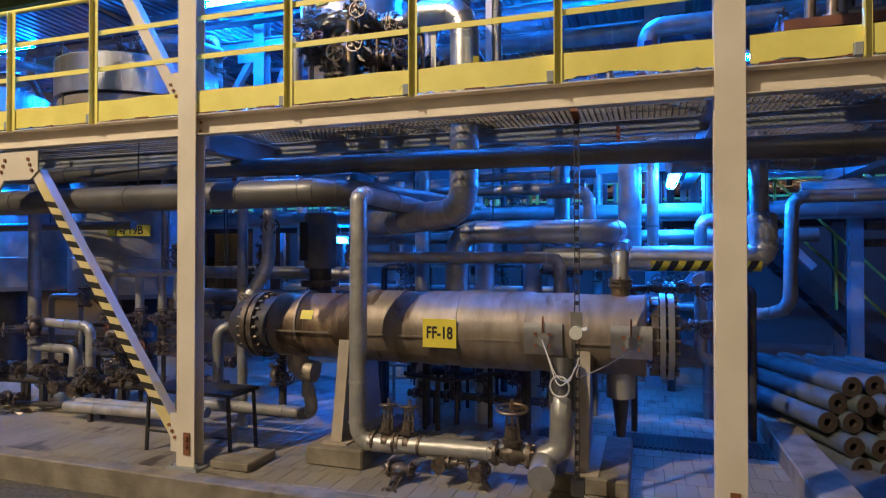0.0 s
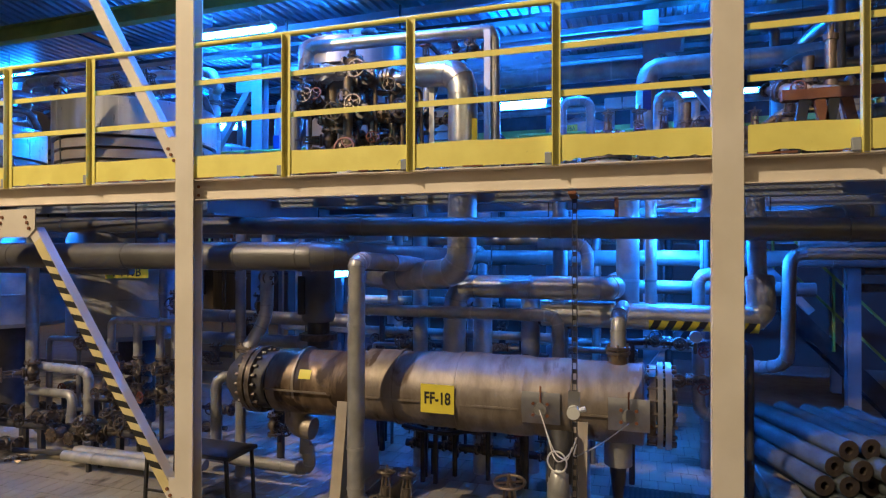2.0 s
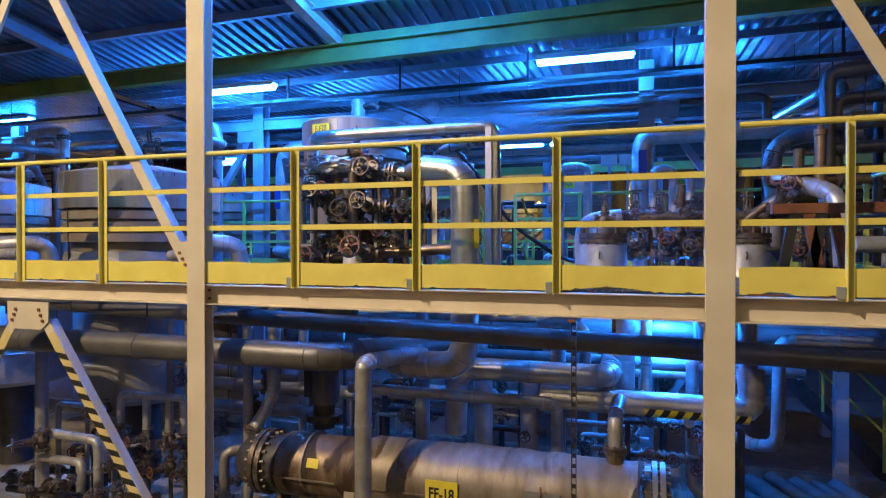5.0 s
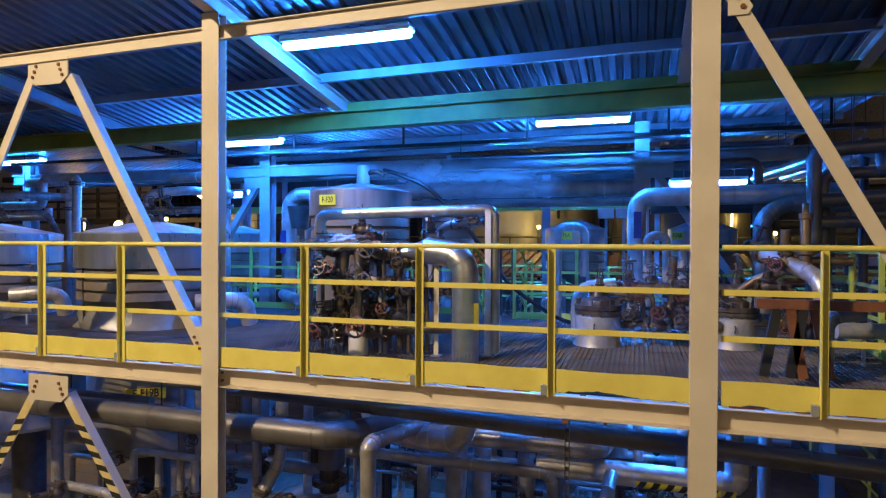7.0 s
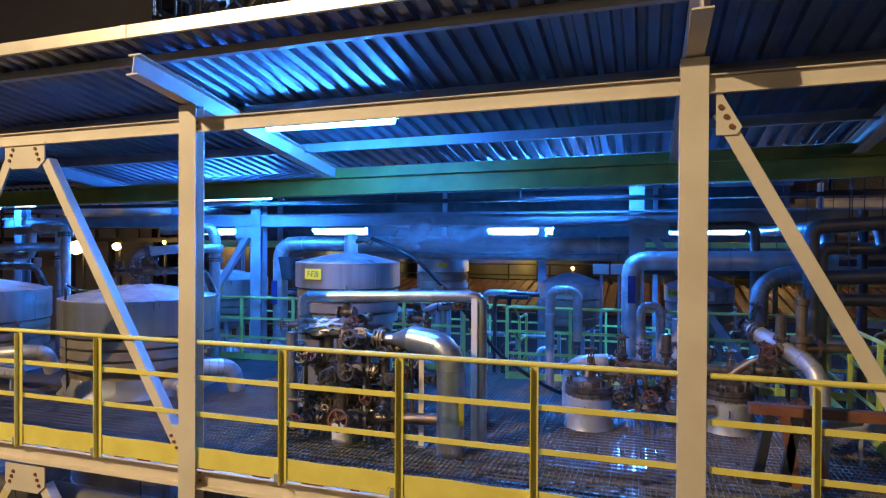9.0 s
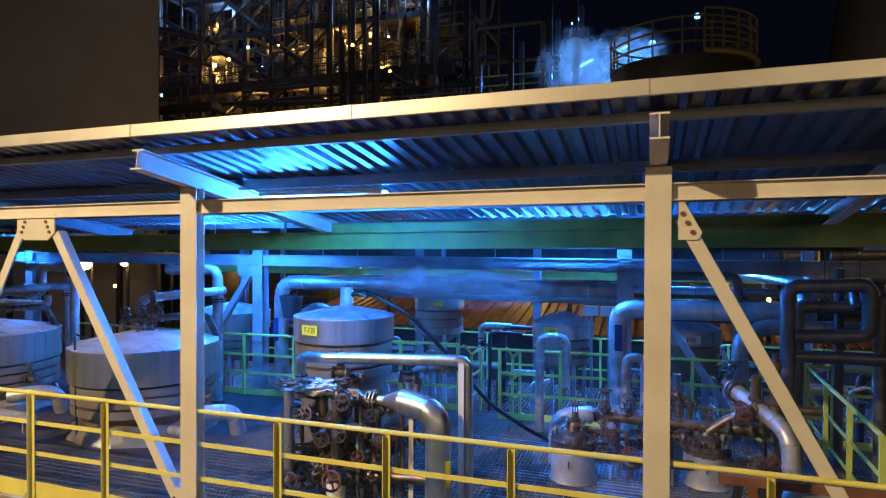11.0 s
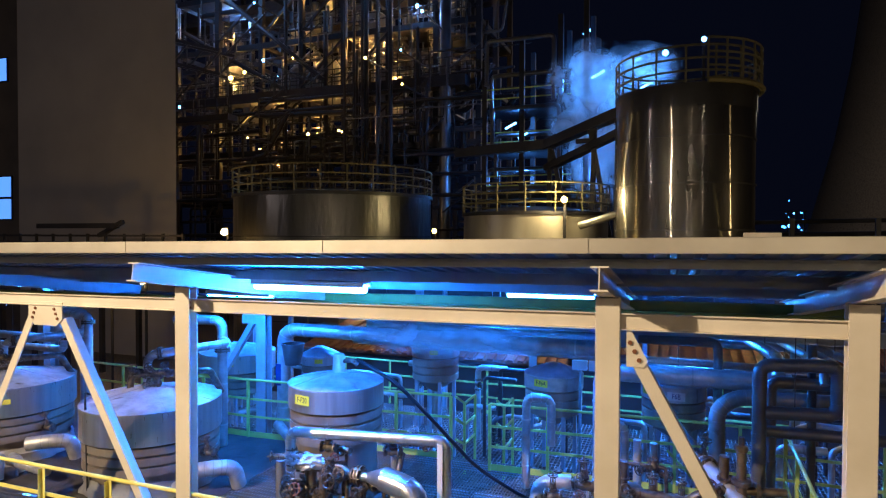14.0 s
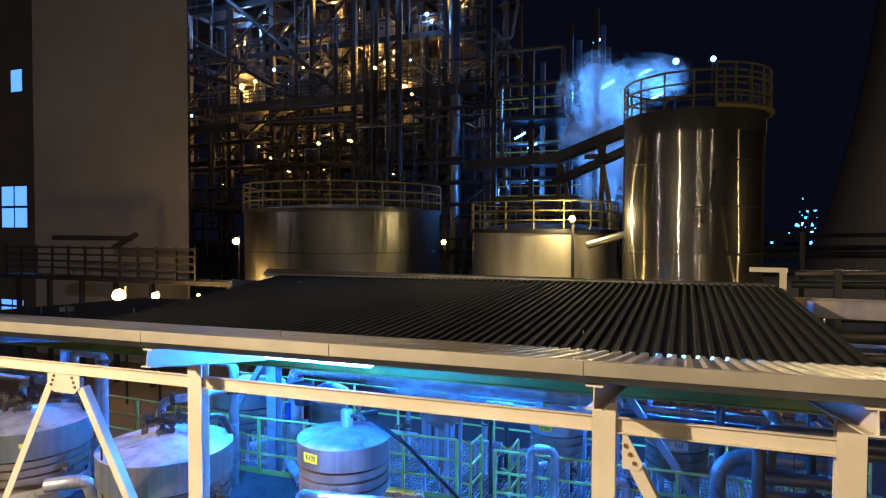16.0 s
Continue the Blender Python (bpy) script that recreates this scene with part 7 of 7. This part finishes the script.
    part("tower_pipe", tube(B(), pts, r, 6, r * 3), TOWER_STEEL if k % 3 else TOWER_PIPE, tw)
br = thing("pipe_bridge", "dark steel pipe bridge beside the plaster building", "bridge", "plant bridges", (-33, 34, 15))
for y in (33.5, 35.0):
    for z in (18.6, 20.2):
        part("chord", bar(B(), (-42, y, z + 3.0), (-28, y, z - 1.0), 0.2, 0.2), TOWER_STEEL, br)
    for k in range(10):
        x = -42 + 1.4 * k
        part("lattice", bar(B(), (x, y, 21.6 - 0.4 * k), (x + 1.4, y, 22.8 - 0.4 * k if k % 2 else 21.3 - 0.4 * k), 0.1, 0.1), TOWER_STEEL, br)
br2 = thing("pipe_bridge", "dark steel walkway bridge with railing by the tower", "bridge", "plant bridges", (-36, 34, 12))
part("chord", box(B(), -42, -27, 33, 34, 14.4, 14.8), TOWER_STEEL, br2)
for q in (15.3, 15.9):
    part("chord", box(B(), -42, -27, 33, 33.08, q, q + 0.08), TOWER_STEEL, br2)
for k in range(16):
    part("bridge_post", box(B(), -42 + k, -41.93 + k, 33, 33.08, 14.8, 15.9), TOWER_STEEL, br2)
for place, m_, r, post in (((-15.4, 38.0, 22.2), TUBE_FAR, 0.18, 1.0), ((-24.8, 30.0, 6.85), LAMP_HOT, 0.28, 7.1), ((-11.0, 30.0, 6.9), LAMP_SODIUM, 0.18, 7.1), ((-21.9, 19.0, 4.66), LAMP_HOT, 0.36, 4.9), ((-19.8, 19.0, 4.72), LAMP_HOT, 0.20, 4.9), ((-25.6, 24.0, 3.3), LAMP_SODIUM, 0.12, 3.5)):
    far_lamp(place, m_, r, post)
for place, m_, r in (((-26.92, 33.2, 17.19), LAMP_SODIUM, 0.20), ((-25.80, 33.2, 17.47), LAMP_SODIUM, 0.14), ((-31.26, 33.2, 15.55), TUBE_FAR, 0.15), ((-27.93, 33.2, 14.52), TUBE_FAR, 0.13), ((-24.30, 33.2, 18.11), TUBE_FAR, 0.14), ((-20.89, 33.2, 13.11), LAMP_SODIUM, 0.13), ((-18.66, 33.2, 13.20), LAMP_SODIUM, 0.10), ((-18.45, 33.2, 13.12), LAMP_SODIUM, 0.08), ((-25.55, 33.2, 13.13), LAMP_SODIUM, 0.09), ((-24.60, 33.2, 12.33), LAMP_SODIUM, 0.08), ((-14.34, 33.2, 15.74), LAMP_SODIUM, 0.10), ((-16.82, 33.2, 17.54), LAMP_SODIUM, 0.12), ((-13.06, 33.2, 19.91), TUBE_FAR, 0.13), ((-14.42, 33.2, 17.78), TUBE_FAR, 0.09), ((-25.01, 33.2, 21.93), TUBE_FAR, 0.10), ((-22.03, 33.2, 18.04), LAMP_SODIUM, 0.09)):
    t = far_lamp(place, m_, r, 0, label="small bright lamp on an arm before the process tower")
    x, y, z = place
    part("arm", tube(B(), [(x, y + r * 0.5, z), (x, 37.95, z), (x, 37.95, max(q for q in ZS if q < z) - 0.2)], 0.05, 6), TOWER_STEEL, t)
for place, e in (((-31.5, 37.9, 18.9), 900), ((-26.0, 40.0, 19.5), 1400), ((-20.0, 39.5, 20.5), 1700), ((-23.5, 39.5, 14.8), 500), ((-30.0, 40.0, 13.8), 800), ((-18.6, 42.0, 25.0), 900), ((-14.5, 36.0, 17.0), 500), ((-21.7, 18.6, 4.9), 380), ((-23.2, 29.7, 7.4), 150)):
    lamp("plant_lamp_light", "POINT", (place[0], place[1] + (2.5 if place[1] > 35 else 0), place[2]), e * 0.7, (1.0, 0.52, 0.12), 0.2)
# The last three are unseen fill that tints the tower front blue.
for place, e in (((-36.3, 36.9, 16.5), 200), ((-33, 41, 24.5), 900), ((-15.4, 37.6, 21.8), 250), ((-30.5, 35.4, 24.4), 270), ((-18.0, 34.6, 24.5), 250), ((-27.4, 34.8, 23.4), 130)):
    lamp("plant_lamp_blue", "POINT", place, e, (0.25, 0.5, 1.0), 0.2)

# Lamps added at random places to give the tower its glints.
random.seed(52)
for k in range(26):
    place = (random.uniform(-35, -13), random.uniform(38.5, 45), random.choice(ZS[1:6]) + random.uniform(1.6, 3.0))
    far_lamp(place, TUBE_FAR if k % 4 == 0 else LAMP_SODIUM, random.choice((0.05, 0.07, 0.1)), place[2] - max(q for q in ZS if q < place[2]), label="small scattered glint lamp on a post in the process tower", flat=0.7)
# blue lit frame, conveyor bridge and stair tower beside the tall tank
fr = thing("scaffold_plant", "dark pipe frame lit blue from behind", "industrial plant", base=(-8, 36, GROUND))
for x0, x1, z, y in ((-9.0, -5.2, 17.6, 33), (-9.0, -4.4, 15.9, 34), (-8.8, -5.0, 13.9, 33.5), (-9.0, -2.5, 12.6, 35), (-9.5, -3.0, 10.6, 35), (-9.5, -2.0, 9.4, 34), (-9.5, -3.0, 8.6, 33)):
    part("frame_pipe", tube(B(), [(x0, y, z - 2.5), (x0, y, z), (x1, y, z), (x1, y, z - 3.5)], 0.13, 8, 0.3), TOWER_PIPE, fr)
for x in (-9.4, -7.2, -5.0, -3.6):
    for y in (34, 37):
        part("frame_column", box(B(), x - 0.14, x + 0.14, y - 0.14, y + 0.14, GROUND, 17 + (x + 9) * 0.5), TOWER_STEEL, fr)
for z in (6.5, 9.0, 11.5, 14.0):
    part("frame_floor", box(B(), -9.6, -2.6, 34, 37.5, z, z + 0.12), TOWER_STEEL, fr)
    for q in (0.55, 1.1):
        part("frame_rail", cyl(B(), (-9.6, 33.9, z + q), (-2.6, 33.9, z + q), 0.04, 5), GREEN_RAIL, fr)
part("flue", lathe(B(), [(0.8, 0), (0.8, 16.6), (0.6, 16.8), (0.6, 18.8), (0, 18.8)], (-3.9, 38.5, 0), 20), TOWER_PIPE, fr)
for k in range(9):
    part("ladder_hoop", ring(B(), (-3.9, 38.5, 10 + k), (0, 0, 1), 1.05, 0.05, 20, 5), TOWER_STEEL, fr)
for place, r in (((-8.0, 34.6, 13.1), 0.2), ((-7.3, 34.7, 12.5), 0.17), ((-3.2, 36.0, 16.0), 0.22), ((-4.0, 38.0, 19.2), 0.2), ((-7.6, 35.0, 9.6), 0.14), ((-2.9, 36.2, 9.4), 0.22), ((-7.4, 33.5, 7.3), 0.14), ((-1.0, 33.5, 15.9), 0.18), ((-0.4, 33.5, 14.6), 0.2)):
    far_lamp(place, TUBE_FAR, r, 0, label="bright blue white plant lamp far off", flat=0.6)
far_lamp((0.4, 40.2, 18.05), TUBE_FAR, 0.26, 18.4, label="blue white lamp on a tall thin mast")
far_lamp((1.902, 22.8, 13.52), TUBE_FAR, 0.13, 2.35, label="white lamp on a post above the tall tank")
for place, e in (((-7.6, 34.6, 13.9), 400), ((-4.0, 35.6, 15.4), 1000), ((-3.6, 35.4, 10.5), 900), ((-0.6, 34.6, 14.8), 700), ((-7.5, 35.5, 9.9), 400)):
    lamp("plant_lamp_blue", "POINT", place, e, (0.10, 0.36, 1.0), 0.25)
cv = thing("conveyor_bridge", "dark sloping conveyor bridge on trestle legs", "conveyor", base=(-3, 27, GROUND))
part("gallery", bar(B(), (-9.5, 29.5, 10.9), (-4.6, 28.0, 10.9), 0.5, 0.45), TOWER_STEEL, cv)
part("gallery", bar(B(), (-4.6, 28.0, 10.9), (0.2, 24.3, 11.9), 0.5, 0.42), TOWER_STEEL, cv)
part("gallery", bar(B(), (-4.6, 28.0, 9.8), (-0.2, 24.6, 11.1), 0.4, 0.3), TOWER_STEEL, cv)
for a, c in (((-2.2, 26.2, 11.2), (-2.4, 26.2, 5.0)), ((-2.4, 26.2, 11.2), (-1.3, 26.6, 5.0)), ((-4.3, 27.8, 10.6), (-3.2, 27.8, 5.0)), ((-4.4, 27.8, 10.7), (-4.5, 27.8, 5.0)), ((-0.9, 22.0, 11.2), (-0.9, 22.0, 0.0))):
    part("trestle_leg", bar(B(), a, c, 0.2, 0.2, (0, 1, 0)), TOWER_STEEL, cv)
part("trestle_bar", bar(B(), (-3.0, 26.2, 10.7), (-1.5, 26.2, 10.7), 0.14, 0.2), TOWER_STEEL, cv)

# low structures in front of the plant
sf = thing("yard_walkway", "brown steel walkway with slatted railing in the yard", "walkway", base=(-24, 22, GROUND))
part("walkway_deck", box(B(), -34, -13.5, 21.8, 23.0, 4.9, 5.1), TOWER_STEEL, sf)
for q in (5.5, 5.85, 6.2, 6.55):
    part("slat", box(B(), -33.5, -20.2, 21.75, 21.8, q, q + 0.10), TOWER_STEEL, sf)
for k in range(12):
    part("walkway_post", box(B(), -33.5 + 1.2 * k, -33.4 + 1.2 * k, 21.74, 21.84, 5.1, 6.7), TOWER_STEEL, sf)
for k in range(9):
    part("walkway_leg", box(B(), -33 + 2.4 * k, -32.8 + 2.4 * k, 22, 22.2, GROUND, 4.9), TOWER_STEEL, sf)
part("machine_arm", bar(B(), (-30.5, 22.4, 7.1), (-25.0, 22.4, 7.1), 0.3, 0.25), TOWER_STEEL, sf)
part("machine_arm", bar(B(), (-26.2, 22.4, 6.6), (-24.6, 22.4, 7.3), 0.2, 0.2), TOWER_STEEL, sf)
rk = thing("yard_pipe_rack", "dark low pipe rack in the yard", "pipe rack", base=(14, 32, GROUND))
for y, z, r in ((31.5, 6.4, 0.16), (32.3, 6.7, 0.12), (31.0, 5.6, 0.14), (31.5, 7.3, 0.1)):
    part("rack_pipe", tube(B(), [(4.2, y, z), (40, y + 6, z + 0.6)], r, 8), TOWER_STEEL, rk)
for k in range(9):
    part("rack_post", box(B(), 6 + 3.5 * k, 6.2 + 3.5 * k, 31.6 + 0.5 * k, 31.8 + 0.5 * k, GROUND, 7.5), TOWER_STEEL, rk)
bn = thing("roof_rail_frame", "pale T shaped rail frame at the rear roof edge", "frame", base=(2.4, 14.6, 5.9))
part("bar", box(B(), 2.4, 3.14, 14.3, 14.4, 6.60, 6.70), CREAM, bn)
part("post", box(B(), 2.99, 3.12, 14.3, 14.4, 6.15, 6.599), CREAM, bn)
pipe([(-11.0, 14.9, 6.1), (-10.9, 14.9, 6.24), (3.0, 14.9, 6.24)], 0.07, PIPE_GREY, "dull clad pipe along the rear roof edge", 2.2)
wl = thing("yard_girder", "long pale painted girder beyond the roof end", "girder", base=(3.6, 15.6, 5.5))
part("girder_web", box(B(), 3.45, 14.0, 15.60, 15.62, 5.53, 5.93), CREAM_DIRTY, wl)
part("girder_flange", box(B(), 3.45, 14.0, 15.50, 15.72, 5.931, 5.95), CREAM_DIRTY, wl)
part("girder_flange", box(B(), 3.45, 14.0, 15.50, 15.72, 5.51, 5.529), CREAM_DIRTY, wl)
for x in (4.2, 9.0, 13.4):
    part("girder_post", box(B(), x - 0.1, x + 0.1, 15.625, 15.80, GROUND, 5.9), TOWER_STEEL, wl)
ct = thing("cooling_tower", "huge concrete cooling tower in the dark distance", "cooling tower", base=(76, 150, GROUND))
part("shell", lathe(B(), [(52, GROUND), (48, 10), (43.5, 28), (40.5, 45), (38.5, 62), (38, 78), (39.5, 100)], (77, 150, 0), 64), CONCRETE, ct)
part("rim", ring(B(), (77, 150, 100), (0, 0, 1), 39.5, 0.6, 64, 6), CONCRETE, ct)
# Unseen lamp added to brighten the cooling tower shell.
lamp("distant_yard_light", "POINT", (22, 95, 26), 5000, (1.0, 0.80, 0.6), 1.0)
dp = thing("distant_plant", "distant plant sparkling with blue white lamps", "industrial plant", base=(36, 200, GROUND))
random.seed(9)
for k in range(7):
    part("frame_post", box(B(), 23 + 2.2 * k, 23.4 + 2.2 * k, 202, 202.6, GROUND, 8 if k < 4 else 14), TOWER_STEEL, dp)
for z in (3, 6, 8, 11, 14):
    part("frame_floor", box(B(), 23 if z < 9 else 31, 37, 202, 202.6, z, z + 0.4), TOWER_STEEL, dp)
for k in range(34):
    x, z = (random.uniform(23, 36.5), random.choice((4.6, 6.9, 7.6, 9.0)) + random.uniform(-0.3, 0.3)) if k < 17 else (random.uniform(31, 36.5), random.choice((10.0, 12.2, 14.0, 17.3)) + random.uniform(-0.4, 0.4))
    bm = bmesh.new()
    bmesh.ops.create_icosphere(bm, subdivisions=1, radius=random.choice((0.1, 0.15, 0.25, 0.34)), matrix=Matrix.Translation((x, 203, z)))
    part("lamp_dot", bm, TUBE_FAR if k % 4 == 0 else LAMP_BLUE, dp)
lh = thing("low_shed_roof", "brown ribbed low shed roof behind the rear platform", "roof", base=(-2, 17, 2))
for k in range(60):
    part("rib", bar(B(), (-9 + 0.28 * k, 15.4, 3.25), (-9 + 0.28 * k, 18.6, 3.75), 0.16, 0.06), RUSTY, lh)
part("sheet", bar(B(), (-1.0, 15.4, 3.19), (-1.0, 18.6, 3.69), 17.5, 0.05), RUSTY, lh)
part("front_wall", box(B(), -9.8, 7.8, 15.5, 15.7, GROUND, 3.1), PLASTER_DARK, lh)
for x in (-6.5, -1.5, 3.0):
    lamp("shed_lamp_light", "POINT", (x, 15.2, 4.3), 30, (1.0, 0.7, 0.2), 0.1)
    far_lamp((x, 15.25, 4.3), LAMP_SODIUM, 0.06, 1.0, "shed_lamp", "small sodium lamp above the shed roof")

# yellow lit yard behind the deck, seen through it
# Lamps and posts added to light this yard yellow.
for x, y, z in ((-3.2, 20.3, 4.6), (3.6, 19.8, 4.8), (-9.5, 19.6, 4.6), (-17, 18.5, 4.9)):
    lamp("yard_wall_lamp", "POINT", (x, y - 0.3, z), 100, (1.0, 0.68, 0.18), 0.1)
    far_lamp((x, y, z), LAMP_SODIUM, 0.09, z + 0.22, "yard_lamp", "small added sodium yard lamp on a thin post")
blue_rail([(-12, 19.4), (8, 19.4)], 1.3, 3.2, "yellow lit yard railing behind the plant", 1.05, RAIL_FAR, False)
yp = thing("yard_platform", "steel yard platform on posts behind the plant", "platform", base=(-2, 19.4, GROUND))
part("platform_deck", box(B(), -12, 8, 19.3, 21.2, 3.1, 3.2), TOWER_STEEL, yp)
for k in range(9):
    part("platform_leg", box(B(), -12 + 2.5 * k, -11.85 + 2.5 * k, 19.4, 19.55, GROUND, 3.1), TOWER_STEEL, yp)
for x, r, h in ((-8.5, 0.5, 5.6), (1.0, 0.4, 5.4)):
    v = thing("yard_vessel", "yellow lit clad vessel on the yard platform", "vessel", "yard vessels", (x, 20.6, 3.2))
    part("shell", lathe(B(), [(0, 3.2), (r, 3.2), (r, h - 0.2), (r * 0.6, h), (0, h + 0.05)], (x, 20.6, 0), 20), TOWER_PIPE, v)
rr = thing("roadside_pipe_rack", "long pale pipes on a dark rack beyond the roof end", "pipe rack", base=(8, 22, GROUND))
for z, y, r, m_ in ((6.15, 22.0, 0.10, TOWER_PIPE), (5.75, 22.5, 0.13, TOWER_STEEL), (5.2, 21.6, 0.16, TOWER_PIPE), (4.7, 22.2, 0.14, TOWER_STEEL), (4.2, 21.4, 0.2, TOWER_PIPE), (3.6, 21.2, 0.16, TOWER_PIPE)):
    part("rack_pipe", tube(B(), [(4.4, y, z), (30, y + 2.0, z + 0.4)], r, 12), m_, rr)
for k in range(9):
    part("rack_post", box(B(), 5.5 + 2.6 * k, 5.7 + 2.6 * k, 21.9 + 0.2 * k, 22.1 + 0.2 * k, GROUND, 6.3), TOWER_STEEL, rr)
    part("rack_beam", box(B(), 5.55 + 2.6 * k, 5.65 + 2.6 * k, 21.0 + 0.2 * k, 23.0 + 0.2 * k, 4.9, 5.02), TOWER_STEEL, rr)

# ---- steam lit by the plant lamps ----
def steam_material(name, dense, grain):
    """Thin vapour: patchy, and thinning out towards the rim of each puff."""
    m = bpy.data.materials.new(name)
    m.use_nodes = True
    n, l = m.node_tree.nodes, m.node_tree.links
    n.clear()
    out = n.new("ShaderNodeOutputMaterial")
    mix, tr = n.new("ShaderNodeMixShader"), n.new("ShaderNodeBsdfTransparent")
    add, di, tl = n.new("ShaderNodeMixShader"), n.new("ShaderNodeBsdfDiffuse"), n.new("ShaderNodeBsdfTranslucent")
    for q in (di, tl):
        q.inputs[0].default_value = (0.85, 0.88, 0.92, 1)
    tc, nz, mr = n.new("ShaderNodeTexCoord"), n.new("ShaderNodeTexNoise"), n.new("ShaderNodeMapRange")
    info, w = n.new("ShaderNodeObjectInfo"), n.new("ShaderNodeMath")
    w.operation = "MULTIPLY"
    w.inputs[1].default_value = 40.0
    l.new(info.outputs["Random"], w.inputs[0])
    nz.noise_dimensions = "4D"
    nz.inputs["Scale"].default_value, nz.inputs["Detail"].default_value, nz.inputs["Distortion"].default_value = grain, 6, 0.4
    l.new(tc.outputs["Object"], nz.inputs["Vector"])
    l.new(w.outputs[0], nz.inputs["W"])
    l.new(nz.outputs["Fac"], mr.inputs["Value"])
    mr.inputs["From Min"].default_value, mr.inputs["From Max"].default_value = 0.26, 0.66
    flat, length, rim, dens, half = n.new("ShaderNodeVectorMath"), n.new("ShaderNodeVectorMath"), n.new("ShaderNodeMapRange"), n.new("ShaderNodeMath"), n.new("ShaderNodeMath")
    flat.operation = "MULTIPLY"
    flat.inputs[1].default_value = (1, 0, 1)
    length.operation = "LENGTH"
    l.new(tc.outputs["Object"], flat.inputs[0])
    l.new(flat.outputs[0], length.inputs[0])
    ragged = n.new("ShaderNodeMath")
    ragged.operation = "MULTIPLY_ADD"
    ragged.inputs[1].default_value = -1.1
    l.new(nz.outputs["Fac"], ragged.inputs[0])
    l.new(length.outputs["Value"], ragged.inputs[2])
    l.new(ragged.outputs[0], rim.inputs["Value"])
    rim.interpolation_type = "SMOOTHSTEP"
    rim.inputs["From Min"].default_value, rim.inputs["From Max"].default_value = 0.40, -0.25
    dens.operation = half.operation = "MULTIPLY"
    l.new(mr.outputs[0], dens.inputs[0])
    l.new(rim.outputs[0], dens.inputs[1])
    l.new(dens.outputs[0], half.inputs[0])
    half.inputs[1].default_value = dense
    l.new(half.outputs[0], mix.inputs[0])
    l.new(di.outputs[0], add.inputs[1])
    l.new(tl.outputs[0], add.inputs[2])
    l.new(tr.outputs[0], mix.inputs[1])
    l.new(add.outputs[0], mix.inputs[2])
    l.new(mix.outputs[0], out.inputs[0])
    return m


def steam(label, base, puffs, material, seed):
    t = thing("steam_plume", label, "steam", base=base, kind="stuff")
    for i, (x, y, z, a, c, e) in enumerate(puffs):
        bm = bmesh.new()
        bmesh.ops.create_icosphere(bm, subdivisions=4, radius=1)
        for v in bm.verts:
            q = 1 + 0.22 * noise.noise(v.co * 1.8 + V((seed + i * 7, 0, 0))) + 0.10 * noise.noise(v.co * 4.5)
            v.co = v.co * q
        ob = new("puff", mesh_of("puff", bm, material))
        ob.parent = t
        ob.matrix_basis = Matrix.Translation(V((x, y, z)) - V(base)) @ Matrix.Diagonal((a, c, e, 1))


STEAM = steam_material("drifting_steam", 0.70, 1.5)
STEAM_THIN = steam_material("thin_steam_haze", 0.42, 1.5)
steam("drifting steam lit blue by plant lamps", (-3, 33, 10), ((-2.8, 33.2, 10.8, 1.9, 0.9, 3.4), (-3.2, 32.6, 14.6, 2.5, 1.0, 2.6), (-3.4, 33.4, 13.0, 2.6, 0.8, 2.4), (-0.8, 32.4, 15.2, 2.2, 0.8, 1.4)), STEAM, 3)
steam("thin steam haze drifting under the rear roof", (-2.4, 8.1, 5.0), ((-3.0, 8.2, 5.08, 0.85, 0.25, 0.42), (-2.0, 8.3, 4.95, 1.2, 0.25, 0.36)), STEAM_THIN, 9)

# ---- floor tiles, one by one near the camera and joined farther off ----
TW, TL = 0.155, 0.31
tile_mesh = mesh_of("tile", box(B(), 0.002, TW - 0.002, 0.002, TL - 0.002, -0.012, 0.0, 0.003), TILE)
near, far = 0, B()
random.seed(2)
rows = []
y = 4.125
j = 0
while y < 8.95:
    x = -13.9 + (TW / 2 if j % 2 else 0)
    while x < 1.05:
        inside = -2.75 < x < 1.0 and 4.1 < y < 5.75 or -0.2 < x < 1.0 and y < 6.0
        if inside and near < 300 and not (-0.34 < x + TW / 2 < 1.06 and 5.8 < y + TL / 2 < 6.4):
            ob = new("tile", tile_mesh)
            ob.parent = floor
            ob.location = (x, y, random.uniform(-0.0015, 0.0))
            near += 1
        else:
            rows.append((x, y, random.uniform(-0.0015, 0.0)))
        x += TW
    y += TL
    j += 1
verts, faces = [], []
for x, y, z in rows:
    n = len(verts)
    for dz, e in ((-0.012, 0.002), (0.0, 0.0035)):
        verts += [(x + e, y + e, z + dz), (x + TW - e, y + e, z + dz), (x + TW - e, y + TL - e, z + dz), (x + e, y + TL - e, z + dz)]
    faces += [(n + 4, n + 5, n + 6, n + 7)] + [(n + i, n + (i + 1) % 4, n + 4 + (i + 1) % 4, n + 4 + i) for i in range(4)]
far.free()
me = bpy.data.meshes.new("far_tiles")
me.from_pydata(verts, [], faces)
me.materials.append(TILE)
ob = new("far_tiles", me)
ob.parent = floor
tagged(ob, kind="stuff")
